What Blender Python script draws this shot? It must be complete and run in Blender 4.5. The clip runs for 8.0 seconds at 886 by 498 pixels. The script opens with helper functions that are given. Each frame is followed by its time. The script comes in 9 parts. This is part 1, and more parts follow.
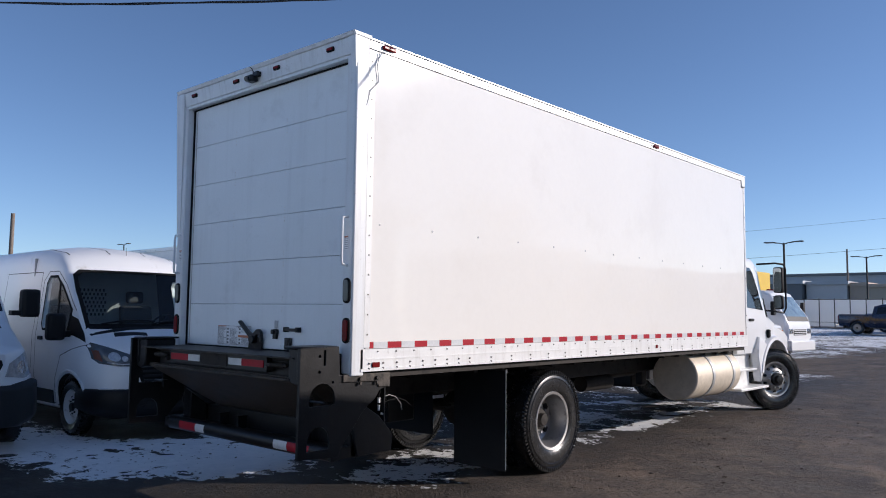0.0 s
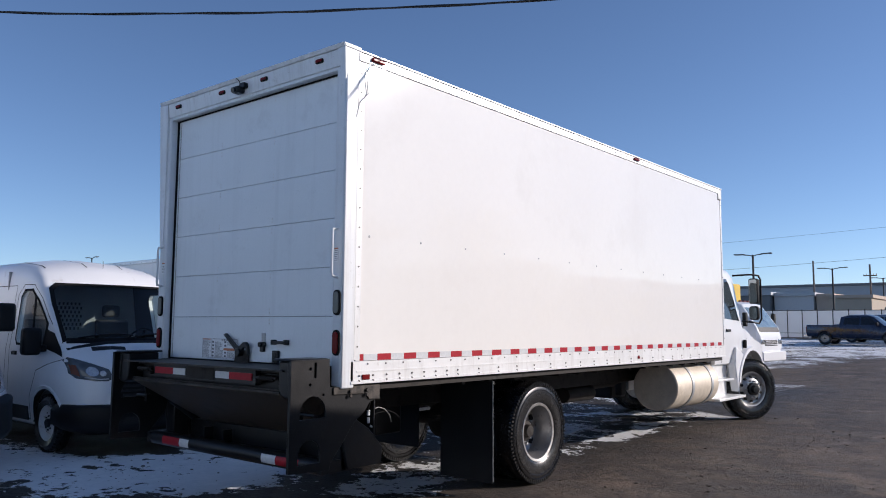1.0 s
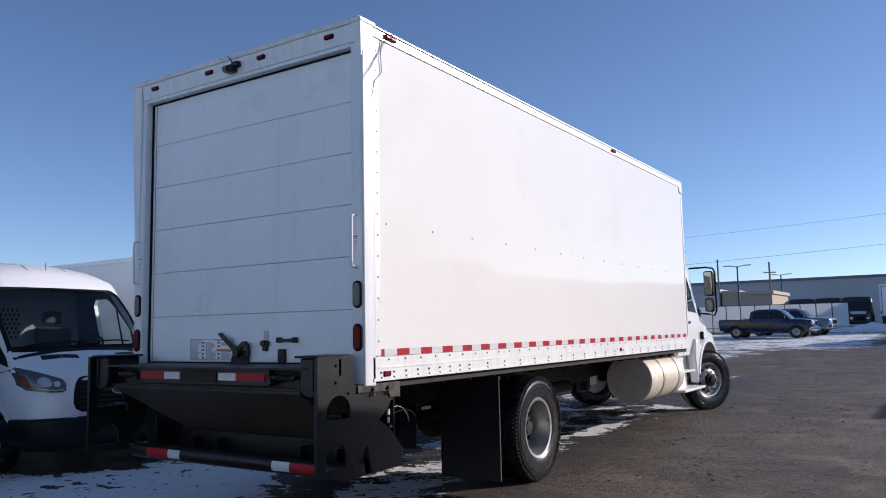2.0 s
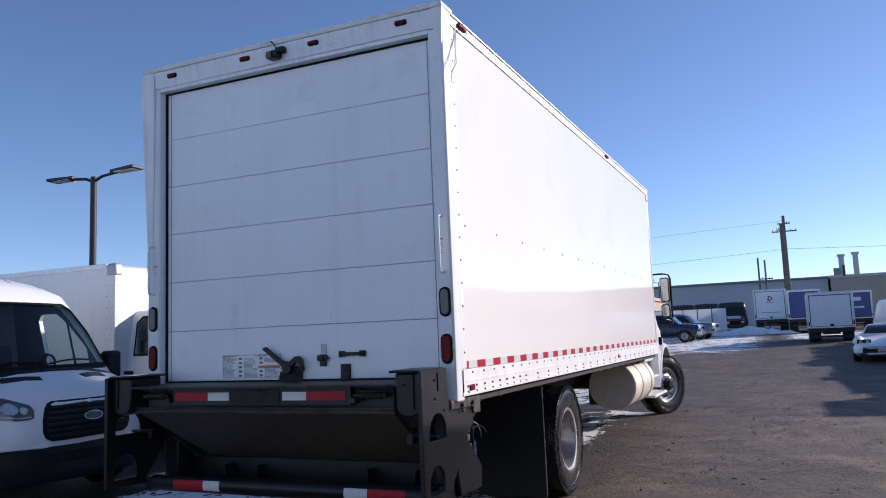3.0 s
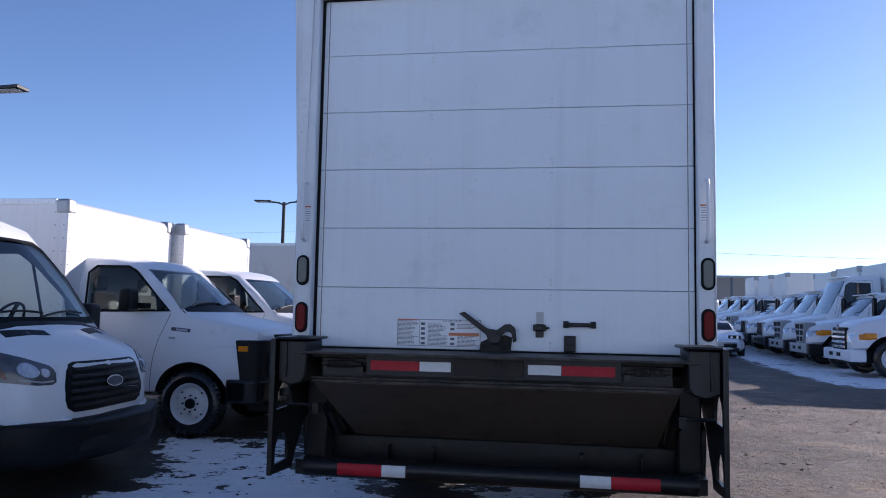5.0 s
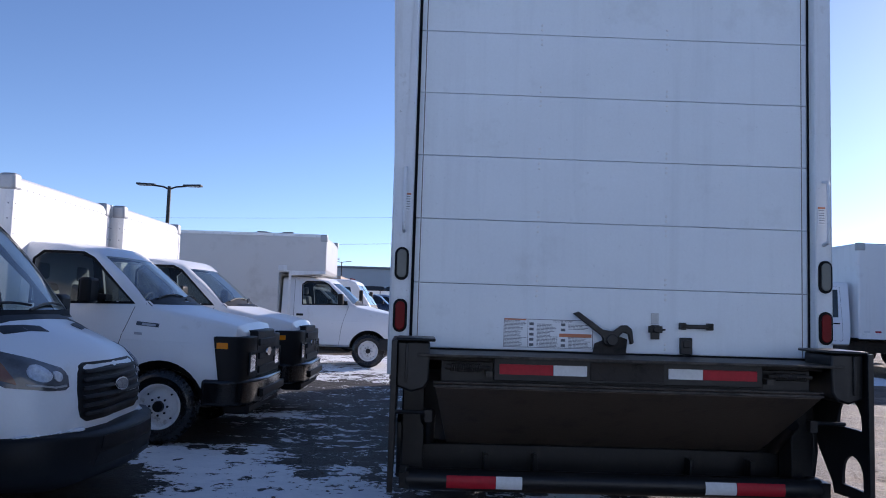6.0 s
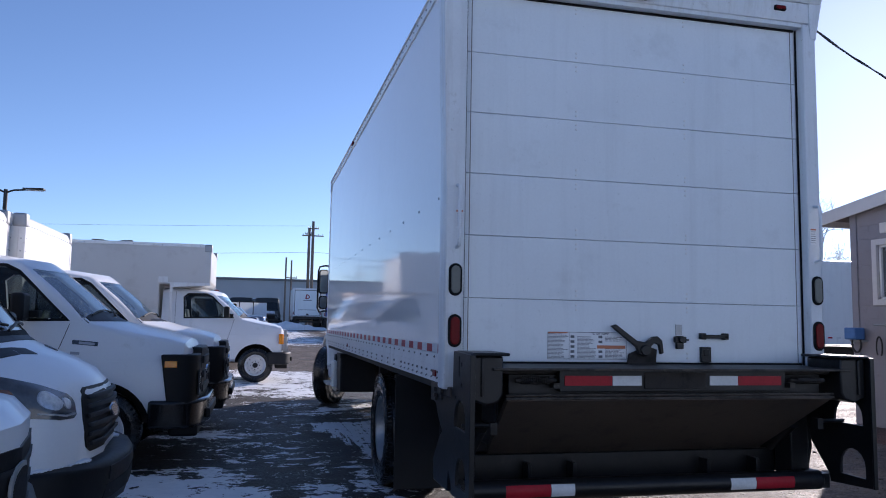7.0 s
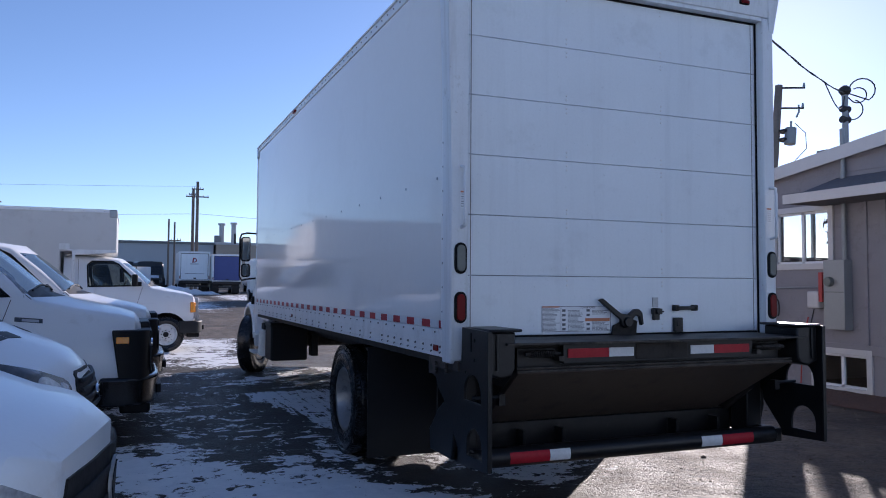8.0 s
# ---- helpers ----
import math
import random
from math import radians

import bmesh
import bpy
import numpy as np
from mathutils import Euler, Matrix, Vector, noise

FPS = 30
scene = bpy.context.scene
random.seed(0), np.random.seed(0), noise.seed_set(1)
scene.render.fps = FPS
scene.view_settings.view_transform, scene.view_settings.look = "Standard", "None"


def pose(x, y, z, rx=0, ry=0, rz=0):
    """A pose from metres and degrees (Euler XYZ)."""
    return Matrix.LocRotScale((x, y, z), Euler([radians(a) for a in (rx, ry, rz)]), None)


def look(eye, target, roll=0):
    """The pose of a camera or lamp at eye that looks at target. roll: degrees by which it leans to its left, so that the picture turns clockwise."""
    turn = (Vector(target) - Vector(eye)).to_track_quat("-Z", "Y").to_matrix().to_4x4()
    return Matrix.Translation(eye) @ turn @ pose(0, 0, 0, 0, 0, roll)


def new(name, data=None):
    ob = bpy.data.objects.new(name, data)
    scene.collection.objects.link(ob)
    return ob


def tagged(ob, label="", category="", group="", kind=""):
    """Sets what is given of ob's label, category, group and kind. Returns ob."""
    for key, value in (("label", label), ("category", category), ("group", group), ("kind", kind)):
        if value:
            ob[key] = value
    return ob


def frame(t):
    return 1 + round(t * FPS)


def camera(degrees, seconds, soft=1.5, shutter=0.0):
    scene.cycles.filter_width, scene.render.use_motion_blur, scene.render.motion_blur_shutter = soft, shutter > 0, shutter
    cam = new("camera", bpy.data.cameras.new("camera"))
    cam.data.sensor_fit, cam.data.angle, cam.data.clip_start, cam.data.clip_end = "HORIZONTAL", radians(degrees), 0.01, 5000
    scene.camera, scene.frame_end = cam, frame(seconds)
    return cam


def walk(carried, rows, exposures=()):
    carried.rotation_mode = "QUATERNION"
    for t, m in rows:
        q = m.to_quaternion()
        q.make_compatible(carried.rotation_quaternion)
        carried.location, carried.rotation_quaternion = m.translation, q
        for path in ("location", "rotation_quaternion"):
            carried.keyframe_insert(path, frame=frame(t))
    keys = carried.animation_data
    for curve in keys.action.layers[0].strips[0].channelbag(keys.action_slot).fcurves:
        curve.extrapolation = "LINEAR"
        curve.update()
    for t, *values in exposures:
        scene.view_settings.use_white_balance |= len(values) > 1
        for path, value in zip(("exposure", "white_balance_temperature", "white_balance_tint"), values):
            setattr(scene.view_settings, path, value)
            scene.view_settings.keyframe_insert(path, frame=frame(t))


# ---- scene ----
cam = camera(60.1, 8.0, soft=1.0)
PATH = [
    (0, (5.741, -3.885, 1.579), (4.408, -2.403, 1.744), 0.7),
    (0.2, (5.752, -3.893, 1.58), (4.427, -2.405, 1.755), 0.64),
    (0.5, (5.732, -3.893, 1.576), (4.419, -2.396, 1.764), 0.6),
    (0.7, (5.712, -3.903, 1.561), (4.409, -2.399, 1.76), 0.5),
    (1, (5.639, -3.982, 1.567), (4.363, -2.455, 1.766), 0.4),
    (1.2, (5.546, -4.027, 1.542), (4.298, -2.479, 1.747), 0.17),
    (1.5, (5.346, -4.109, 1.498), (4.141, -2.526, 1.704), -0.2),
    (1.7, (5.143, -4.152, 1.485), (3.976, -2.541, 1.691), -0.5),
    (2.8, (3.596, -4.487, 1.457), (2.739, -2.695, 1.684), -2.4),
    (3, (3.324, -4.572, 1.506), (2.507, -2.761, 1.735), -2.3),
    (3.2, (3.054, -4.667, 1.49), (2.269, -2.843, 1.718), -2.02),
    (3.5, (2.605, -4.779, 1.526), (1.879, -2.929, 1.749), -1.6),
    (3.7, (2.332, -4.817, 1.488), (1.643, -2.953, 1.709), -1.29),
    (4, (1.867, -4.85, 1.497), (1.252, -2.958, 1.706), -0.7),
    (4.2, (1.594, -4.88, 1.483), (1.029, -2.974, 1.69), -0.29),
    (4.5, (1.135, -4.87, 1.507), (0.657, -2.937, 1.694), 0.3),
    (4.7, (0.856, -4.84, 1.485), (0.438, -2.892, 1.663), 0.6),
    (5.8, (-0.809, -4.559, 1.466), (-0.837, -2.565, 1.622), 1.9),
    (6, (-1.121, -4.52, 1.47), (-1.078, -2.527, 1.629), 1.8),
    (6.2, (-1.386, -4.495, 1.471), (-1.273, -2.51, 1.659), 1.72),
    (6.5, (-1.793, -4.517, 1.496), (-1.534, -2.546, 1.709), 1.4),
    (6.7, (-2.06, -4.505, 1.495), (-1.705, -2.553, 1.718), 1.46),
    (7, (-2.41, -4.444, 1.472), (-1.945, -2.508, 1.666), 1),
    (7.2, (-2.618, -4.414, 1.496), (-2.087, -2.496, 1.679), 0.8),
    (7.5, (-2.883, -4.448, 1.52), (-2.269, -2.551, 1.665), 0.5),
    (7.7, (-3.033, -4.422, 1.551), (-2.359, -2.545, 1.679), 0.36),
    (8, (-3.158, -4.361, 1.565), (-2.404, -2.511, 1.661), 0.35),
]
walk(cam, [(t, look(eye, target, roll)) for t, eye, target, roll in PATH],
     [(0, -0.20, 6150, 15), (1.7, -0.17, 6150, 16), (3.0, 0.02, 6100, 19), (4.6, 0.18, 6000, 22), (6.5, 0.14, 6000, 20), (8.0, 0.06, 6050, 20)])

# ---- light ----
SUN_AZ, SUN_EL = radians(45.0), radians(19.5)
to_sun = Vector((math.sin(SUN_AZ) * math.cos(SUN_EL), math.cos(SUN_AZ) * math.cos(SUN_EL), math.sin(SUN_EL)))
world = bpy.data.worlds.new("sky")
scene.world = world
world.use_nodes = True
wn = world.node_tree.nodes
sky = wn.new("ShaderNodeTexSky")
sky.sky_type = "NISHITA"
sky.sun_disc = False
sky.sun_elevation, sky.sun_rotation = SUN_EL, SUN_AZ
sky.altitude, sky.air_density, sky.dust_density, sky.ozone_density = 1800, 0.88, 0.6, 2.8
wn["Background"].inputs["Strength"].default_value = 0.15
world.node_tree.links.new(sky.outputs[0], wn["Background"].inputs["Color"])
lamp = bpy.data.lights.new("sun", "SUN")
lamp.energy, lamp.angle, lamp.color = 5.0, radians(0.53), (1.0, 0.90, 0.78)
sun = new("sun", lamp)
sun.matrix_world = look(to_sun * 60, (0, 0, 0))
scene.view_settings.exposure = 0.0

# ---- materials ----


def nodes_of(name):
    m = bpy.data.materials.new(name)
    m.use_nodes = True
    t = m.node_tree
    return m, t, t.nodes["Principled BSDF"]


def mat(name, color, rough=0.5, metal=0.0, vary=0.08, scale=6.0, bump=0.0, fine=60.0, coat=0.0, dirt=None, dirt_at=0.62, spec=0.5):
    """A surface with stains at one scale and grain at a finer one; dirt: a second colour in patches."""
    m, t, b = nodes_of(name)
    n, l = t.nodes, t.links
    co = n.new("ShaderNodeTexCoord")
    big = n.new("ShaderNodeTexNoise")
    big.inputs["Scale"].default_value, big.inputs["Detail"].default_value, big.inputs["Roughness"].default_value = scale, 5, 0.6
    small = n.new("ShaderNodeTexNoise")
    small.inputs["Scale"].default_value, small.inputs["Detail"].default_value = fine, 3
    l.new(co.outputs["Object"], big.inputs["Vector"])
    l.new(co.outputs["Object"], small.inputs["Vector"])
    add = n.new("ShaderNodeMath")
    add.operation = "ADD"
    half = n.new("ShaderNodeMath")
    half.operation = "MULTIPLY_ADD"
    half.inputs[1].default_value, half.inputs[2].default_value = 0.5, 0.0
    l.new(small.outputs["Fac"], half.inputs[0])
    l.new(big.outputs["Fac"], add.inputs[0])
    l.new(half.outputs[0], add.inputs[1])
    rng = n.new("ShaderNodeMapRange")
    rng.inputs["From Min"].default_value, rng.inputs["From Max"].default_value = 0.45, 1.05
    l.new(add.outputs[0], rng.inputs["Value"])
    ramp = n.new("ShaderNodeMix")
    ramp.data_type = "RGBA"
    lo = [c * (1 - vary) for c in color]
    hi = [min(1, c * (1 + vary)) for c in color]
    ramp.inputs["A"].default_value, ramp.inputs["B"].default_value = (*lo, 1), (*hi, 1)
    l.new(rng.outputs["Result"], ramp.inputs["Factor"])
    out = ramp.outputs["Result"]
    if dirt:
        patch = n.new("ShaderNodeTexNoise")
        patch.inputs["Scale"].default_value, patch.inputs["Detail"].default_value, patch.inputs["Roughness"].default_value = scale * 1.7, 8, 0.7
        l.new(co.outputs["Object"], patch.inputs["Vector"])
        r2 = n.new("ShaderNodeMapRange")
        r2.inputs["From Min"].default_value, r2.inputs["From Max"].default_value = dirt_at - 0.06, dirt_at + 0.08
        l.new(patch.outputs["Fac"], r2.inputs["Value"])
        mx = n.new("ShaderNodeMix")
        mx.data_type = "RGBA"
        mx.inputs["B"].default_value = (*dirt, 1)
        l.new(out, mx.inputs["A"])
        l.new(r2.outputs["Result"], mx.inputs["Factor"])
        out = mx.outputs["Result"]
    l.new(out, b.inputs["Base Color"])
    rr = n.new("ShaderNodeMapRange")
    rr.inputs["To Min"].default_value, rr.inputs["To Max"].default_value = max(0.01, rough * 0.8), min(1, rough * 1.2)
    l.new(add.outputs[0], rr.inputs["Value"])
    l.new(rr.outputs["Result"], b.inputs["Roughness"])
    b.inputs["Metallic"].default_value = metal
    b.inputs["Specular IOR Level"].default_value = spec
    b.inputs["Coat Weight"].default_value = coat
    b.inputs["Coat Roughness"].default_value = 0.04
    if bump:
        bp = n.new("ShaderNodeBump")
        bp.inputs["Strength"].default_value, bp.inputs["Distance"].default_value = bump, 0.01
        l.new(small.outputs["Fac"], bp.inputs["Height"])
        l.new(bp.outputs["Normal"], b.inputs["Normal"])
    return m


def wavy(m, scale, strength, distance):
    """Adds a slow waviness to a coated or glossy sheet, as thin panels have."""
    t = m.node_tree
    b = t.nodes["Principled BSDF"]
    co = t.nodes.new("ShaderNodeTexCoord")
    nz = t.nodes.new("ShaderNodeTexNoise")
    nz.inputs["Scale"].default_value, nz.inputs["Detail"].default_value = scale, 1
    bp = t.nodes.new("ShaderNodeBump")
    bp.inputs["Strength"].default_value, bp.inputs["Distance"].default_value = strength, distance
    t.links.new(co.outputs["Object"], nz.inputs["Vector"])
    t.links.new(nz.outputs["Fac"], bp.inputs["Height"])
    t.links.new(bp.outputs["Normal"], b.inputs["Normal"])
    return m


def streaky(m, color, much, across=9.0, along=0.5):
    """Adds faint vertical run-off streaks and small specks of grime to a painted sheet."""
    t = m.node_tree
    b = t.nodes["Principled BSDF"]
    co = t.nodes.new("ShaderNodeTexCoord")
    mp = t.nodes.new("ShaderNodeMapping")
    mp.inputs["Scale"].default_value = (across, across, along)
    nz = t.nodes.new("ShaderNodeTexNoise")
    nz.inputs["Scale"].default_value, nz.inputs["Detail"].default_value, nz.inputs["Roughness"].default_value = 1.0, 6, 0.65
    sp = t.nodes.new("ShaderNodeTexNoise")
    sp.inputs["Scale"].default_value, sp.inputs["Detail"].default_value = 42, 2
    t.links.new(co.outputs["Object"], mp.inputs["Vector"])
    t.links.new(mp.outputs["Vector"], nz.inputs["Vector"])
    t.links.new(co.outputs["Object"], sp.inputs["Vector"])
    last = b.inputs["Base Color"].links[0].from_socket
    for src, lo, hi, w in ((nz, 0.50, 0.74, much), (sp, 0.70, 0.76, much * 1.3)):
        rg = t.nodes.new("ShaderNodeMapRange")
        rg.inputs["From Min"].default_value, rg.inputs["From Max"].default_value, rg.inputs["To Max"].default_value = lo, hi, w
        t.links.new(src.outputs["Fac"], rg.inputs["Value"])
        mx = t.nodes.new("ShaderNodeMix")
        mx.data_type = "RGBA"
        mx.inputs["B"].default_value = (*color, 1)
        t.links.new(last, mx.inputs["A"])
        t.links.new(rg.outputs["Result"], mx.inputs["Factor"])
        last = mx.outputs["Result"]
    t.links.new(last, b.inputs["Base Color"])
    return m


def glass_mat(name, tint, see, ior=1.42):
    """Tinted car glass: part clear, part dark, glossy."""
    m, t, b = nodes_of(name)
    n, l = t.nodes, t.links
    b.inputs["Base Color"].default_value = (0.01, 0.012, 0.014, 1)
    b.inputs["Roughness"].default_value = 0.6
    b.inputs["Specular IOR Level"].default_value = 0.0
    tr = n.new("ShaderNodeBsdfTransparent")
    tr.inputs["Color"].default_value = (*tint, 1)
    mx = n.new("ShaderNodeMixShader")
    gl = n.new("ShaderNodeBsdfGlossy")
    gl.inputs["Roughness"].default_value = 0.02
    f0 = ((ior - 1) / (ior + 1)) ** 2
    lw = n.new("ShaderNodeLayerWeight")
    lw.inputs["Blend"].default_value = 0.5
    pw = n.new("ShaderNodeMath")
    pw.operation = "POWER"
    pw.inputs[1].default_value = 5.0
    l.new(lw.outputs["Facing"], pw.inputs[0])
    fr = n.new("ShaderNodeMath")
    fr.operation = "MULTIPLY_ADD"
    fr.inputs[1].default_value, fr.inputs[2].default_value = 1.0 - f0, f0
    l.new(pw.outputs[0], fr.inputs[0])
    body = n.new("ShaderNodeMixShader")
    body.inputs["Fac"].default_value = see
    l.new(b.outputs[0], body.inputs[1])
    l.new(tr.outputs[0], body.inputs[2])
    l.new(fr.outputs[0], mx.inputs["Fac"])
    l.new(body.outputs[0], mx.inputs[1])
    l.new(gl.outputs[0], mx.inputs[2])
    l.new(mx.outputs[0], n["Material Output"].inputs["Surface"])
    return m


M_PAINT = mat("white_vehicle_paint", (0.84, 0.85, 0.86), 0.32, vary=0.03, scale=1.2, coat=0.35, dirt=(0.66, 0.65, 0.63), dirt_at=0.66)
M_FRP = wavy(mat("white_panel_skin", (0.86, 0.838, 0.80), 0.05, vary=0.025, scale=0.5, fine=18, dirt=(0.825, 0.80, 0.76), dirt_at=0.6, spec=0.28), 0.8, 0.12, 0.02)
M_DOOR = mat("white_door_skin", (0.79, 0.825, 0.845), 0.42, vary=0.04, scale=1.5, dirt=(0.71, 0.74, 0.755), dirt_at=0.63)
M_POST = mat("painted_steel_post", (0.74, 0.76, 0.775), 0.4, vary=0.06, scale=3, dirt=(0.5, 0.49, 0.47), dirt_at=0.66)
M_ALU = mat("aluminium_rail", (0.80, 0.80, 0.79), 0.38, 0.35, vary=0.08, scale=4, dirt=(0.6, 0.59, 0.57), dirt_at=0.64)
M_ALUW = mat("white_rail", (0.82, 0.82, 0.81), 0.35, vary=0.06, scale=5, dirt=(0.6, 0.58, 0.56), dirt_at=0.66)
M_GREY = mat("grey_casting", (0.42, 0.43, 0.44), 0.45, 0.5, vary=0.12, scale=9)
M_BLACK = mat("black_painted_steel", (0.0105, 0.0107, 0.012), 0.33, vary=0.35, scale=7, bump=0.08, spec=0.35, dirt=(0.026, 0.023, 0.021), dirt_at=0.63)
M_RIVET = mat("dull_rivet_metal", (0.20, 0.19, 0.185), 0.45, 0.5, vary=0.3, scale=30)
M_WORN = mat("worn_black_steel", (0.035, 0.034, 0.034), 0.42, vary=0.4, scale=9, bump=0.12, spec=0.4, dirt=(0.16, 0.15, 0.14), dirt_at=0.66)
M_DIRTY = mat("road_dirty_steel", (0.034, 0.029, 0.026), 0.6, vary=0.3, scale=5, bump=0.12, spec=0.25, dirt=(0.010, 0.0095, 0.009), dirt_at=0.58)
M_PLAT = mat("brown_filmed_platform", (0.085, 0.066, 0.054), 0.40, vary=0.22, scale=3, bump=0.12, spec=0.3, dirt=(0.045, 0.037, 0.032), dirt_at=0.58)
M_RUBBER = mat("black_rubber", (0.008, 0.008, 0.0085), 0.7, spec=0.2, vary=0.25, scale=8, bump=0.4, dirt=(0.05, 0.045, 0.04), dirt_at=0.7)
M_TYRE = mat("tyre_rubber", (0.011, 0.011, 0.012), 0.24, spec=0.5, vary=0.3, scale=9, bump=0.08, dirt=(0.035, 0.031, 0.027), dirt_at=0.70)
M_FLAP = mat("mudflap_rubber", (0.013, 0.013, 0.0145), 0.45, vary=0.3, scale=4, bump=0.08, spec=0.3, dirt=(0.02, 0.018, 0.016), dirt_at=0.66)
M_RIM = mat("polished_rim", (0.40, 0.39, 0.38), 0.36, 0.7, vary=0.2, scale=7, dirt=(0.20, 0.185, 0.17), dirt_at=0.62)
M_STEEL_RIM = mat("white_steel_rim", (0.72, 0.72, 0.72), 0.4, vary=0.08, scale=6, dirt=(0.35, 0.32, 0.29), dirt_at=0.63)
M_TANK = mat("dull_aluminium_tank", (0.66, 0.58, 0.47), 0.5, 0.2, vary=0.12, scale=5, dirt=(0.58, 0.505, 0.405), dirt_at=0.55)
M_RED = mat("red_reflective_tape", (0.40, 0.018, 0.030), 0.35, spec=0.2, vary=0.12, scale=30)
M_WHT = mat("white_reflective_tape", (0.66, 0.67, 0.68), 0.3, vary=0.08, scale=30)
M_LENS = mat("red_lamp_lens", (0.16, 0.004, 0.006), 0.28, vary=0.15, scale=20, spec=0.15)
M_CLEAR = mat("clear_lamp_lens", (0.165, 0.17, 0.15), 0.3, vary=0.12, scale=10, spec=0.3)
M_AMBER = mat("amber_lamp_lens", (0.95, 0.30, 0.010), 0.15, vary=0.08, scale=20, coat=0.5)
M_DULLAMBER = mat("dull_amber_lens", (0.16, 0.045, 0.018), 0.2, vary=0.15, scale=14, coat=0.6)
M_CHROME = mat("chrome", (0.75, 0.75, 0.76), 0.08, 1.0, vary=0.04, scale=10)
M_HEAD = mat("headlamp_reflector", (0.62, 0.64, 0.66), 0.12, 0.75, vary=0.3, scale=14, coat=0.8)
M_MIRROR = mat("mirror_glass", (0.34, 0.37, 0.37), 0.04, 1.0, vary=0.05, scale=6)
M_HEADCLEAR = mat("clear_headlamp_cover", (0.55, 0.57, 0.60), 0.10, 0.4, vary=0.45, scale=11, coat=0.8)
M_HEADDARK = mat("dark_headlamp_housing", (0.075, 0.08, 0.088), 0.1, vary=0.3, scale=12, coat=0.8)
M_GLASS = glass_mat("tinted_glass", (0.86, 0.93, 0.91), 0.95, 1.58)
M_SIDEGLASS = glass_mat("smoked_side_glass", (0.42, 0.47, 0.47), 0.85)
M_SCREEN = glass_mat("green_tinted_glass", (0.76, 0.87, 0.86), 0.95, 2.05)
# sky reflection is put into this glass's blue-grey base colour
M_TRUCKGLASS = mat("sky_blue_windscreen", (0.045, 0.060, 0.070), 0.06, vary=0.3, scale=3, spec=0.9, coat=0.6)
M_DGLASS = mat("dark_privacy_glass", (0.012, 0.014, 0.017), 0.05, vary=0.3, scale=2, spec=0.6)
M_PLASTIC = mat("black_plastic_trim", (0.008, 0.008, 0.009), 0.45, spec=0.25, vary=0.2, scale=20, bump=0.06)
M_GPLASTIC = mat("grey_plastic_bumper", (0.02, 0.021, 0.024), 0.5, spec=0.3, vary=0.15, scale=12, bump=0.06)
M_SEAM = mat("panel_gap", (0.012, 0.012, 0.013), 0.8, vary=0.1)
M_BULKHEAD = mat("grey_bulkhead_panel", (0.30, 0.31, 0.32), 0.7, vary=0.12, scale=4)
M_CLOTH = mat("grey_seat_cloth", (0.06, 0.06, 0.063), 0.9, vary=0.2, scale=30, bump=0.4)
M_LINER = mat("dark_cab_lining", (0.028, 0.028, 0.030), 0.85, vary=0.15, scale=8)
M_BEIGE = mat("beige_trim", (0.42, 0.41, 0.39), 0.7, vary=0.1, scale=15)
M_SNOW = mat("snow", (0.82, 0.84, 0.87), 0.7, vary=0.08, scale=8, bump=0.5)
M_BOX = mat("white_sheet_box", (0.80, 0.80, 0.79), 0.3, vary=0.03, scale=1.0, dirt=(0.72, 0.71, 0.69), dirt_at=0.64)
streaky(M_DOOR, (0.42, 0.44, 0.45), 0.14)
streaky(M_POST, (0.40, 0.38, 0.35), 0.4, 14.0, 0.8)
streaky(M_ALUW, (0.45, 0.42, 0.38), 0.35, 12.0, 2.0)
streaky(M_BOX, (0.55, 0.54, 0.52), 0.3, 5.0, 0.4)
M_OLDBOX = mat("aged_white_box", (0.64, 0.625, 0.60), 0.32, vary=0.05, scale=0.8, dirt=(0.54, 0.52, 0.49), dirt_at=0.6)
M_LABEL = mat("label_paper", (0.80, 0.81, 0.82), 0.45, vary=0.05, scale=20)
M_WORN = mat("worn_steel_edge", (0.06, 0.05, 0.043), 0.45, 0.3, vary=0.5, scale=6, bump=0.1, dirt=(0.012, 0.011, 0.010), dirt_at=0.52)
M_GLOSSBLACK = mat("glossy_black_bumper", (0.008, 0.008, 0.009), 0.14, vary=0.3, scale=6)
M_INK = mat("label_ink", (0.13, 0.135, 0.15), 0.6, vary=0.15, scale=30)
M_ORANGE = mat("label_orange", (0.55, 0.2, 0.1), 0.6, vary=0.1, scale=30)

# ---- building tools ----
from mathutils.bvhtree import BVHTree


def part(name, bm, material, parent=None, label="", angle=38, bevel=0.0, seg=2):
    """Links a bmesh as one mesh object under a thing or under a part."""
    bmesh.ops.recalc_face_normals(bm, faces=bm.faces)
    me = bpy.data.meshes.new(name)
    bm.to_mesh(me)
    bm.free()
    for m in (material if isinstance(material, (list, tuple)) else [material]):
        me.materials.append(m)
    me.shade_smooth()
    me.set_sharp_from_angle(angle=radians(angle))
    ob = new(name, me)
    if parent:
        ob.parent = parent
    if bevel:
        mod = ob.modifiers.new("bevel", "BEVEL")
        mod.width, mod.segments, mod.limit_method, mod.angle_limit = bevel, seg, "ANGLE", radians(40)
        mod.harden_normals = False
    if label:
        tagged(ob, label)
    return ob


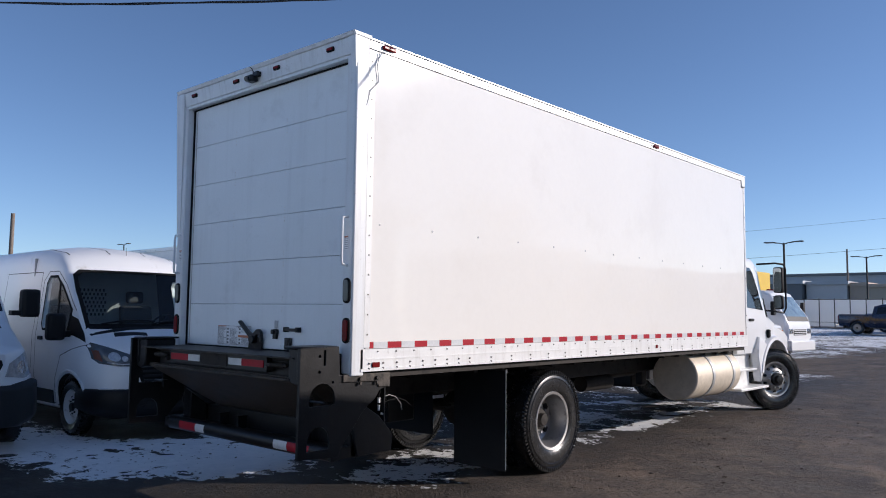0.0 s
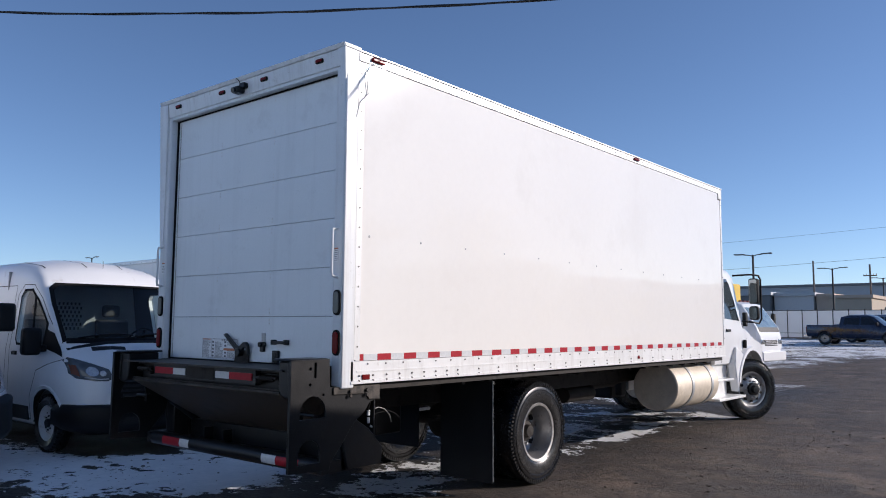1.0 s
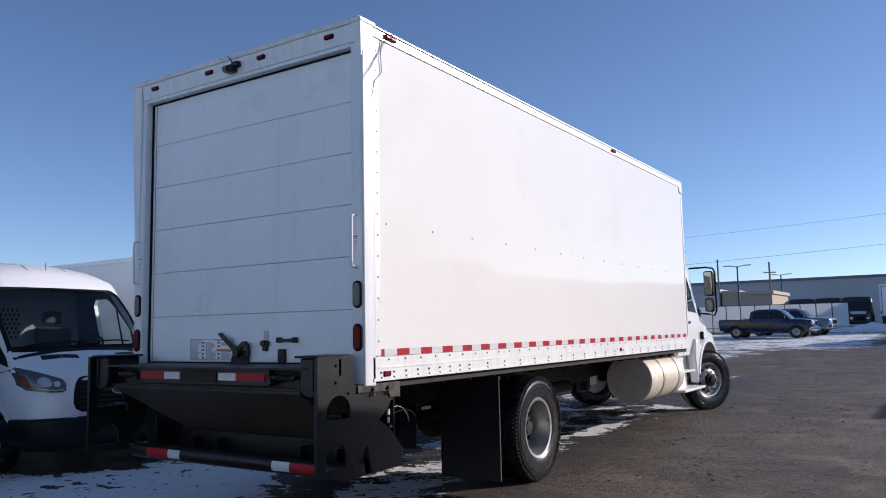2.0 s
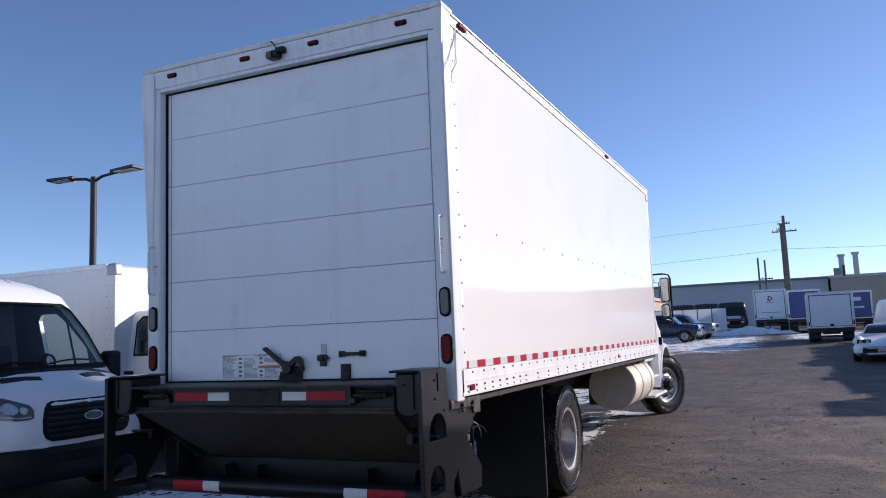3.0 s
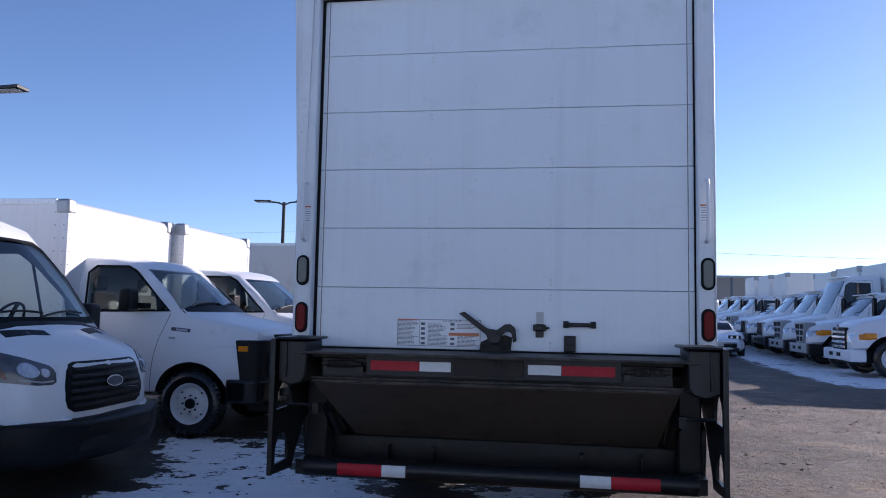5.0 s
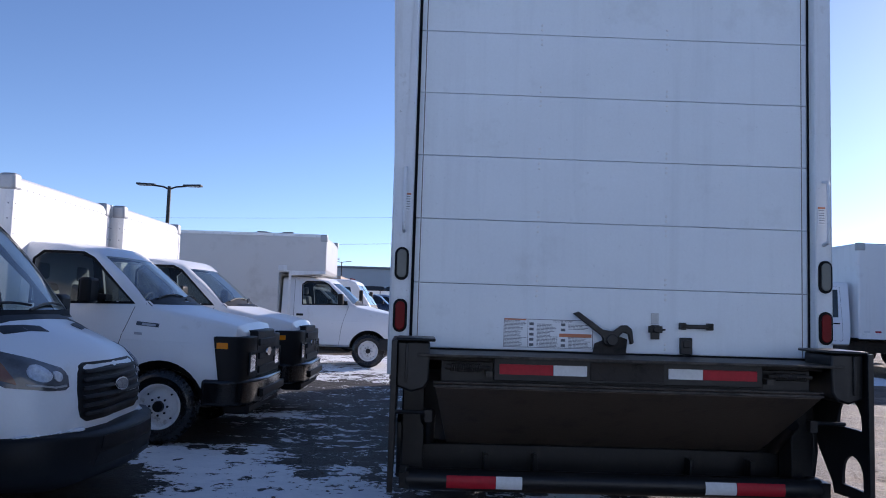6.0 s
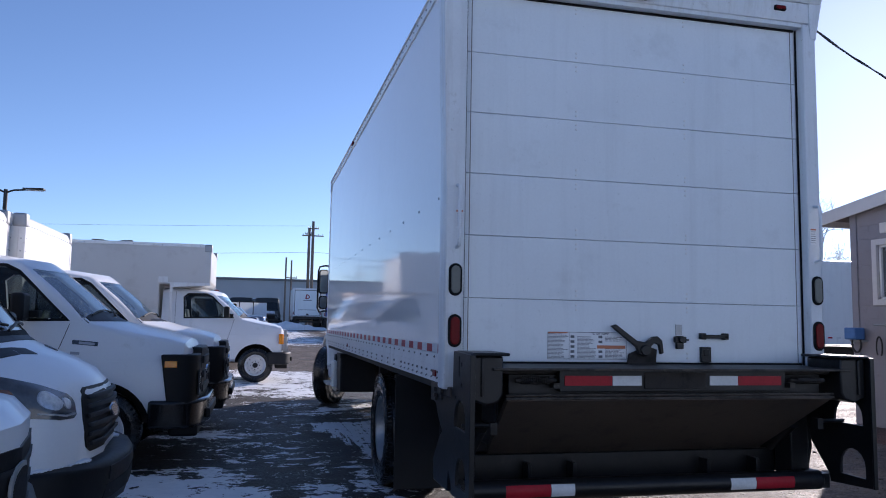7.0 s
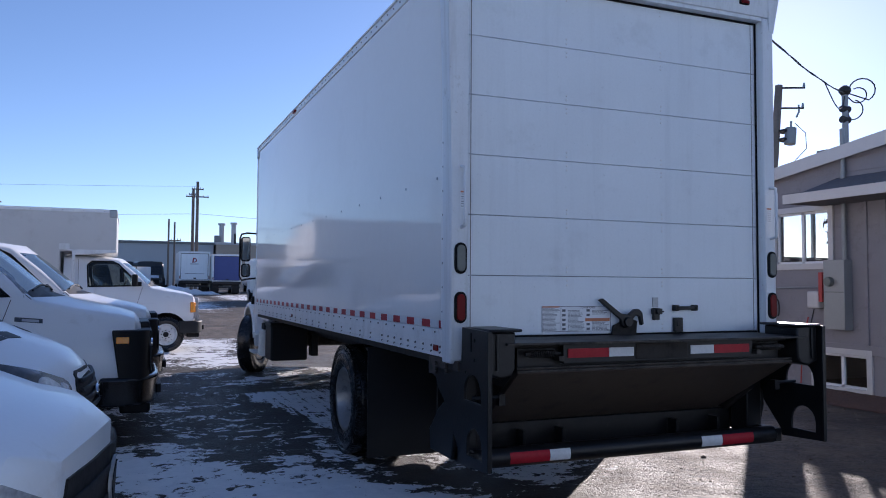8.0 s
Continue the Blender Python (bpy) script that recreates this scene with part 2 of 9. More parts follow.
def twin(ob, name=None, m=None, parent=None):
    """Another object on the same mesh."""
    o = bpy.data.objects.new(name or ob.name, ob.data)
    scene.collection.objects.link(o)
    o.parent = parent or ob.parent
    if m:
        o.matrix_local = m
    for mod in ob.modifiers:
        k = o.modifiers.new(mod.name, "BEVEL")
        k.width, k.segments, k.limit_method, k.angle_limit = mod.width, mod.segments, "ANGLE", mod.angle_limit
    return o


def thing(name, m, label, category, group="", kind=""):
    e = new(name)
    e.empty_display_size = 0.2
    e.matrix_world = m
    return tagged(e, label, category, group, kind)


def BX(bm, x0, x1, y0, y1, z0, z1, mi=0):
    v = [bm.verts.new((x, y, z)) for z in (z0, z1) for y in (y0, y1) for x in (x0, x1)]
    for q in ((0, 2, 3, 1), (4, 5, 7, 6), (0, 1, 5, 4), (2, 6, 7, 3), (0, 4, 6, 2), (1, 3, 7, 5)):
        bm.faces.new([v[i] for i in q]).material_index = mi
    return v


def box(x0, x1, y0, y1, z0, z1):
    bm = bmesh.new()
    BX(bm, x0, x1, y0, y1, z0, z1)
    return bm


def CY(bm, p0, p1, r0, r1=None, seg=16, cap=True, mi=0):
    p0, p1 = Vector(p0), Vector(p1)
    r1 = r0 if r1 is None else r1
    d = (p1 - p0).normalized()
    a = d.orthogonal().normalized()
    b = d.cross(a)
    rings = []
    for p, r in ((p0, r0), (p1, r1)):
        rings.append([bm.verts.new(p + (a * math.cos(2 * math.pi * i / seg) + b * math.sin(2 * math.pi * i / seg)) * r) for i in range(seg)])
    for i in range(seg):
        j = (i + 1) % seg
        bm.faces.new((rings[0][i], rings[0][j], rings[1][j], rings[1][i])).material_index = mi
    if cap:
        bm.faces.new(rings[0][::-1]).material_index = mi
        bm.faces.new(rings[1]).material_index = mi


def cyl(p0, p1, r0, r1=None, seg=16):
    bm = bmesh.new()
    CY(bm, p0, p1, r0, r1, seg)
    return bm


def TUBE(bm, pts, r, seg=8):
    pts = [Vector(p) for p in pts]
    prev = None
    up = None
    for i, p in enumerate(pts):
        d = ((pts[min(i + 1, len(pts) - 1)] - pts[max(i - 1, 0)])).normalized()
        if up is None:
            up = d.orthogonal().normalized()
        up = (up - d * up.dot(d)).normalized()
        b = d.cross(up)
        ring = [bm.verts.new(p + (up * math.cos(2 * math.pi * k / seg) + b * math.sin(2 * math.pi * k / seg)) * r) for k in range(seg)]
        if prev:
            for k in range(seg):
                bm.faces.new((prev[k], prev[(k + 1) % seg], ring[(k + 1) % seg], ring[k]))
        else:
            bm.faces.new(ring[::-1])
        prev = ring
    bm.faces.new(prev)


def tube(pts, r, seg=8):
    bm = bmesh.new()
    TUBE(bm, pts, r, seg)
    return bm


def LATHE(bm, prof, seg=48, axis="x", at=(0, 0, 0), mi=0, closed=False, caps=True):
    """prof: rows of (along the axis, radius)."""
    at = Vector(at)
    rings = []
    for h, r in prof:
        ring = []
        for i in range(seg):
            c, s = math.cos(2 * math.pi * i / seg) * r, math.sin(2 * math.pi * i / seg) * r
            p = {"x": (h, c, s), "y": (c, h, s), "z": (c, s, h)}[axis]
            ring.append(bm.verts.new(at + Vector(p)))
        rings.append(ring)
    pairs = list(zip(rings, rings[1:])) + ([(rings[-1], rings[0])] if closed else [])
    for a, b in pairs:
        for i in range(seg):
            j = (i + 1) % seg
            bm.faces.new((a[i], a[j], b[j], b[i])).material_index = mi
    if caps and not closed:
        bm.faces.new(rings[0])
        bm.faces.new(rings[-1])


def PLATE(bm, loops, axis, a, b):
    """A flat plate cut from an outline and holes (2D loops), from a to b along an axis."""
    def put(u, v, w):
        return {"x": (w, u, v), "y": (u, w, v), "z": (u, v, w)}[axis]
    edges = []
    for lp in loops:
        vs = [bm.verts.new(put(u, v, a)) for u, v in lp]
        edges += [bm.edges.new((vs[i], vs[(i + 1) % len(vs)])) for i in range(len(vs))]
    r = bmesh.ops.triangle_fill(bm, use_beauty=True, use_dissolve=True, edges=edges)
    fs = [f for f in r["geom"] if isinstance(f, bmesh.types.BMFace)]
    ex = bmesh.ops.extrude_face_region(bm, geom=fs)
    d = Vector(put(0, 0, b - a))
    bmesh.ops.translate(bm, verts=[v for v in ex["geom"] if isinstance(v, bmesh.types.BMVert)], vec=d)


def plate(loops, axis, a, b):
    bm = bmesh.new()
    PLATE(bm, loops, axis, a, b)
    return bm


def rrect(u0, u1, v0, v1, r, n=4):
    out = []
    for cu, cv, a0 in ((u1 - r, v1 - r, 0), (u0 + r, v1 - r, 90), (u0 + r, v0 + r, 180), (u1 - r, v0 + r, 270)):
        for k in range(n + 1):
            a = radians(a0 + 90 * k / n)
            out.append((cu + r * math.cos(a), cv + r * math.sin(a)))
    return out


def arch(u0, u1, v0, v1, n=8):
    """A hole with a flat foot and a round head."""
    r = (u1 - u0) / 2
    return [(u0, v0), (u1, v0)] + [((u0 + u1) / 2 + r * math.cos(radians(180 * k / n)), v1 - r + r * math.sin(radians(180 * k / n))) for k in range(n + 1)]


def disc(cu, cv, r, n=20):
    return [(cu + r * math.cos(2 * math.pi * k / n), cv + r * math.sin(2 * math.pi * k / n)) for k in range(n)]


def HULL(bm, stations, cap=True):
    """Skins mirrored half-sections [(y, z), ...] (bottom middle to top middle) at stations along x."""
    rings = []
    for x, half in stations:
        pts = [(x, y, z) for y, z in half] + [(x, -y, z) for y, z in half[-2:0:-1]]
        rings.append([bm.verts.new(p) for p in pts])
    n = len(rings[0])
    for a, b in zip(rings, rings[1:]):
        for i in range(n):
            j = (i + 1) % n
            bm.faces.new((a[i], a[j], b[j], b[i]))
    if cap:
        bm.faces.new(rings[0])
        bm.faces.new(rings[-1])
    bmesh.ops.triangulate(bm, faces=bm.faces[:])


def bow(bm, much, x0, x1, x2, x3):
    """Bows a skin forwards in the middle between x1 and x2, fading out at x0 and x3, as a windscreen is bowed."""
    for v in bm.verts:
        x = v.co.x
        k = min(max((x0 - x) / (x0 - x1), 0), 1) * min(max((x - x3) / (x2 - x3), 0), 1)
        v.co.x += much * k * max(0.0, 1 - (v.co.y / 0.98) ** 2)


def sweep(bm, much, x1, x2, p=2.0):
    """Sweeps a nose back towards its corners, fully ahead of x1 and not at all behind x2."""
    for v in bm.verts:
        k = min(max((v.co.x - x2) / (x1 - x2), 0), 1)
        v.co.x -= much * k * abs(v.co.y / 0.95) ** p
    return bm


def sect(zb, zt, wb, wm, wt, zw, cr, crown=0.03):
    """Half-section of a car body: sill, waist, roof edge with a rounded corner."""
    p = [(0, zb), (wb * 0.85, zb), (wb, zb + 0.06), (wm, zb + (zw - zb) * 0.45), (wm, zw)]
    for k in range(5):
        a = radians(90 * k / 4)
        p.append((wt - cr + cr * math.cos(a), zt - cr + cr * math.sin(a)))
    return p + [((wt - cr) * 0.5, zt + crown * 0.75), (0, zt + crown)]


CUT_MATS = []


def solve_bool(bm, cutters, paint=None):
    """The body less its cutters, worked out once while building. A cutter may be (bmesh, material of its cut);
    CUT_MATS then holds the materials of the result."""
    def temp(b):
        mt = paint
        if isinstance(b, tuple):
            b, mt = b
        bmesh.ops.recalc_face_normals(b, faces=b.faces)
        me = bpy.data.meshes.new("temp")
        b.to_mesh(me)
        b.free()
        if paint:
            me.materials.append(mt)
        return new("temp", me)
    body = temp(bm)
    cs = [temp(c) for c in cutters]
    for c in cs:
        mod = body.modifiers.new("cut", "BOOLEAN")
        mod.operation, mod.object, mod.solver, mod.material_mode = "DIFFERENCE", c, "EXACT", "TRANSFER"
    dg = bpy.context.evaluated_depsgraph_get()
    me = bpy.data.meshes.new_from_object(body.evaluated_get(dg))
    out = bmesh.new()
    out.from_mesh(me)
    CUT_MATS[:] = [m for m in me.materials]
    for o in (body, *cs):
        d = o.data
        bpy.data.objects.remove(o)
        bpy.data.meshes.remove(d)
    bpy.data.meshes.remove(me)
    return out


def PATCH(bm, tree, poly, way, start, lift=0.004, depth=0.012, step=0.12):
    """A piece that follows a skin: the outline poly is thrown onto the skin along an axis.
    way: '+y', '-y', '+x', '-x', '-z': the direction in which it is thrown, from the plane at start."""
    ax = "xyz".index(way[1])
    d = Vector([0, 0, 0])
    d[ax] = 1 if way[0] == "+" else -1
    oth = [i for i in range(3) if i != ax]
    b = bmesh.new()
    vs = []
    for u, v in poly:
        p = [0, 0, 0]
        p[oth[0]], p[oth[1]], p[ax] = u, v, start
        vs.append(b.verts.new(p))
    b.faces.new(vs)
    for k in range(2):
        lo, hi = min(q[k] for q in poly), max(q[k] for q in poly)
        n = max(1, int((hi - lo) / step))
        for i in range(1, n):
            no = Vector((0, 0, 0))
            no[oth[k]] = 1
            co = Vector((0, 0, 0))
            co[oth[k]] = lo + (hi - lo) * i / n
            bmesh.ops.bisect_plane(b, geom=b.verts[:] + b.edges[:] + b.faces[:], plane_co=co, plane_no=no)
    last = None
    for v in b.verts:
        hit, nor, _, _ = tree.ray_cast(v.co, d)
        if hit is None:
            near = tree.find_nearest(v.co + d * (abs(start)))
            hit = near[0] if near[0] is not None else v.co
            q = v.co.copy()
            q[ax] = hit[ax]
            hit = q
        v.co = hit - d * lift
    if depth:
        ex = bmesh.ops.extrude_face_region(b, geom=b.faces[:])
        bmesh.ops.translate(b, verts=[v for v in ex["geom"] if isinstance(v, bmesh.types.BMVert)], vec=d * depth)
    bmesh.ops.recalc_face_normals(b, faces=b.faces)
    me = bpy.data.meshes.new("temp")
    b.to_mesh(me)
    b.free()
    bm.from_mesh(me)
    bpy.data.meshes.remove(me)


def RING(bm, tree, outer, inner, way, start, lift=0.004, n=6):
    """A band between two outlines with the same corners, laid on a skin."""
    ax = "xyz".index(way[1])
    d = Vector([0, 0, 0])
    d[ax] = 1 if way[0] == "+" else -1
    oth = [i for i in range(3) if i != ax]

    def put(u, v):
        p = Vector((0, 0, 0))
        p[oth[0]], p[oth[1]], p[ax] = u, v, start
        hit = tree.ray_cast(p, d)[0]
        return bm.verts.new(hit - d * lift) if hit is not None else None
    rows = []
    m = len(outer)
    for i in range(m):
        for k in range(n):
            f = k / n
            rows.append([put(q[i][0] + (q[(i + 1) % m][0] - q[i][0]) * f, q[i][1] + (q[(i + 1) % m][1] - q[i][1]) * f) for q in (outer, inner)])
    for a, b in zip(rows, rows[1:] + rows[:1]):
        if None not in a + b:
            bm.faces.new((a[0], b[0], b[1], a[1]))


def patch(tree, poly, way, start, **kw):
    bm = bmesh.new()
    PATCH(bm, tree, poly, way, start, **kw)
    return bm


def move(bm, m):
    bmesh.ops.transform(bm, matrix=m, verts=bm.verts)
    return bm


def words(name, text, size, material, parent, m):
    """Flat letters as a mesh."""
    cu = bpy.data.curves.new("letters", "FONT")
    cu.body, cu.size, cu.extrude, cu.align_x, cu.align_y = text, size, 0.0006, "CENTER", "CENTER"
    tmp = new("letters", cu)
    me = bpy.data.meshes.new_from_object(tmp.evaluated_get(bpy.context.evaluated_depsgraph_get()))
    bpy.data.objects.remove(tmp)
    me.name = name
    me.materials.clear()
    me.materials.append(material)
    ob = new(name, me)
    ob.parent = parent
    ob.matrix_local = m
    return ob

# ---- ground ----


def rise(y):
    """Lifts the far yard gently, fitted to where things there sit in the camera's view."""
    k = min(max(y - 20.0, 0.0), 50.0)
    return 0.018 * k


def hollow(x, y):
    """Lowers the ground under the truck's tail and raises it under the old moving van, fitted to the wheels in the
    camera's view.
    """
    return 0.085 * math.exp(-((x + 3.5) / 4.5) ** 2 - ((y - 14.5) / 3.5) ** 2) - 0.036 * math.exp(-(x / 3.5) ** 2 - ((y - 2.3) / 3.0) ** 2)


def reach(poly, x, y):
    """Signed distance to the rim of an outline on the ground, positive inside."""
    best, inside = 1e9, False
    for (ax, ay), (bx, by) in zip(poly, poly[1:] + poly[:1]):
        dx, dy = bx - ax, by - ay
        u = min(max(((x - ax) * dx + (y - ay) * dy) / (dx * dx + dy * dy), 0), 1)
        best = min(best, math.hypot(x - ax - u * dx, y - ay - u * dy))
        if (ay > y) != (by > y) and x < ax + (y - ay) / dy * dx:
            inside = not inside
    return best if inside else -best


# lying snow: outline, how closely it covers the dirt, softness of its rim
LANE_SNOW = [(-6.5, -1.1), (-6.5, 0.35), (-3.6, 0.2), (-3.3, 0.5), (-3.1, 1.2), (-3.2, 1.9), (-3.45, 2.5), (-3.95, 3.4), (-3.2, 3.8), (-2.6, 4.2), (-2.5, 3.3),
             (-2.3, 2.5), (-2.1, 2.4), (-1.85, 2.85), (-1.6, 2.75), (-1.4, 2.25), (-1.2, 1.6), (-0.6, 1.05), (-0.95, 0.2), (-1.3, -0.45), (-1.7, -0.75)]
FAR_SNOW = [(-3.8, 11.0), (-1.3, 10.7), (-0.5, 14.0), (-0.6, 18.5), (-4.5, 19.0), (-4.0, 14.0)]
PATCHES = [(LANE_SNOW, 0.665, 0.45), (FAR_SNOW, 0.62, 0.9),
           ([(-3.8, 5.5), (-3.8, 6.4), (-2.8, 6.5), (-2.9, 5.7)], 0.58, 0.4),
           ([(-2.6, 7.7), (-1.4, 8.5), (-1.35, 7.9)], 0.54, 0.4),
           ([(-1.40, 4.0), (-1.22, 3.5), (-1.02, 1.9), (-1.18, 1.9), (-1.45, 2.8)], 0.62, 0.25),
           ([(-0.2, 1.1), (-0.45, 2.25), (-0.7, 3.3), (0.3, 2.7), (0.75, 1.6), (0.4, 1.2)], 0.60, 0.5),
           ([(0.0, 5.4), (0.55, 5.8), (0.55, 7.0), (0.38, 8.0), (0.42, 9.3), (0.95, 9.9), (0.1, 10.2), (0.0, 8.2), (0.2, 6.6)], 0.66, 0.30),
           ([(-1.5, 8.3), (-0.4, 8.8), (0.1, 10.2), (-0.6, 10.2)], 0.60, 0.5)]


def snow_cover(x, y):
    """How much thin snow lies there, 0 to 1: in the lane between the trucks, under the row, along the far fence."""
    def area(x0, x1, y0, y1, e):
        fx = min(max((x - x0) / e + 0.5, 0), 1) * min(max((x1 - x) / e + 0.5, 0), 1)
        fy = min(max((y - y0) / e + 0.5, 0), 1) * min(max((y1 - y) / e + 0.5, 0), 1)
        return fx * fy
    s = 0.0
    if -7.5 < x < 2 and -2 < y < 21:
        for outline, much, soft in PATCHES:
            k = min(max(reach(outline, x, y) / soft + 0.5, 0), 1)
            s = max(s, 0.36 + (much - 0.36) * k if k > 0 else 0.0)
    s = max(s, 0.40 * area(-4.2, -0.9, 2.5, 10.5, 1.5))
    s = max(s, 0.44 * area(-1.6, 1.0, 2.0, 9.5, 1.0))
    s = max(s, 0.66 * tracked(x, y))
    s = max(s, 0.50 * area(-12, -1.5, 24, 38, 3.0))
    s = max(s, 0.60 * area(-20, 2.5, 33, 64, 4.0))
    s = max(s, 0.72 * area(6.4, 11.5, 13.5, 34, 1.0))
    s = max(s, 0.60 * area(2.0, 14, 46, 66, 3.0))
    # unseen snow added behind the camera to bounce light onto the tail
    s = max(s, 0.95 * area(-29, 29, -40, -8.0, 2.0))
    return s


def tracked(x, y):
    """Where a tyre has pressed its ribs into the snow beside the truck."""
    left = -1.0 - 0.27 * (y - 4.2)
    return min(max((x - left) / 0.15 + 0.5, 0), 1) * min(max((-0.15 - x) / 0.3, 0), 1) * min(max((y - 3.9) / 0.4, 0), 1) * min(max((7.4 - y) / 0.4, 0), 1)


def darkness(x, y):
    """How much darker and glossier the dirt is, 0 to 1: the lane between the truck and the row of vans, and the far
    yard.
    """
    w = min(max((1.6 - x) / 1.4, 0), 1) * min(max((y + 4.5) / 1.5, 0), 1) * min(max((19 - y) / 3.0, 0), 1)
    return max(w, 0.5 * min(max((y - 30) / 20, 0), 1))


def ground_sheet():
    def axis(lo, hi, inner0, inner1, fine):
        a = [inner0 + i * fine for i in range(int((inner1 - inner0) / fine) + 1)]
        s, x = fine, inner1
        while x < hi:
            s *= 1.25
            x += s
            a.append(min(x, hi))
        s, x = fine, inner0
        while x > lo:
            s *= 1.25
            x -= s
            a.insert(0, max(x, lo))
        return a
    xs, ys = axis(-1500, 1500, -9.0, 12.0, 0.15), axis(-800, 2500, -5.0, 17.0, 0.15)
    verts, cover, dark_share = [], [], []
    for y in ys:
        for x in xs:
            near = max(0, 1 - max(abs(x) - 10, 0) / 8) * max(0, 1 - max(abs(y - 6) - 12, 0) / 8)
            z = rise(y) + hollow(x, y)
            if near > 0:
                z += near * 0.010 * noise.noise((x * 5.1, y * 4.3, 9.0)) * (0.4 + noise.noise((x * 0.6, y * 0.6, 3.0)))
                z += near * (0.016 * noise.noise((x * 0.9, y * 0.9, 1.0)) + 0.010 * noise.noise((x * 2.6, y * 2.6, 4.0)) - 0.004)
            verts.append((x, y, z))
            dark_share.append(darkness(x, y))
            cover.append(snow_cover(x, y) if -30 < x < 30 and -42 < y < 80 else 0.0)
    w = len(xs)
    faces = [(j * w + i, j * w + i + 1, (j + 1) * w + i + 1, (j + 1) * w + i) for j in range(len(ys) - 1) for i in range(w - 1)]
    me = bpy.data.meshes.new("ground")
    me.from_pydata(verts, [], faces)
    at = me.attributes.new("snow", "FLOAT", "POINT")
    at.data.foreach_set("value", cover)
    at = me.attributes.new("track", "FLOAT", "POINT")
    at.data.foreach_set("value", [tracked(v[0], v[1]) for v in verts])
    at = me.attributes.new("darkness", "FLOAT", "POINT")
    at.data.foreach_set("value", dark_share)
    me.shade_smooth()
    m, t, b = nodes_of("yard_dirt_and_snow")
    n, l = t.nodes, t.links
    co = n.new("ShaderNodeTexCoord")

    def tex(scale, detail, rough=0.6, dist=0.0, stretch=None):
        z = n.new("ShaderNodeTexNoise")
        z.inputs["Scale"].default_value, z.inputs["Detail"].default_value = scale, detail
        z.inputs["Roughness"].default_value, z.inputs["Distortion"].default_value = rough, dist
        src = co.outputs["Object"]
        if stretch:
            mp = n.new("ShaderNodeMapping")
            mp.inputs["Scale"].default_value = stretch
            l.new(src, mp.inputs["Vector"])
            src = mp.outputs["Vector"]
        l.new(src, z.inputs["Vector"])
        return z.outputs["Fac"]

    def span(v, a, c, lo=0.0, hi=1.0):
        r = n.new("ShaderNodeMapRange")
        r.inputs["From Min"].default_value, r.inputs["From Max"].default_value = a, c
        r.inputs["To Min"].default_value, r.inputs["To Max"].default_value = lo, hi
        l.new(v, r.inputs["Value"])
        return r.outputs["Result"]

    def math2(op, a, c):
        k = n.new("ShaderNodeMath")
        k.operation = op
        for i, v in enumerate((a, c)):
            if isinstance(v, (int, float)):
                k.inputs[i].default_value = v
            else:
                l.new(v, k.inputs[i])
        return k.outputs[0]

    def mix(f, a, c):
        k = n.new("ShaderNodeMix")
        k.data_type = "RGBA"
        l.new(f, k.inputs["Factor"])
        for s, v in (("A", a), ("B", c)):
            if isinstance(v, tuple):
                k.inputs[s].default_value = (*v, 1)
            else:
                l.new(v, k.inputs[s])
        return k.outputs["Result"]
    big, mid, fine = tex(0.35, 5), tex(2.2, 6, 0.65), tex(38, 4, 0.7)
    vor = n.new("ShaderNodeTexVoronoi")
    vor.inputs["Scale"].default_value = 45
    l.new(co.outputs["Object"], vor.inputs["Vector"])
    stone = span(vor.outputs["Distance"], 0.05, 0.5)
    clod, grit = tex(9.0, 7, 0.72, 0.5), tex(120, 3, 0.7)
    rut = tex(1.6, 4, 0.6, 0.8, (2.2, 0.22, 1.0))
    lumps = tex(24, 5, 0.65, 0.3)
    worn = tex(0.9, 5, 0.6, 0.5)
    dirt = mix(span(big, 0.38, 0.62), (0.073, 0.055, 0.043), (0.155, 0.116, 0.087))
    dirt = mix(span(rut, 0.45, 0.65, 0.0, 0.35), dirt, (0.058, 0.047, 0.038))
    dirt = mix(span(mid, 0.46, 0.68, 0.0, 0.8), dirt, (0.189, 0.142, 0.107))
    dirt = mix(span(worn, 0.55, 0.64, 0.0, 0.75), dirt, (0.255, 0.185, 0.133))
    dirt = mix(span(clod, 0.54, 0.70, 0.0, 0.5), dirt, (0.199, 0.151, 0.115))
    dirt = mix(span(clod, 0.32, 0.46, 0.7, 0.0), dirt, (0.040, 0.032, 0.026))
    dirt = mix(span(lumps, 0.34, 0.47, 0.75, 0.0), dirt, (0.028, 0.023, 0.018))
    dirt = mix(span(lumps, 0.56, 0.70, 0.0, 0.5), dirt, (0.223, 0.178, 0.143))
    crumb = math2("MULTIPLY", span(tex(1.3, 4, 0.55, 0.8), 0.50, 0.58), span(tex(30, 4, 0.7, 0.4), 0.43, 0.52))
    dirt = mix(math2("MULTIPLY", crumb, 0.85), dirt, (0.043, 0.033, 0.025))
    dirt = mix(span(fine, 0.55, 0.78, 0.0, 0.4), dirt, (0.284, 0.231, 0.184))
    dirt = mix(span(fine, 0.28, 0.43, 0.4, 0.0), dirt, (0.021, 0.017, 0.014))
    dirt = mix(span(grit, 0.35, 0.65, 0.2, 0.0), dirt, (0.028, 0.023, 0.018))
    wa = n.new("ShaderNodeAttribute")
    wa.attribute_name = "darkness"
    darken = math2("MULTIPLY", wa.outputs["Fac"], span(mid, 0.25, 0.6, 1.0, 0.72))
    dirt = mix(math2("MULTIPLY", darken, 0.93), dirt, (0.013, 0.0128, 0.013))
    at = n.new("ShaderNodeAttribute")
    at.attribute_name = "snow"
    cov = at.outputs["Fac"]
    streak = tex(1.7, 8, 0.70, 1.1, (0.75, 1.35, 1.0))
